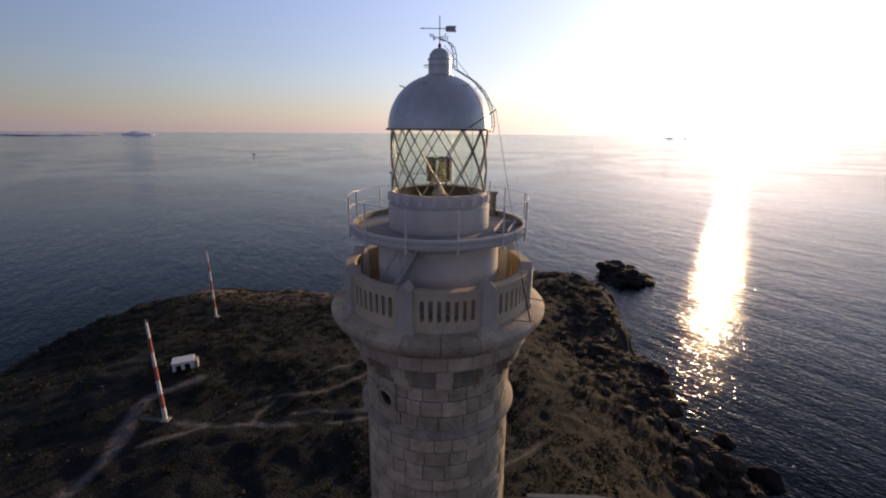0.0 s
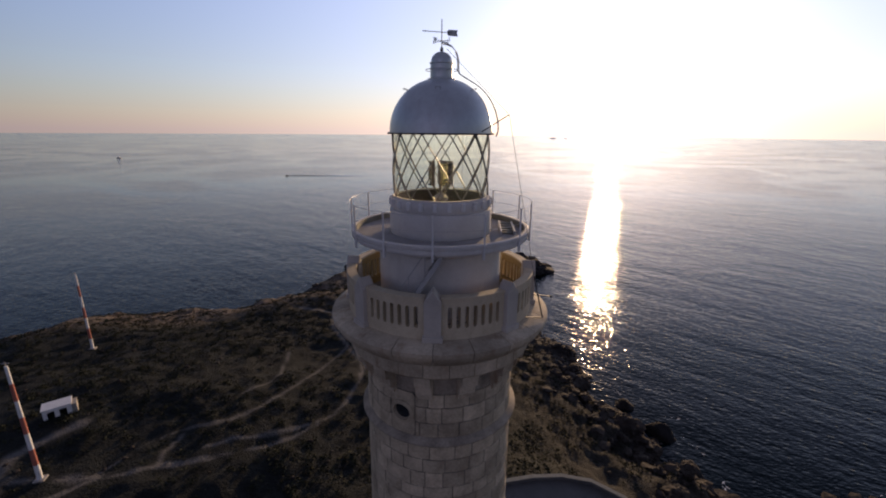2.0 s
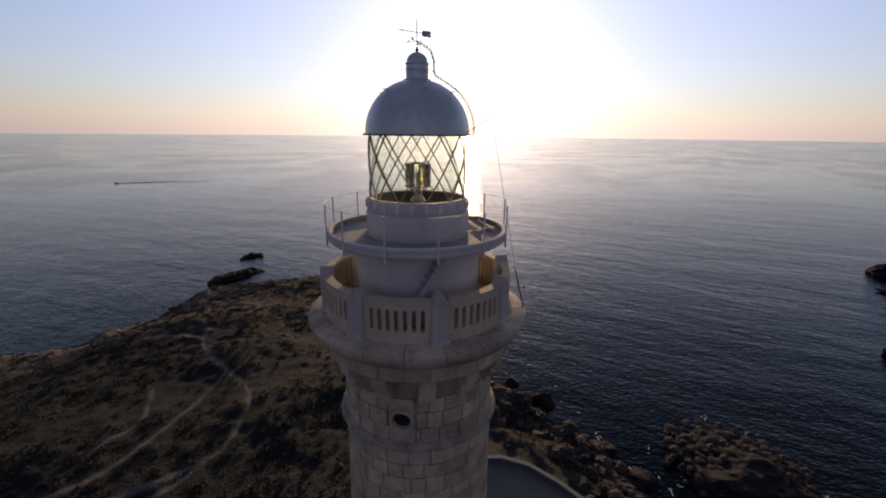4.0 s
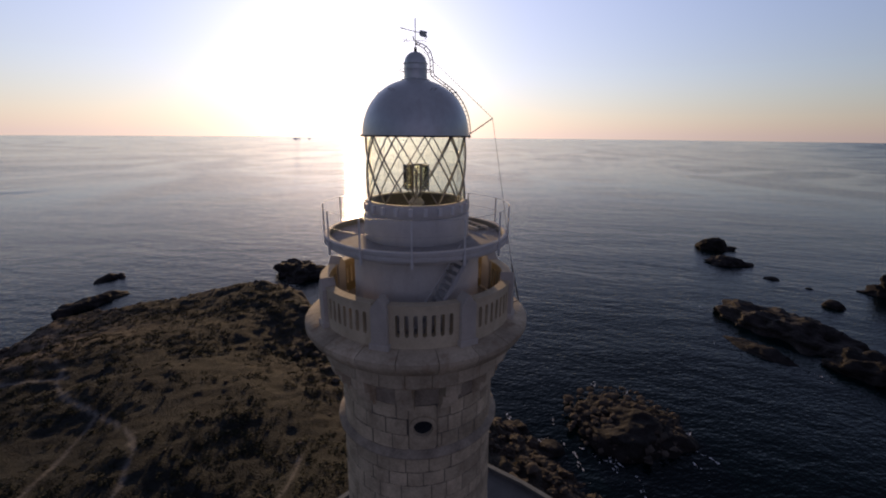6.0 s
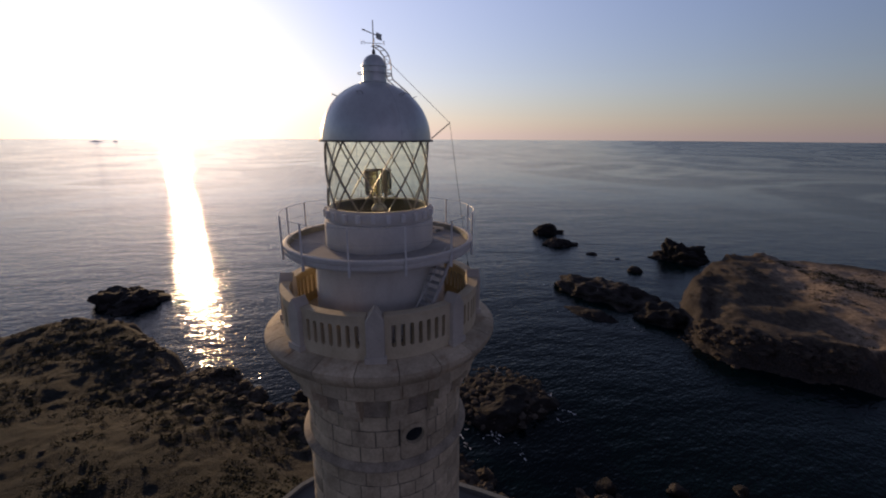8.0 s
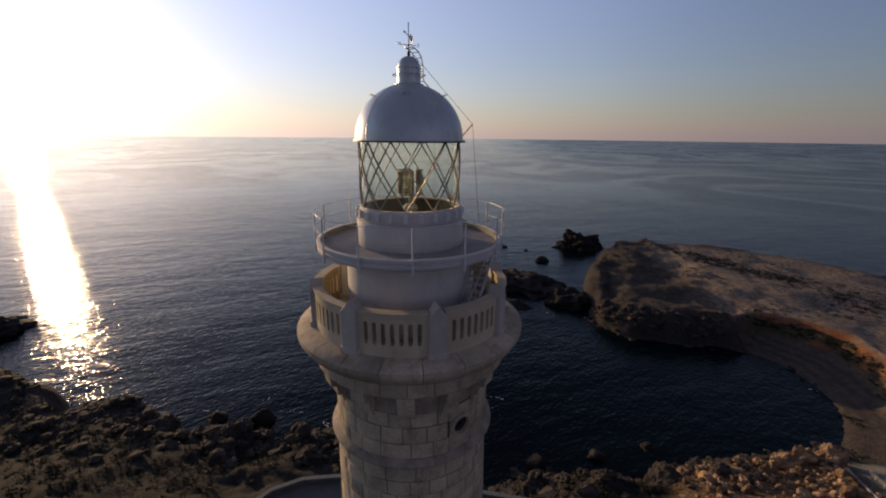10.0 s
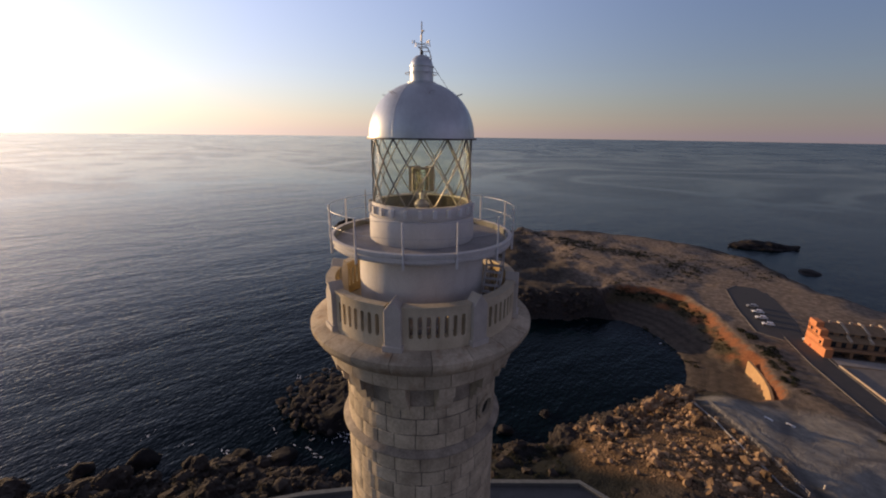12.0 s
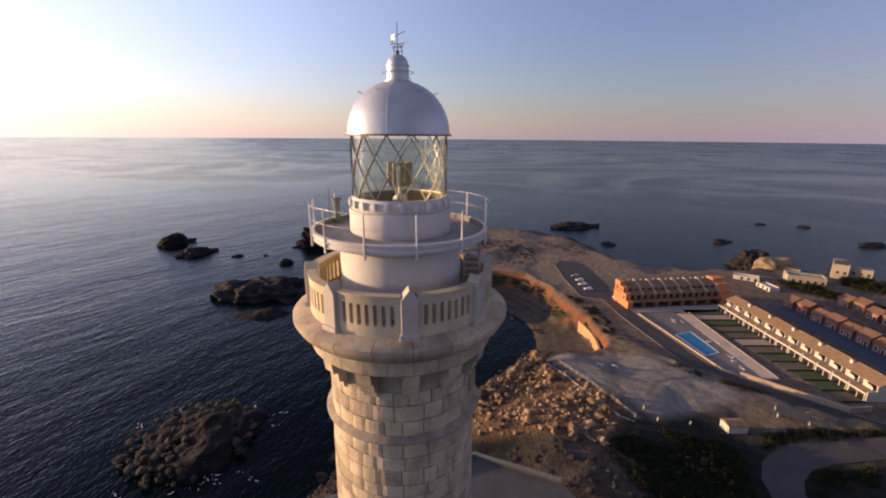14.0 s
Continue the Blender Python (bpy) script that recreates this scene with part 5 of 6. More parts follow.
# large worn boulders between the terrace bank and the water
rng = np.random.RandomState(61)
rounded = [mesh_of("boulder", *rock_shape(260 + k, 4, 0.32, 6), BROWN_ROCK) for k in range(6)]
set_down = []
while len(set_down) < 64:
    x, y = rng.uniform(52, 92), rng.uniform(-58, 84)
    d = float(signed(np.array([x]), np.array([y]), COAST)[0])
    s = 1.1 + 2.3 * rng.rand() ** 1.6
    if not -3.5 < d < 15 or any(math.hypot(x - a, y - b) < 0.8 * (s + r) for a, b, r in set_down):
        continue
    set_down.append((x, y, s))
    o = new("boulder", rounded[rng.randint(6)])
    o.matrix_basis = pose(x, y, max(ground_z(x, y), -0.6) + 0.12 * s, *rng.uniform(-25, 25, 2), rng.uniform(0, 360)) @ Matrix.Diagonal((s * rng.uniform(0.9, 1.3), s * rng.uniform(0.8, 1.1), s * rng.uniform(0.6, 0.9), 1))
    tagged(o, "wet dark boulder standing in shallow water" if d < 0 else "large worn brown boulder on the rocky shore", "boulder", "shore boulders")

small_rocks = [rock_shape(300 + k, 2 if k < 4 else 1, 0.5, 14) for k in range(10)]
pts = sample(2600, (-150, -95), (180, 245), lambda x, y, r: (np.abs(signed(x, y, COAST) - 3.5) < 7.5 * r.rand(len(x))) & (signed(x, y, BEACH) < -1) & ((y < 108) | (r.rand(len(x)) < 0.12)), 3)
scatter("shore_rubble", "broken dark rocks along the waterline", "rocks", BROWN_ROCK, pts, 0.5 + 1.7 * np.random.RandomState(8).rand(len(pts)) ** 3, small_rocks, (0.3, 0.7), 0.05)
pts = sample(2200, (34, -82), (92, -34), lambda x, y, r: inside(x, y, SLOPE) & (grid_noise(x, y, 6, 71) > -0.35 + 0.5 * r.rand(len(x))), 4)
scatter("slope_stones", "small tan stones between the boulders", "stones", PALE_ROCK, pts, 0.10 + 0.75 * np.random.RandomState(9).rand(len(pts)) ** 5, small_rocks)
pts = sample(1500, (-140, 36), (80, 215), lambda x, y, r: (signed(x, y, COAST) > 4), 5)
scatter("loose_stones", "brown stones lying in the scrub", "stones", BROWN_ROCK, pts, 0.12 + 0.5 * np.random.RandomState(10).rand(len(pts)) ** 4, small_rocks)
pts = sample(1300, (165, -230), (310, -40), lambda x, y, r: signed(x, y, COAST) > 2, 25)
scatter("headland_stones", "brown stones strewn over the bare headland", "stones", BROWN_ROCK, pts, 0.12 + 0.6 * np.random.RandomState(26).rand(len(pts)) ** 4, small_rocks, (0.3, 0.7), 0.05)
pts = sample(1100, (36, -60), (84, 110), lambda x, y, r: (signed(x, y, COAST) > 0) & (signed(x, y, COAST) < 4 + 22 * r.rand(len(x)) ** 2) & (signed(x, y, TERRACE) < -2), 15)
scatter("slope_rocks", "brown boulders on the seaward slope", "rocks", BROWN_ROCK, pts, 0.3 + 1.9 * np.random.RandomState(12).rand(len(pts)) ** 4, small_rocks, (0.35, 0.7), 0.1)

# ---- scrub ----


def bush(seed, leaves, flatness=0.55):
    """A low shrub of many small leaf sprays."""
    r = np.random.RandomState(seed)
    vs, fs = [], []
    for k in range(leaves):
        d = r.normal(size=3)
        d[2] = abs(d[2]) * flatness
        d *= r.uniform(0.55, 1.0) / np.linalg.norm(d)
        u, w = r.normal(size=3), r.normal(size=3)
        u, w = u / np.linalg.norm(u) * r.uniform(0.18, 0.36), w / np.linalg.norm(w) * r.uniform(0.14, 0.28)
        b = len(vs)
        vs += [d - u, d + w * 0.9, d + u, d - w]
        fs += [[b, b + 1, b + 2], [b, b + 2, b + 3]]
    return np.array(vs), np.array(fs)


bushes = [bush(400 + k, 22) for k in range(10)]


def off_track(x, y, margin=0.8):
    ok = np.ones(len(x), bool)
    for line, half in TRACKS:
        ok &= distance(x, y, line, False) > half + margin
    return ok


def scrub_here(x, y, r):
    return (signed(x, y, COAST) > 6) & (signed(x, y, TERRACE) < -1) & off_track(x, y) & (fbm(x, y, 16, 90, 3) + 0.9 * r.rand(len(x)) > 0.15) & (y > -34)


pts = sample(15000, (-145, -40), (85, 225), scrub_here, 6)
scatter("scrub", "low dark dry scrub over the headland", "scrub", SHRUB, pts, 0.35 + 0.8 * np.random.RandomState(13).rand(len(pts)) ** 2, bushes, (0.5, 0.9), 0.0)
RIDGE = [(283, -106), (262, -124), (240, -136), (216, -155), (189, -166)]
pts = sample(800, (170, -235), (300, -50), lambda x, y, r: (signed(x, y, COAST) > 8) & (distance(x, y, RIDGE, False) + 6 * fbm(x, y, 16, 190, 3) < 1 + 13 * r.rand(len(x)) ** 1.5), 16)
pts = np.concatenate([pts, sample(500, (170, -235), (300, -50), lambda x, y, r: (signed(x, y, COAST) > 8) & (fbm(x, y, 22, 195, 2) + 0.3 * r.rand(len(x)) > 0.45), 19)])
scatter("headland_scrub", "dark scrub patches on the bare headland", "scrub", SHRUB, pts, 0.5 + 0.9 * np.random.RandomState(14).rand(len(pts)) ** 2, bushes, (0.5, 0.8), 0.0)


def fine_bush(seed, leaves):
    """A dense rounded shrub of many small leaves."""
    v, f = bush(seed, leaves, 0.8)
    c = v.reshape(-1, 4, 3).mean(1, keepdims=True)
    return ((v.reshape(-1, 4, 3) - c) * 0.62 + c).reshape(-1, 3), f


dense = [fine_bush(430 + k, 90) for k in range(8)]


def thicket(x, y, r):
    t = inside(x, y, [(36, -66), (30, -80), (24, -87), (20, -84), (14, -75), (4, -71), (-30, -72), (-30, -54), (12, -50), (24, -54), (33, -58)]) | inside(x, y, [(9.5, -86.5), (11, -94), (9, -102), (3, -114), (-10, -122), (-25, -92), (-6, -82.5)]) | inside(x, y, [(20, -91), (22.5, -99), (18, -110), (12, -121), (5, -131), (13, -115), (18, -105), (20, -97)])
    return t & (fbm(x, y, 12, 290, 3) + 0.6 * r.rand(len(x)) > 0.22)


pts = sample(2300, (-30, -132), (42, -38), thicket, 17)
scatter("thicket", "dense green shrubs below the terrace wall", "shrubs", GREEN, pts, 0.4 + 1.0 * np.random.RandomState(15).rand(len(pts)) ** 1.6, dense, (0.6, 1.0), 0.1)
pts = sample(420, (6, -60), (42, -37), lambda x, y, r: (signed(x, y, TERRACE) < -1) & (fbm(x, y, 7, 291, 3) + 0.8 * r.rand(len(x)) > 0.2), 33)
scatter("bank_stones", "grey-brown stones on the bank below the terrace", "stones", BROWN_ROCK, pts, 0.15 + 0.9 * np.random.RandomState(34).rand(len(pts)) ** 3, small_rocks, (0.3, 0.7), 0.05)
pts = sample(170, (30, -135), (120, -112), lambda x, y, r: (fbm(x, y, 9, 297, 2) + 0.5 * r.rand(len(x)) > 0.15) & (inside(x, y, [(118, -141), (100, -132), (88, -126), (82, -119), (70, -121), (48, -121), (30, -124), (34, -118), (60, -114), (86, -119), (104, -128), (120, -133)])), 18)
scatter("verge_shrubs", "dry shrubs on the bank beside the road", "shrubs", SHRUB, pts, 0.4 + 0.8 * np.random.RandomState(16).rand(len(pts)), dense, (0.6, 0.9), 0.1)

pts = sample(260, (100, -142), (176, -108), lambda x, y, r: (np.abs(signed(x, y, BEACH) - 3.0) < 2.6) & (x > 104) & (fbm(x, y, 9, 296, 2) + 0.6 * r.rand(len(x)) > 0.1), 29)
scatter("bank_shrubs", "dry shrubs on the bank behind the beach", "shrubs", GREEN, pts, 0.35 + 0.6 * np.random.RandomState(30).rand(len(pts)), dense, (0.6, 0.9), 0.1)

# ---- lighthouse terrace ----
bm = bmesh.new()
prism(bm, TERRACE, 27.0, 29.75)
tagged(part("pavement", bm, SLAB), "grey paved lighthouse terrace", "terrace", kind="structure")


def strip_wall(bm, line, half, z0, z1, closed=False):
    """An upright wall along a line on plan."""
    pts = [Vector((x, y, 0)) for x, y in line]
    n = len(pts)
    sides = []
    for i, p in enumerate(pts):
        a = pts[i - 1] if i or closed else p
        b = pts[(i + 1) % n] if i < n - 1 or closed else p
        d = (b - a).normalized()
        u = Vector((-d.y, d.x, 0)) * half
        sides.append((p + u, p - u))
    rings = [[bm.verts.new((q.x, q.y, z)) for q, z in ((l, z0), (r, z0), (r, z1), (l, z1))] for l, r in sides]
    for i in range(n if closed else n - 1):
        p, q = rings[i], rings[(i + 1) % n]
        for k in range(4):
            bm.faces.new((p[k], p[(k + 1) % 4], q[(k + 1) % 4], q[k]))
    if not closed:
        bm.faces.new(rings[0])
        bm.faces.new(rings[-1][::-1])
    bmesh.ops.recalc_face_normals(bm, faces=bm.faces)
    return bm


tw = part("terrace_wall", strip_wall(bmesh.new(), TERRACE[1:-1], 0.28, 26.5, 30.35), SLAB)
tagged(tw, "low grey stone wall round the terrace", "wall", kind="structure")
part("wall_coping", strip_wall(bmesh.new(), TERRACE[1:-1], 0.34, 30.35, 30.46), RIM, tw)


def draped(bm, line, half, lift, below=0.6, step=2.0):
    """A strip that follows the ground along a line on plan."""
    pts = []
    for (ax, ay), (bx, by) in zip(line, line[1:]):
        n = max(1, int(math.hypot(bx - ax, by - ay) / step))
        pts += [(ax + (bx - ax) * i / n, ay + (by - ay) * i / n) for i in range(n)]
    pts.append(line[-1])
    prev = None
    for i, (x, y) in enumerate(pts):
        a, b = pts[max(i - 1, 0)], pts[min(i + 1, len(pts) - 1)]
        d = Vector((b[0] - a[0], b[1] - a[1], 0)).normalized()
        row = []
        for s in (1, 0.33, -0.33, -1):
            px, py = x - d.y * half * s, y + d.x * half * s
            row.append((px, py, ground_z(px, py) + lift))
        ring = [bm.verts.new(p) for p in row] + [bm.verts.new((p[0], p[1], p[2] - lift - below)) for p in row[::-1]]
        if prev:
            for k in range(8):
                bm.faces.new((prev[k], prev[(k + 1) % 8], ring[(k + 1) % 8], ring[k]))
        else:
            bm.faces.new(ring[::-1])
        prev = ring
    bm.faces.new(prev)
    bmesh.ops.recalc_face_normals(bm, faces=bm.faces)
    return bm


# ---- masts and hut ----


def mast(x, y, z, h, r):
    t = thing("radio_mast", "tall slim mast banded red and white on the scrubland", "mast", "banded masts", at=(x, y, z))
    n = 7
    for k in range(n):
        bm = bmesh.new()
        r0 = r * (1 - 0.45 * k / n)
        r1 = r * (1 - 0.45 * (k + 1) / n)
        lathe(bm, [(0.01, h * k / n), (r0, h * k / n), (r1, h * (k + 1) / n), (0.01, h * (k + 1) / n)], 12)
        part("mast_band", clean(bm), WHITE if k % 2 == 0 else RED, t, smooth=40)
    bm = bmesh.new()
    box(bm, -0.8, 0.8, -0.8, 0.8, -0.3, 0.25, 0.05)
    part("mast_base", bm, CONCRETE, t)
    bm = bmesh.new()
    tube(bm, [(0, 0, h), (0, 0, h + 0.8)], 0.06, 6)
    tube(bm, [(-0.5, 0, h + 0.5), (0.5, 0, h + 0.5)], 0.05, 6)
    part("antenna", bm, STEEL, t)
    return t


mast(-55.0, 60.0, ground_z(-55, 60), 22.0, 0.42)
mast(-77.0, 125.0, ground_z(-77, 125), 24.0, 0.40)
hut = thing("hut", "small white flat-roofed hut with dark openings", "hut", at=(-61.2, 78.4, ground_z(-61.2, 78.4)), turn=24)
bm = bmesh.new()
box(bm, -2.25, 2.25, 1.3, 1.5, -0.6, 1.8)
box(bm, -2.25, -2.05, -1.5, 1.3, -0.6, 1.8)
box(bm, 2.05, 2.25, -1.5, 1.3, -0.6, 1.8)
for x0, x1 in ((-2.05, -1.6), (-0.45, 0.3), (1.5, 2.05)):
    box(bm, x0, x1, -1.5, -1.3, -0.6, 1.8)
for x0, x1 in ((-1.6, -0.45), (0.3, 1.5)):
    box(bm, x0, x1, -1.5, -1.3, 1.25, 1.8)
part("wall", bm, WHITE, hut)
bm = bmesh.new()
box(bm, -2.4, 2.4, -1.7, 1.65, 1.8, 1.98, 0.03)
part("roof", bm, WHITE, hut)
bm = bmesh.new()
box(bm, 2.3, 3.1, -1.3, 1.2, -0.6, 1.5, 0.03)
part("annex", bm, CONCRETE, hut)

# ---- yard, beach wall, kiosk ----
yw = part("yard_wall", draped(bmesh.new(), [(77, -79), (64.6, -77.9), (51, -74.6), (42, -73.4), (38.7, -74.4)], 0.15, 0.28), CONCRETE)
tagged(yw, "low pale wall along the edge of the gravel yard", "wall", kind="structure")
fence = thing("yard_fence", "pale post and rail fence beside the gravel yard", "fence", at=(0, 0, 0))
FENCE = [(73, -82), (61, -80.8), (49, -77.6), (40, -76.4)]
posts = []
for (ax, ay), (bx, by) in zip(FENCE, FENCE[1:]):
    n = int(math.hypot(bx - ax, by - ay) / 2.4)
    posts += [(ax + (bx - ax) * k / n, ay + (by - ay) * k / n) for k in range(n)]
posts.append(FENCE[-1])
for x, y in posts:
    part("post", box(bmesh.new(), x - 0.07, x + 0.07, y - 0.07, y + 0.07, ground_z(x, y) - 0.3, ground_z(x, y) + 1.0, 0.015), CONCRETE, fence)
for up in (0.45, 0.92):
    part("rail", tube(bmesh.new(), [(x, y, ground_z(x, y) + up) for x, y in posts], 0.05, 6), CONCRETE, fence)
for i, (x, y) in enumerate([(66, -94), (64, -98.5)]):
    b = thing("bench", "white concrete bench on the gravel yard", "bench", "yard benches", at=(x, y, ground_z(x, y)), turn=20)
    bm = bmesh.new()
    box(bm, -1.0, 1.0, -0.25, 0.25, 0.45, 0.55, 0.02)
    part("seat", bm, WHITE, b)
    for s in (-0.8, 0.8):
        bm = bmesh.new()
        box(bm, s - 0.08, s + 0.08, -0.2, 0.2, -0.1, 0.45, 0.01)
        part("leg", bm, WHITE, b)
for x, y in ((36.6, -79.9), (32.8, -86.8), (41.5, -81.5)):
    b = thing("gate_post", "short white gate post by the yard", "post", "yard posts", at=(x, y, ground_z(x, y)))
    bm = bmesh.new()
    box(bm, -0.12, 0.12, -0.12, 0.12, -0.3, 0.9, 0.03)
    part("shaft", bm, HOUSEWHITE, b)
    bm = bmesh.new()
    box(bm, -0.15, 0.15, -0.15, 0.15, 0.9, 0.97, 0.02)
    part("cap", bm, HOUSEWHITE, b)
bw = part("beach_wall", strip_wall(bmesh.new(), [(101.3, -121.9), (95.4, -119.7), (90.2, -117.4), (85.4, -114.5), (81.9, -111.9), (77.8, -108.3)], 0.4, -1.0, 7.2), OCHRE)
tagged(bw, "sunlit ochre retaining wall behind the beach", "wall", kind="structure")


def gable_house(t, w, d, h, rise, wall, roof, over=0.35, name=""):
    """Walls and a two-sloped roof with its ridge along x, on the thing t."""
    bm = bmesh.new()
    box(bm, -w / 2, w / 2, -d / 2, d / 2, -1.0, h)
    part("wall", bm, wall, t)
    bm = bmesh.new()
    for s in (-1, 1):
        vs = [(-w / 2 - over, s * (d / 2 + over), h - over * rise / (d / 2)), (w / 2 + over, s * (d / 2 + over), h - over * rise / (d / 2)), (w / 2 + over, 0, h + rise), (-w / 2 - over, 0, h + rise)]
        lo = [bm.verts.new(v) for v in vs]
        hi = [bm.verts.new((v[0], v[1], v[2] + 0.18)) for v in vs]
        bm.faces.new(hi)
        bm.faces.new(lo[::-1])
        for i in range(4):
            bm.faces.new((lo[i], lo[(i + 1) % 4], hi[(i + 1) % 4], hi[i]))
    for s in (-1, 1):
        bm.faces.new([bm.verts.new((s * w / 2, y, z)) for y, z in ((-d / 2, h), (d / 2, h), (0, h + rise))])
    bmesh.ops.recalc_face_normals(bm, faces=bm.faces)
    part("roof", bm, roof, t)


def opening(t, x, y, z, w, h, framed=True):
    """A window or door leaf standing a little proud of a wall that faces -y."""
    bm = bmesh.new()
    box(bm, x - w / 2, x + w / 2, y - 0.03, y + 0.02, z, z + h)
    win = part("window", bm, WINDOW, t, "dark window")
    if framed:
        bm = bmesh.new()
        for x0, x1, z0, z1 in ((x - w / 2 - 0.08, x - w / 2, z, z + h), (x + w / 2, x + w / 2 + 0.08, z, z + h), (x - w / 2 - 0.08, x + w / 2 + 0.08, z + h, z + h + 0.08), (x - w / 2 - 0.12, x + w / 2 + 0.12, z - 0.1, z)):
            box(bm, x0, x1, y - 0.07, y + 0.02, z0, z1)
        part("frame", bm, WHITE, win)


k = thing("kiosk", "small white kiosk with a brown tiled roof", "kiosk", at=(27.3, -94.8, ground_z(27.3, -94.8)), turn=63)
gable_house(k, 4.6, 3.0, 1.9, 0.5, HOUSEWHITE, TILE, 0.12)
opening(k, -0.7, -1.5, 0.3, 0.9, 1.4)
court = thing("low_platform", "low grey platform with white corner posts", "platform", at=(23, -112, ground_z(23, -112)), turn=30)
bm = bmesh.new()
box(bm, -3.2, 3.2, -2.2, 2.2, 0.8, 0.9)
part("top", bm, SLAB, court)
for x, y in ((-3, -2), (3, -2), (-3, 2), (3, 2)):
    bm = bmesh.new()
    box(bm, x - 0.1, x + 0.1, y - 0.1, y + 0.1, -0.5, 0.95)
    part("post", bm, WHITE, court)

# ---- road and car park ----
ROAD = [(156, -176), (144, -168), (126, -157), (110, -149), (92, -140.5), (70.5, -132.8), (56, -127.6), (48, -126), (34, -130), (20, -135), (0, -143), (-60, -170)]


road = part("road", strip_wall(bmesh.new(), ROAD, 3.6, 9.0, 9.66), ASPHALT)
tagged(road, "narrow asphalt road past the car park and pool", "road", kind="structure")
for s in (-1, 1):
    line = []
    for i, (x, y) in enumerate(ROAD[3:], 3):
        a, b = ROAD[max(i - 1, 0)], ROAD[min(i + 1, len(ROAD) - 1)]
        d = Vector((b[0] - a[0], b[1] - a[1], 0)).normalized()
        line.append((x - d.y * 3.85 * s, y + d.x * 3.85 * s))
    tagged(part("kerb", strip_wall(bmesh.new(), line, 0.14, 9.0, 9.76), PAVING), "pale concrete kerb", "kerb", kind="structure")
lot = part("car_park", prism(bmesh.new(), [(160.5, -163), (165, -172), (161, -179), (147, -176), (122, -162), (111, -153), (110, -143.5), (117, -139), (139, -149.8)], 9.0, 9.64), ASPHALT)
tagged(lot, "asphalt car park at the end of the road", "car park", kind="structure")
tagged(part("kerb", strip_wall(bmesh.new(), [(109.5, -143), (117, -138.6), (139, -149.4), (160.7, -162.6), (165.3, -172)], 0.14, 9.0, 9.76), PAVING), "low kerb round the car park", "kerb", kind="structure")
low_road = part("road", draped(bmesh.new(), [(-40, -86), (-10, -77), (2, -76.5), (8, -78.5), (12.4, -83), (14.7, -88.5), (15.6, -95), (14.2, -102), (11.5, -109), (8, -116.5), (-2, -132)], 3.4, 0.12, 1.5), ASPHALT)
tagged(low_road, "grey lane bending through the shrubs", "road", kind="structure")


def car(x, y, turn, paint, label):
    t = thing("car", label, "car", "parked cars", at=(x, y, 9.68), turn=turn)
    bm = bmesh.new()
    side = [(-2.1, 0.30), (2.1, 0.30), (2.12, 0.70), (1.15, 0.88), (0.55, 1.42), (-1.35, 1.45), (-1.95, 0.95), (-2.12, 0.85)]
    a = [bm.verts.new((px, -0.86 + (0.14 if pz > 1.2 else 0), pz)) for px, pz in side]
    b = [bm.verts.new((px, 0.86 - (0.14 if pz > 1.2 else 0), pz)) for px, pz in side]
    bm.faces.new(a)
    bm.faces.new(b[::-1])
    for i in range(8):
        bm.faces.new((a[i], a[(i + 1) % 8], b[(i + 1) % 8], b[i]))
    bmesh.ops.recalc_face_normals(bm, faces=bm.faces)
    bmesh.ops.bevel(bm, geom=list(bm.edges), offset=0.06, segments=2, affect="EDGES")
    part("body", bm, paint, t)
    for y0 in (-0.80, 0.80):
        bm = bmesh.new()
        vs = [(0.85, 0.90), (0.45, 1.34), (-1.25, 1.36), (-1.70, 0.92)]
        s = 1 if y0 > 0 else -1
        bm.faces.new([bm.verts.new((px, s * (0.87 if pz < 1 else 0.755), pz)) for px, pz in vs])
        bmesh.ops.solidify(bm, geom=bm.faces[:], thickness=0.02)
        part("side_window", bm, WINDOW, t)
    for x0, x1, z0, z1 in ((1.13, 0.60, 0.93, 1.40), (-1.94, -1.42, 0.99, 1.42)):
        bm = bmesh.new()
        sgn = 0.03 if x0 > 0 else -0.03
        bm.faces.new([bm.verts.new(p) for p in ((x0 + sgn, -0.74, z0), (x0 + sgn, 0.74, z0), (x1 + sgn, 0.62, z1), (x1 + sgn, -0.62, z1))])
        bmesh.ops.solidify(bm, geom=bm.faces[:], thickness=0.02)
        part("windscreen", bm, WINDOW, t)
    for wx in (-1.3, 1.3):
        for wy in (-0.78, 0.78):
            bm = bmesh.new()
            rings = lathe(bm, [(0.02, -0.1), (0.30, -0.1), (0.33, -0.06), (0.33, 0.06), (0.30, 0.1), (0.02, 0.1)], 14)
            bmesh.ops.transform(bm, matrix=pose(wx, wy, 0.32, 90, 0, 0), verts=bm.verts)
            part("wheel", bm, RUBBER, t)


for x, y, turn, paint, label in ((133.2, -154.4, 62, CARWHITE, "white parked car"), (127.6, -150.8, 64, CARWHITE, "white parked car"), (121.6, -148.2, 58, CARWHITE, "white parked car"), (139.2, -157.2, 61, STEEL, "grey parked car"),
                                 (107.3, -151.6, 205, CARWHITE, "white car parked by the orange gable"), (102.8, -149.6, 205, CARRED, "red car parked by the orange gable")):
    car(x, y, turn, paint, label + " on the asphalt")

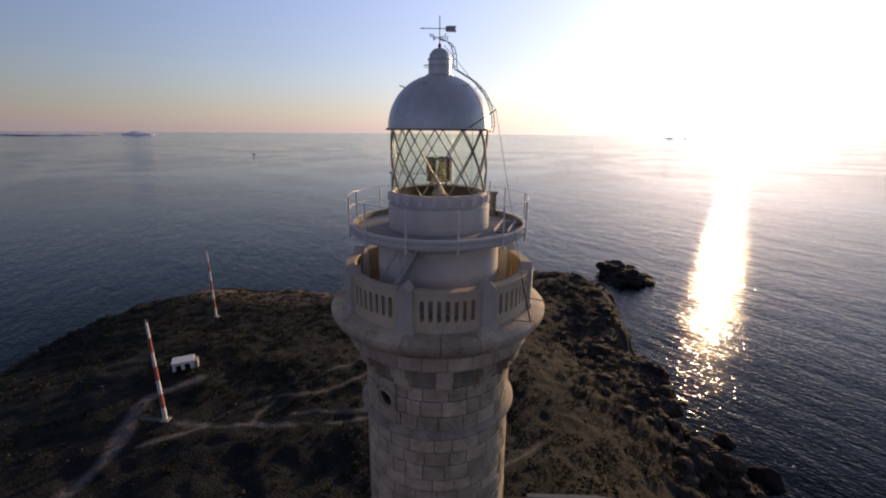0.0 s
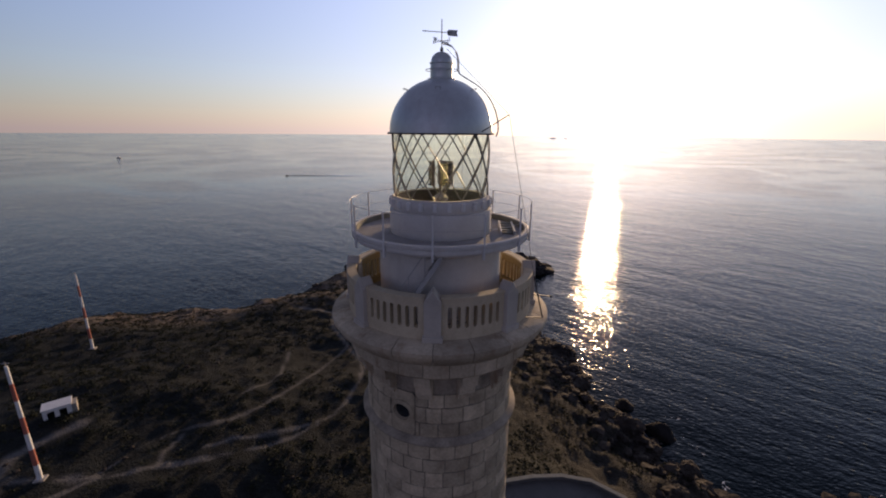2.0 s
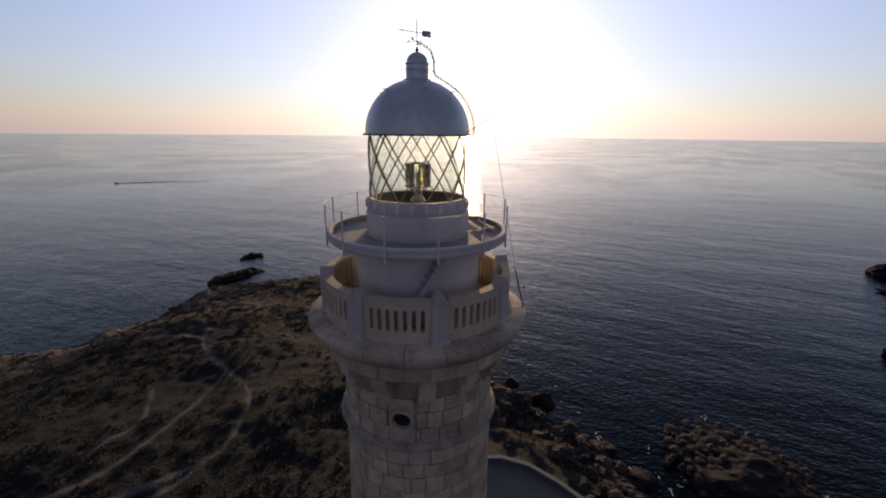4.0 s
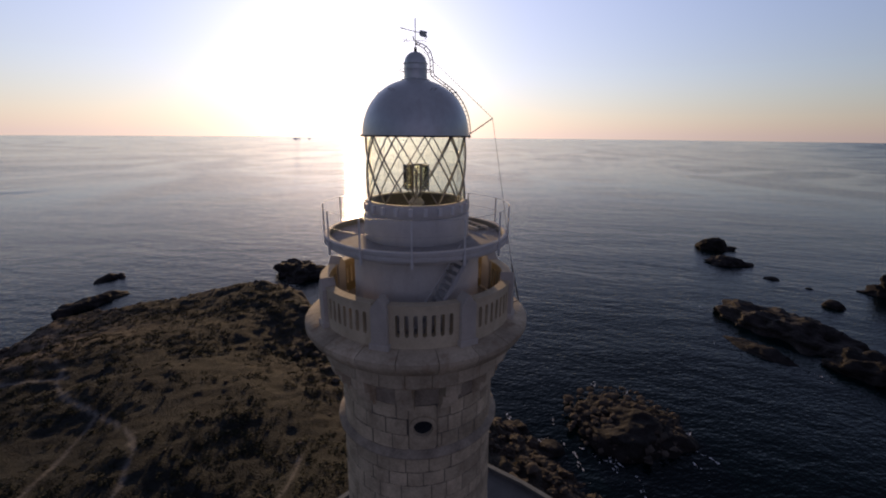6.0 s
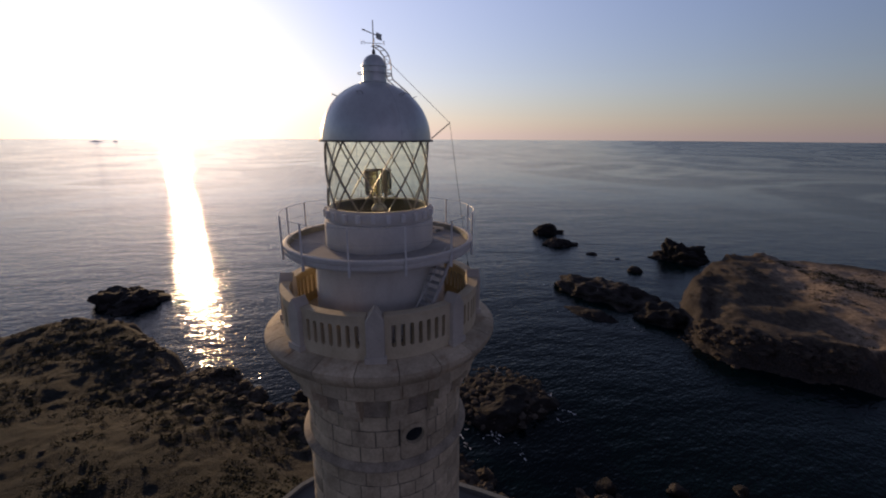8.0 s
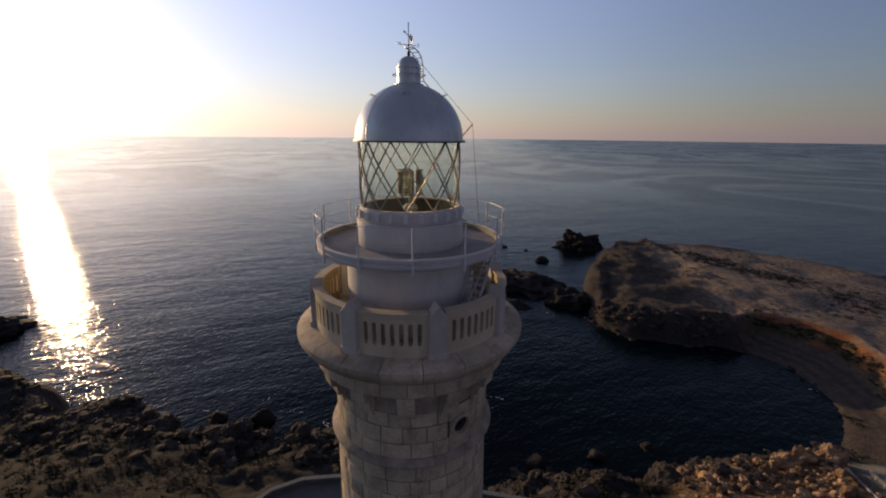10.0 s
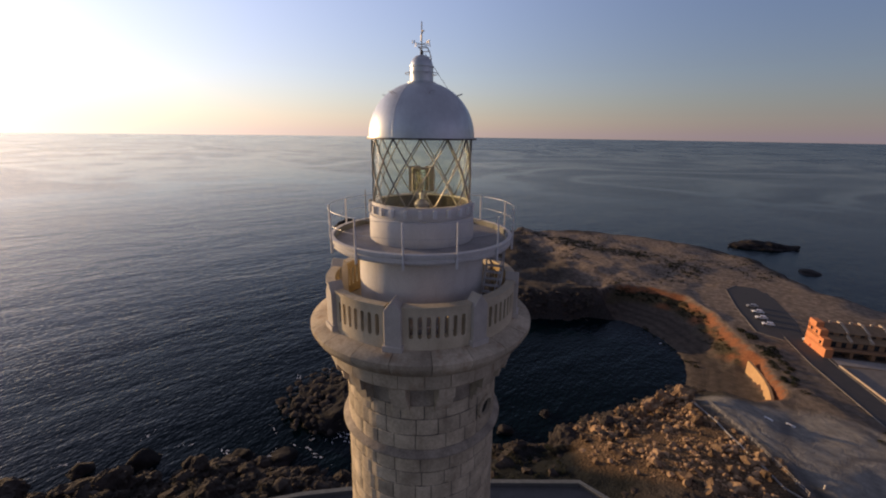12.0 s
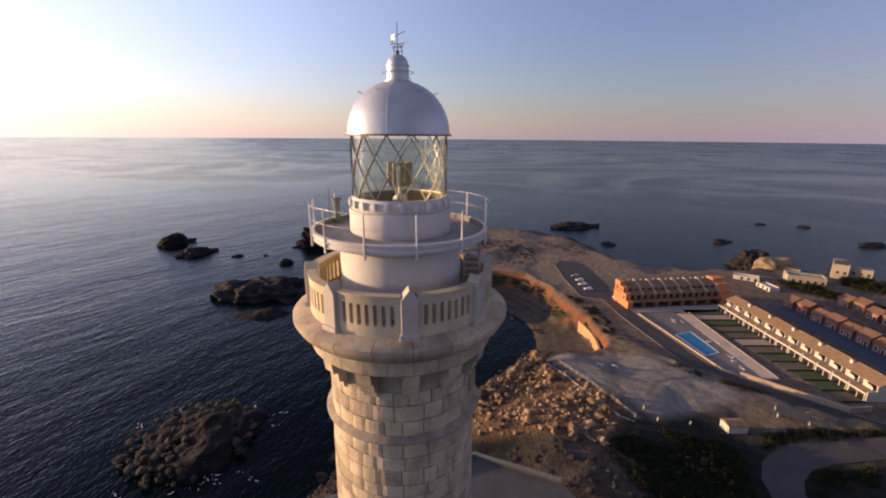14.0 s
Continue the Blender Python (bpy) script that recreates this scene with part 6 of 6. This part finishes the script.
# ---- pool court ----
pw = part("pool_wall", strip_wall(bmesh.new(), [(91, -145), (69.6, -137.8), (48.6, -130.8), (44.5, -132)], 0.22, 9.0, 10.2), SAND)
tagged(pw, "long pale wall between road and pool", "wall", kind="structure")
gw = part("garden_wall", strip_wall(bmesh.new(), [(44.2, -132.1), (34.8, -134.8), (20.1, -139.6), (17.5, -145.5)], 0.22, 9.0, 11.2), SAND)
tagged(gw, "tall pale wall between road and gardens", "wall", kind="structure")
deck = part("pavement", prism(bmesh.new(), [(90, -146), (69.4, -138.5), (48.4, -131.6), (37.6, -138.2), (76, -157.5), (86, -160)], 9.0, 9.74), PAVING)
tagged(deck, "grey paved pool surround", "pavement", kind="structure")
tagged(part("pavement", prism(bmesh.new(), [(40.2, -137.2), (37.6, -140.6), (80.9, -164.2), (83.4, -160.0)], 9.0, 9.77), TANPAVE), "tan paved walk beside the pool", "pavement", kind="structure")
pool = thing("swimming_pool", "blue swimming pool with a pale coping", "pool", at=(0, 0, 0))
PC = [(71.4, -140.8), (70.1, -148.4), (55.8, -141.4), (56.6, -135.2)]
part("pool_water", prism(bmesh.new(), PC, 9.5, 9.80), POOL, pool, "clear blue pool water")
part("pool_coping", strip_wall(bmesh.new(), PC, 0.35, 9.5, 9.84, True), WHITE, pool, "white pool coping")
part_wall = part("pool_fence_wall", strip_wall(bmesh.new(), [(81.5, -165.0), (37, -140.8)], 0.12, 9.0, 10.05), CONCRETE)
tagged(part_wall, "low wall between the pool and the gardens", "wall", kind="structure")
rg = random.Random(9)
for x, y in ((80, -152), (78.5, -150.5), (77, -153.5), (62, -146), (60, -148), (52, -141.5), (50, -139.5), (46, -137)):
    l = thing("sun_lounger", "pale sun lounger on the pool paving", "lounger", "pool loungers", at=(x, y, 9.74), turn=rg.uniform(-20, 60))
    bm = bmesh.new()
    box(bm, -0.9, 0.4, -0.32, 0.32, 0.28, 0.36, 0.02)
    part("bed", bm, WHITE, l)
    bm = bmesh.new()
    box(bm, 0.0, 0.7, -0.32, 0.32, 0, 0.06, 0.02, pose(0.4, 0, 0.30, 0, -35, 0))
    part("backrest", bm, WHITE, l)
    for lx in (-0.75, 0.3):
        bm = bmesh.new()
        box(bm, lx - 0.04, lx + 0.04, -0.28, 0.28, 0, 0.28)
        part("leg", bm, WHITE, l)

# ---- terraced houses ----


# white terrace behind the gardens; its front faces the pool
P0, P1 = Vector((77.5, -181.5)), Vector((19.2, -151.0))
N = 12
along = (P1 - P0) / N
turn = math.degrees(math.atan2(along.y, along.x))
unit_w = along.length


def slab(bm, quad, thick):
    """A sloping slab with its lower face on four corners."""
    lo, hi = [bm.verts.new(v) for v in quad], [bm.verts.new((v[0], v[1], v[2] + thick)) for v in quad]
    bm.faces.new(hi)
    bm.faces.new(lo[::-1])
    for i in range(4):
        bm.faces.new((lo[i], lo[(i + 1) % 4], hi[(i + 1) % 4], hi[i]))


def terrace_unit(at, turn, stack):
    t = thing("terraced_house", "white terraced house with a tan tiled roof and porch", "house", "white terrace", at=at, turn=turn)
    w = unit_w
    bm = bmesh.new()
    box(bm, -w / 2 + 0.01, w / 2 - 0.01, 2.2, 8.2, -0.6, 5.0)
    part("wall", bm, HOUSEWHITE, t)
    bm = bmesh.new()
    slab(bm, [(-w / 2, 1.3, 4.75), (w / 2, 1.3, 4.75), (w / 2, 5.2, 6.5), (-w / 2, 5.2, 6.5)], 0.16)
    slab(bm, [(-w / 2, 5.2, 6.5), (w / 2, 5.2, 6.5), (w / 2, 8.7, 4.9), (-w / 2, 8.7, 4.9)], 0.16)
    roof = part("roof", clean(bm), TILE, t, "tan tiled roof")
    part("skylight", box(bmesh.new(), -0.55, 0.55, -0.4, 0.4, 0.0, 0.1, 0.02, pose(0.6, 7.1, 5.80, -24.6, 0, 0)), WINDOW, roof, "dark skylight")
    part("ridge", box(bmesh.new(), -w / 2, w / 2, 5.05, 5.35, 6.6, 6.78, 0.04), TILE, roof)
    bm = bmesh.new()
    slab(bm, [(-w / 2, -1.5, 2.45), (w / 2 - 0.35, -1.5, 2.45), (w / 2 - 0.35, 0.9, 2.95), (-w / 2, 0.9, 2.95)], 0.14)
    part("porch_roof", clean(bm), TILE, t, "tan tiled porch roof")
    part("fascia", box(bmesh.new(), -w / 2, w / 2 - 0.35, -1.75, -1.5, 2.15, 2.68, 0.03), HOUSEWHITE, t, "white porch beam")
    part("balcony_floor", box(bmesh.new(), -w / 2 + 0.02, w / 2 - 0.02, 0.9, 2.2, 2.75, 2.98), CONCRETE, t)
    # rounded white balcony front under the eaves
    bm = bmesh.new()
    arc = [(-1.45, 2.98)] + [(1.45 * math.cos(radians(a)), 3.45 + 0.75 * math.sin(radians(a))) for a in range(180, -1, -20)] + [(1.45, 2.98)]
    rows = [[bm.verts.new((x, y, z)) for x, z in arc] for y in (0.95, 1.2)]
    for i in range(len(arc)):
        j = (i + 1) % len(arc)
        bm.faces.new((rows[0][i], rows[0][j], rows[1][j], rows[1][i]))
    bm.faces.new(rows[0])
    bm.faces.new(rows[1])
    part("balcony_front", clean(bm), HOUSEWHITE, t, "rounded white balcony front")
    for x in (-w / 2 + 0.15, 0.0, w / 2 - 0.6):
        part("porch_post", box(bmesh.new(), x - 0.1, x + 0.1, -1.7, -1.5, -0.3, 2.2), HOUSEWHITE, t)
    part("party_wall", box(bmesh.new(), w / 2 - 0.3, w / 2 - 0.05, -1.5, 2.2, -0.5, 3.2), HOUSEWHITE, t)
    part("eaves_wall", box(bmesh.new(), w / 2 - 0.3, w / 2 - 0.05, 1.0, 2.2, 3.2, 4.7), HOUSEWHITE, t)
    if stack:
        chimney = part("chimney", box(bmesh.new(), w / 2 - 0.9, w / 2 + 0.1, 3.6, 4.5, 5.6, 7.1, 0.03), HOUSEWHITE, t, "broad white chimney")
        part("cap", box(bmesh.new(), w / 2 - 1.0, w / 2 + 0.2, 3.5, 4.6, 7.1, 7.22, 0.02), TILE, chimney)
    opening(t, -0.8, 2.2, 0.1, 1.6, 2.1, framed=False)
    opening(t, 0.0, 2.2, 3.1, 2.6, 1.35, framed=False)
    return t


firsts = []
for i in range(N):
    c = P0 + along * (i + 0.5)
    if i < 2:
        firsts.append(terrace_unit((c.x, c.y, 9.6), turn, i == 1))
    else:
        copy_thing(firsts[i % 2], pose(c.x, c.y, 9.6, 0, 0, turn))
# gardens in front of the terrace
front = Vector((0.464, 0.886))
for i in range(N):
    c = P0 + along * (i + 0.5)
    depth = 17.2 - 0.8 * i
    a, b = c - along * 0.46, c + along * 0.46
    quad = [(a.x + front.x * 1.6, a.y + front.y * 1.6), (b.x + front.x * 1.6, b.y + front.y * 1.6), (b.x + front.x * depth, b.y + front.y * depth), (a.x + front.x * depth, a.y + front.y * depth)]
    g = tagged(part("garden_lawn", prism(bmesh.new(), quad, 9.2, 9.70), LAWN if i in (2, 7, 9, 10) else SAND if i in (1, 5) else DRYGARDEN), "small back garden with green lawn" if i in (2, 7, 9, 10) else "small back garden with paving" if i in (1, 5) else "small back garden of dry soil and weeds", "garden", kind="structure")
    w = c + along * 0.5
    bm = bmesh.new()
    strip_wall(bm, [(w.x + front.x * 1.5, w.y + front.y * 1.5), (w.x + front.x * depth, w.y + front.y * depth)], 0.16, 9.2, 9.98)
    tagged(part("hedge", bm, GREEN), "clipped dark hedge between gardens", "hedge", "garden hedges")
tagged(part("street", prism(bmesh.new(), [(70, -203), (66, -212), (20, -188), (-10, -170), (-8, -160), (24, -178)], 9.0, 9.75), STREET), "asphalt street behind the terrace", "street", kind="structure")

# ochre row behind the pool
Q0, Q1 = Vector((97.0, -148.0)), Vector((81.5, -188.5))
NR = 7
al = (Q1 - Q0) / NR
rw = al.length
rturn = math.degrees(math.atan2(al.y, al.x)) + 180


def row_unit(at, turn, wall):
    t = thing("row_house", "ochre row house with garage and stepped tiled roof", "house", "ochre row", at=at, turn=turn)
    w = rw
    s = -1
    bm = bmesh.new()
    box(bm, -w / 2 + 0.01, -w / 2 + 0.5, -10.5, 0, -0.6, 2.6)
    box(bm, w / 2 - 0.5, w / 2 - 0.01, -10.5, 0, -0.6, 2.6)
    box(bm, -w / 2 + 0.5, w / 2 - 0.5, -10.5, -3.0, -0.6, 2.6)
    box(bm, -w / 2 + 0.01, w / 2 - 0.01, -10.5, -2.2, 2.6, 5.4)
    box(bm, -w / 2 + 0.01, w / 2 - 0.01, -10.5, -4.6, 5.4, 7.4)
    part("wall", bm, wall, t)
    bm = bmesh.new()
    box(bm, -w / 2 + 0.01, w / 2 - 0.01, -3.0, 0.4, 2.45, 2.75)
    box(bm, -w / 2 + 0.01, w / 2 - 0.01, -0.1, 0.25, 2.75, 3.3)
    part("balcony", bm, ROWBROWN, t)
    for y0, y1, z0, z1 in ((-2.2 + 0.4, -5.0, 5.1, 6.3), (-4.6 + 0.4, -8.6, 7.3, 9.0)):
        bm = bmesh.new()
        quad = [(-w / 2 + 0.3, y0, z0), (w / 2 - 0.3, y0, z0), (w / 2 - 0.3, y1, z1), (-w / 2 + 0.3, y1, z1)]
        lo, hi = [bm.verts.new(v) for v in quad], [bm.verts.new((v[0], v[1], v[2] + 0.16)) for v in quad]
        bm.faces.new(hi)
        bm.faces.new(lo[::-1])
        for i in range(4):
            bm.faces.new((lo[i], lo[(i + 1) % 4], hi[(i + 1) % 4], hi[i]))
        part("roof", clean(bm), TILE, t, "tan tiled roof")
    bm = bmesh.new()
    box(bm, -w / 2 + 0.3, w / 2 - 0.3, -10.5, -8.4, 7.4, 9.1)
    part("attic", bm, wall, t)
    bm = bmesh.new()
    side = [(-1.6, 5.2), (-1.6, 5.9), (-4.2, 7.0), (-4.2, 7.9), (-8.6, 9.6), (-10.5, 9.6), (-10.5, 5.2)]
    a = [bm.verts.new((-w / 2 - 0.35, y, z)) for y, z in side]
    b = [bm.verts.new((-w / 2 + 0.35, y, z)) for y, z in side]
    bm.faces.new(a)
    bm.faces.new(b[::-1])
    for i in range(len(side)):
        bm.faces.new((a[i], b[i], b[(i + 1) % len(side)], a[(i + 1) % len(side)]))
    part("party_wall", clean(bm), SAND, t, "pale stepped party wall")
    bm = bmesh.new()
    box(bm, -0.4, 0.4, -9.5, -8.9, 9.0, 9.9, 0.04)
    part("chimney", bm, SAND, t)
    bm = bmesh.new()
    box(bm, -w / 2 + 0.9, w / 2 - 0.9, -2.98, -2.92, 0.0, 2.3)
    part("garage_door", bm, DARK, t, "dark garage door")
    for x in (-1.5, 1.5):
        bm = bmesh.new()
        box(bm, x - 0.7, x + 0.7, -2.2, -2.16, 3.0, 4.9)
        part("window", bm, WINDOW, t, "dark window")
        bm = bmesh.new()
        box(bm, x - 0.6, x + 0.6, -4.6, -4.56, 6.4, 7.2)
        part("window", bm, WINDOW, t, "dark window")
    return t


r0 = None
for i in range(NR):
    c = Q0 + al * (i + 0.5)
    m = pose(c.x, c.y, 9.6, 0, 0, rturn)
    if r0 is None:
        r0 = row_unit((c.x, c.y, 9.6), rturn, ROWBROWN)
    else:
        copy_thing(r0, m)
ends = []
for c, tn in ((Q0 - al * 0.18, rturn), (Q1 + al * 0.42, rturn)):
    t = thing("end_house", "orange rendered end house of the row with stepped gable", "house", "orange end houses", at=(c.x, c.y, 9.6), turn=tn)
    hw = 1.2 if not ends else 2.8
    for nm, y0, y1, h in (("wall", -10.8, 1.2, 3.2), ("upper_wall", -10.8, -1.0, 6.0), ("top_wall", -10.8, -3.6, 8.2), ("parapet", -10.8, -6.6, 9.9)):
        bm = bmesh.new()
        box(bm, -hw, hw, y0, y1, (-0.6 if nm == "wall" else h - 3.2), h, 0.05)
        part(nm, bm, ORANGE, t)
    for y0, z0 in ((-2.4, 3.6), (-5.4, 6.2), (-8.4, 6.2)):
        bm = bmesh.new()
        box(bm, hw, hw + 0.04, y0 - 0.5, y0 + 0.5, z0, z0 + 1.2)
        part("window", bm, WINDOW, t, "dark window")
    ends.append(t)
front_lot = part("pavement", prism(bmesh.new(), [(92, -146), (86.5, -160), (81.5, -165), (77, -178), (81, -187), (96.5, -148)], 9.0, 9.70), CONCRETE)
tagged(front_lot, "grey paved forecourt before the row", "pavement", kind="structure")

# red-roofed houses across the street
for i, (x, y) in enumerate([(64.2, -214), (57.7, -211), (50.8, -206), (45.2, -203.5), (39.5, -200), (33.6, -197), (28, -193.5), (22, -190.5), (53, -237), (47.5, -236), (41, -229), (35, -226), (28, -222)]):
    t = thing("small_house", "brown-red house with a clay tile roof", "house", "red-roofed houses", at=(x, y, 9.6), turn=turn)
    gable_house(t, 5.2, 6.4, 3.4 + 0.5 * (i % 2), 1.6, BRICKRED, REDTILE)
    opening(t, -1.2, -3.2, 0.8, 1.0, 1.3)
    opening(t, 1.2, -3.2, 0.0, 1.0, 2.1)
    opening(t, 1.3, 3.23, 0.8, 1.0, 1.3)
# white villas by the far shore
for i, (x, y, w, d, h, tn) in enumerate([(79, -260, 16, 8, 3.8, 35), (70, -302, 9, 7, 4.0, 20), (77, -296, 7, 7, 5.6, 20), (88, -268, 7, 6, 2.6, 20), (95, -236, 11, 5, 2.4, 28), (82, -230, 9, 5, 2.2, -28)]):
    t = thing("villa", "cream flat-roofed villa near the shore" if i < 4 else "low white flat-roofed house", "house", "shore villas", at=(x, y, 8.8), turn=tn)
    bm = bmesh.new()
    box(bm, -w / 2, w / 2, -d / 2, d / 2, -2.0, h, 0.04)
    part("wall", bm, CREAM if i < 4 else HOUSEWHITE, t)
    bm = bmesh.new()
    strip_wall(bm, [(-w / 2 + 0.15, -d / 2 + 0.15), (w / 2 - 0.15, -d / 2 + 0.15), (w / 2 - 0.15, d / 2 - 0.15), (-w / 2 + 0.15, d / 2 - 0.15)], 0.16, h, h + 0.6, True)
    part("roof_parapet", bm, CREAM if i < 4 else HOUSEWHITE, t)
    for kx in range(int(w // 3)):
        bm = bmesh.new()
        xx = -w / 2 + 1.5 + 3 * kx
        box(bm, xx - 0.6, xx + 0.6, d / 2, d / 2 + 0.03, 1.0, 2.4)
        part("window", bm, WINDOW, t, "dark window")
    if i == 2:
        bm = bmesh.new()
        prism(bm, [(-3.5, -3.5), (3.5, -3.5), (3.5, 3.5)], h, h + 2.4)
        part("slanted_roof", bm, CREAM, t)

pts = sample(260, (30, -290), (100, -205), lambda x, y, r: inside(x, y, [(84, -246), (70, -252), (56, -246), (60, -238), (80, -240)]) | inside(x, y, [(66, -268), (72, -284), (60, -296), (48, -270)]) | inside(x, y, [(48, -246), (30, -236), (24, -226), (30, -224)]), 27)
scatter("garden_trees", "dark trees and tall shrubs among the houses", "trees", GREEN, pts, 0.9 + 1.2 * np.random.RandomState(28).rand(len(pts)), dense, (0.8, 1.3), 0.4)

# ---- foam at the rocks ----
FOAM = material("sea_foam", (0.60, 0.62, 0.63), (0.80, 0.81, 0.82), 1.5, 0.8, 0.2)
rf = np.random.RandomState(21)
vs, fs = [], []
spots = [(118, 34, 4), (121, 24, 3), (112, 4, 2), (100, -1, 3), (84, 8, 4), (80, 22, 4), (84, 46, 3), (88, 58, 4), (92, 70, 3), (84, 84, 3), (82, 34, 3), (86, 15, 4), (87, 17, 2), (88, 15, 2), (-62, 185, 5), (-84, 190, 4), (-20, 213, 3), (220, 19, 3), (184, 10, 3), (178, -24, 3), (98, -94, 3), (110, -107, 3), (128, -109, 3), (92, 36, 3), (88, 24, 5), (86, 19, 5), (84, 27, 4), (106, 0, 4)]
for x, y, r in spots:
    head = rf.uniform(0, 6.28)
    for _ in range(8):
        run = rf.normal() * r * 0.5
        cx, cy = x + run * math.cos(head) + rf.normal() * 0.3, y + run * math.sin(head) + rf.normal() * 0.3
        a, n, s = head + rf.normal() * 0.5, 9, 0.05 + 0.32 * rf.rand() ** 2
        b0 = len(vs)
        for k in range(n):
            t = 2 * math.pi * k / n
            px, py = s * 1.9 * math.cos(t) * rf.uniform(0.5, 1.2), s * 0.6 * math.sin(t) * rf.uniform(0.5, 1.2)
            vs.append((cx + px * math.cos(a) - py * math.sin(a), cy + px * math.sin(a) + py * math.cos(a), 0.05))
        fs.append(list(range(b0, b0 + n)))
me = bpy.data.meshes.new("foam")
me.from_pydata(vs, [], fs)
me.materials.append(FOAM)
tagged(new("foam", me), "white foam flecks round the rocks", "foam", kind="stuff")

# ---- boats and far islands ----
for x, y, sc, label in ((-590, 1440, 2.2, "small white boat far out on the sea"), (-78, 831, 1.0, "small dark motor boat trailing a thin wake")):
    t = thing("boat", label, "boat", at=(x, y, 0.0), turn=160)
    bm = bmesh.new()
    hull = [(-3.2, 1.1), (1.5, 1.2), (3.8, 0.0), (1.5, -1.2), (-3.2, -1.1)]
    lo = [bm.verts.new((px * 0.85 * sc, py * 0.7 * sc, -0.3 * sc)) for px, py in hull]
    hi = [bm.verts.new((px * sc, py * sc, 0.8 * sc)) for px, py in hull]
    bm.faces.new(hi)
    bm.faces.new(lo[::-1])
    for i in range(5):
        bm.faces.new((lo[i], lo[(i + 1) % 5], hi[(i + 1) % 5], hi[i]))
    part("hull", clean(bm), WHITE if sc > 1 else DARK, t)
    bm = bmesh.new()
    box(bm, -1.2 * sc, 0.8 * sc, -0.7 * sc, 0.7 * sc, 0.8 * sc, 1.9 * sc, 0.1)
    part("cabin", bm, WHITE if sc > 1 else DARK, t)
bm = bmesh.new()
for a, w in (((82.0, 806.0), 1.6), ((60.0, 790.0), 1.1)):
    tip = Vector((-75.0, 830.6, 0.0))
    end = Vector((*a, 0.0))
    side = (end - tip).normalized().cross(Vector((0, 0, 1)))
    prev = None
    for k in range(13):
        u = k / 12
        p, wide = tip.lerp(end, u), w * (0.5 + u)
        ring = [bm.verts.new(p + side * wide + Vector((0, 0, -0.1))), bm.verts.new(p + Vector((0, 0, 0.55 * (1 - u) + 0.05))), bm.verts.new(p - side * wide + Vector((0, 0, -0.1)))]
        if prev:
            bm.faces.new((prev[0], ring[0], ring[1], prev[1]))
            bm.faces.new((prev[1], ring[1], ring[2], prev[2]))
        prev = ring
bmesh.ops.recalc_face_normals(bm, faces=bm.faces)
tagged(part("wake", bm, SEA, smooth=60), "thin dark wake behind the motor boat", "wake", kind="structure")
# distance haze is painted into the pale colour of the island rock
FAR = material("haze_tinted_far_rock", (0.80, 0.79, 0.84), (0.86, 0.85, 0.89), 0.02, 0.95, 0.0, 6)
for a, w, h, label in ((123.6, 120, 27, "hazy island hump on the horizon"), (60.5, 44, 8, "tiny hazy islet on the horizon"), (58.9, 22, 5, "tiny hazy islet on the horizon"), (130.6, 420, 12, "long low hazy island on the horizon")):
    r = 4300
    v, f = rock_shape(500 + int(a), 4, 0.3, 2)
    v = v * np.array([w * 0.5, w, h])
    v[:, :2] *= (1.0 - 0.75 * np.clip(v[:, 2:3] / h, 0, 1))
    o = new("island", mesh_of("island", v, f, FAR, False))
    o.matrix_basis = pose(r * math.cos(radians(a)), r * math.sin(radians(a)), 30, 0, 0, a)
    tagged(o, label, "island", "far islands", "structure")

# ---- ashlar blocks of the shaft ----
courses = []
rc = random.Random(7)
z = 71.70
for h in (0.58, 0.62, 0.54):
    courses.append((z, h))
    z += h
z = 71.36
for _ in range(10):
    h = rc.choice((0.50, 0.56, 0.60, 0.64, 0.68))
    z -= h
    courses.append((z, h))
block_meshes = {}
rng = random.Random(4)


def place_block(z, h, w, mid):
    key = (round(w, 1), round(h, 3))
    if key not in block_meshes:
        block_meshes[key] = block_mesh(*key)
    o = new("ashlar_block", block_meshes[key])
    o.parent = shaft
    k = (shaft_radius(z) + 0.06 + rng.uniform(-0.008, 0.012)) / 2.90
    o.matrix_basis = pose(0, 0, z, 0, 0, mid) @ Matrix.Diagonal((k, k, 1, 1))


for z, h in courses:
    a = rng.uniform(0, 18)
    start = a
    while a < start + 359.9:
        w = rng.choice((11, 13, 15, 16, 18, 21))
        left = start + 360 - a
        if left - w < 10:
            w = left
        # stones stop at the window's panel
        if z + h > WIN_Z[0] + 0.01 and z < WIN_Z[1] - 0.01:
            off = (a + w / 2 - WAZ + 180) % 360 - 180
            lo, hi = off - w / 2, off + w / 2
            if hi > -WIN_HALF and lo < WIN_HALF:
                a += w
                for p, q in ((lo, -WIN_HALF), (WIN_HALF, hi)):
                    if q - p > 1.2:
                        place_block(z, h, round(q - p, 1), (WAZ + (p + q) / 2) % 360)
                continue
        mid = (a + w / 2) % 360
        a += w
        place_block(z, h, w, mid)
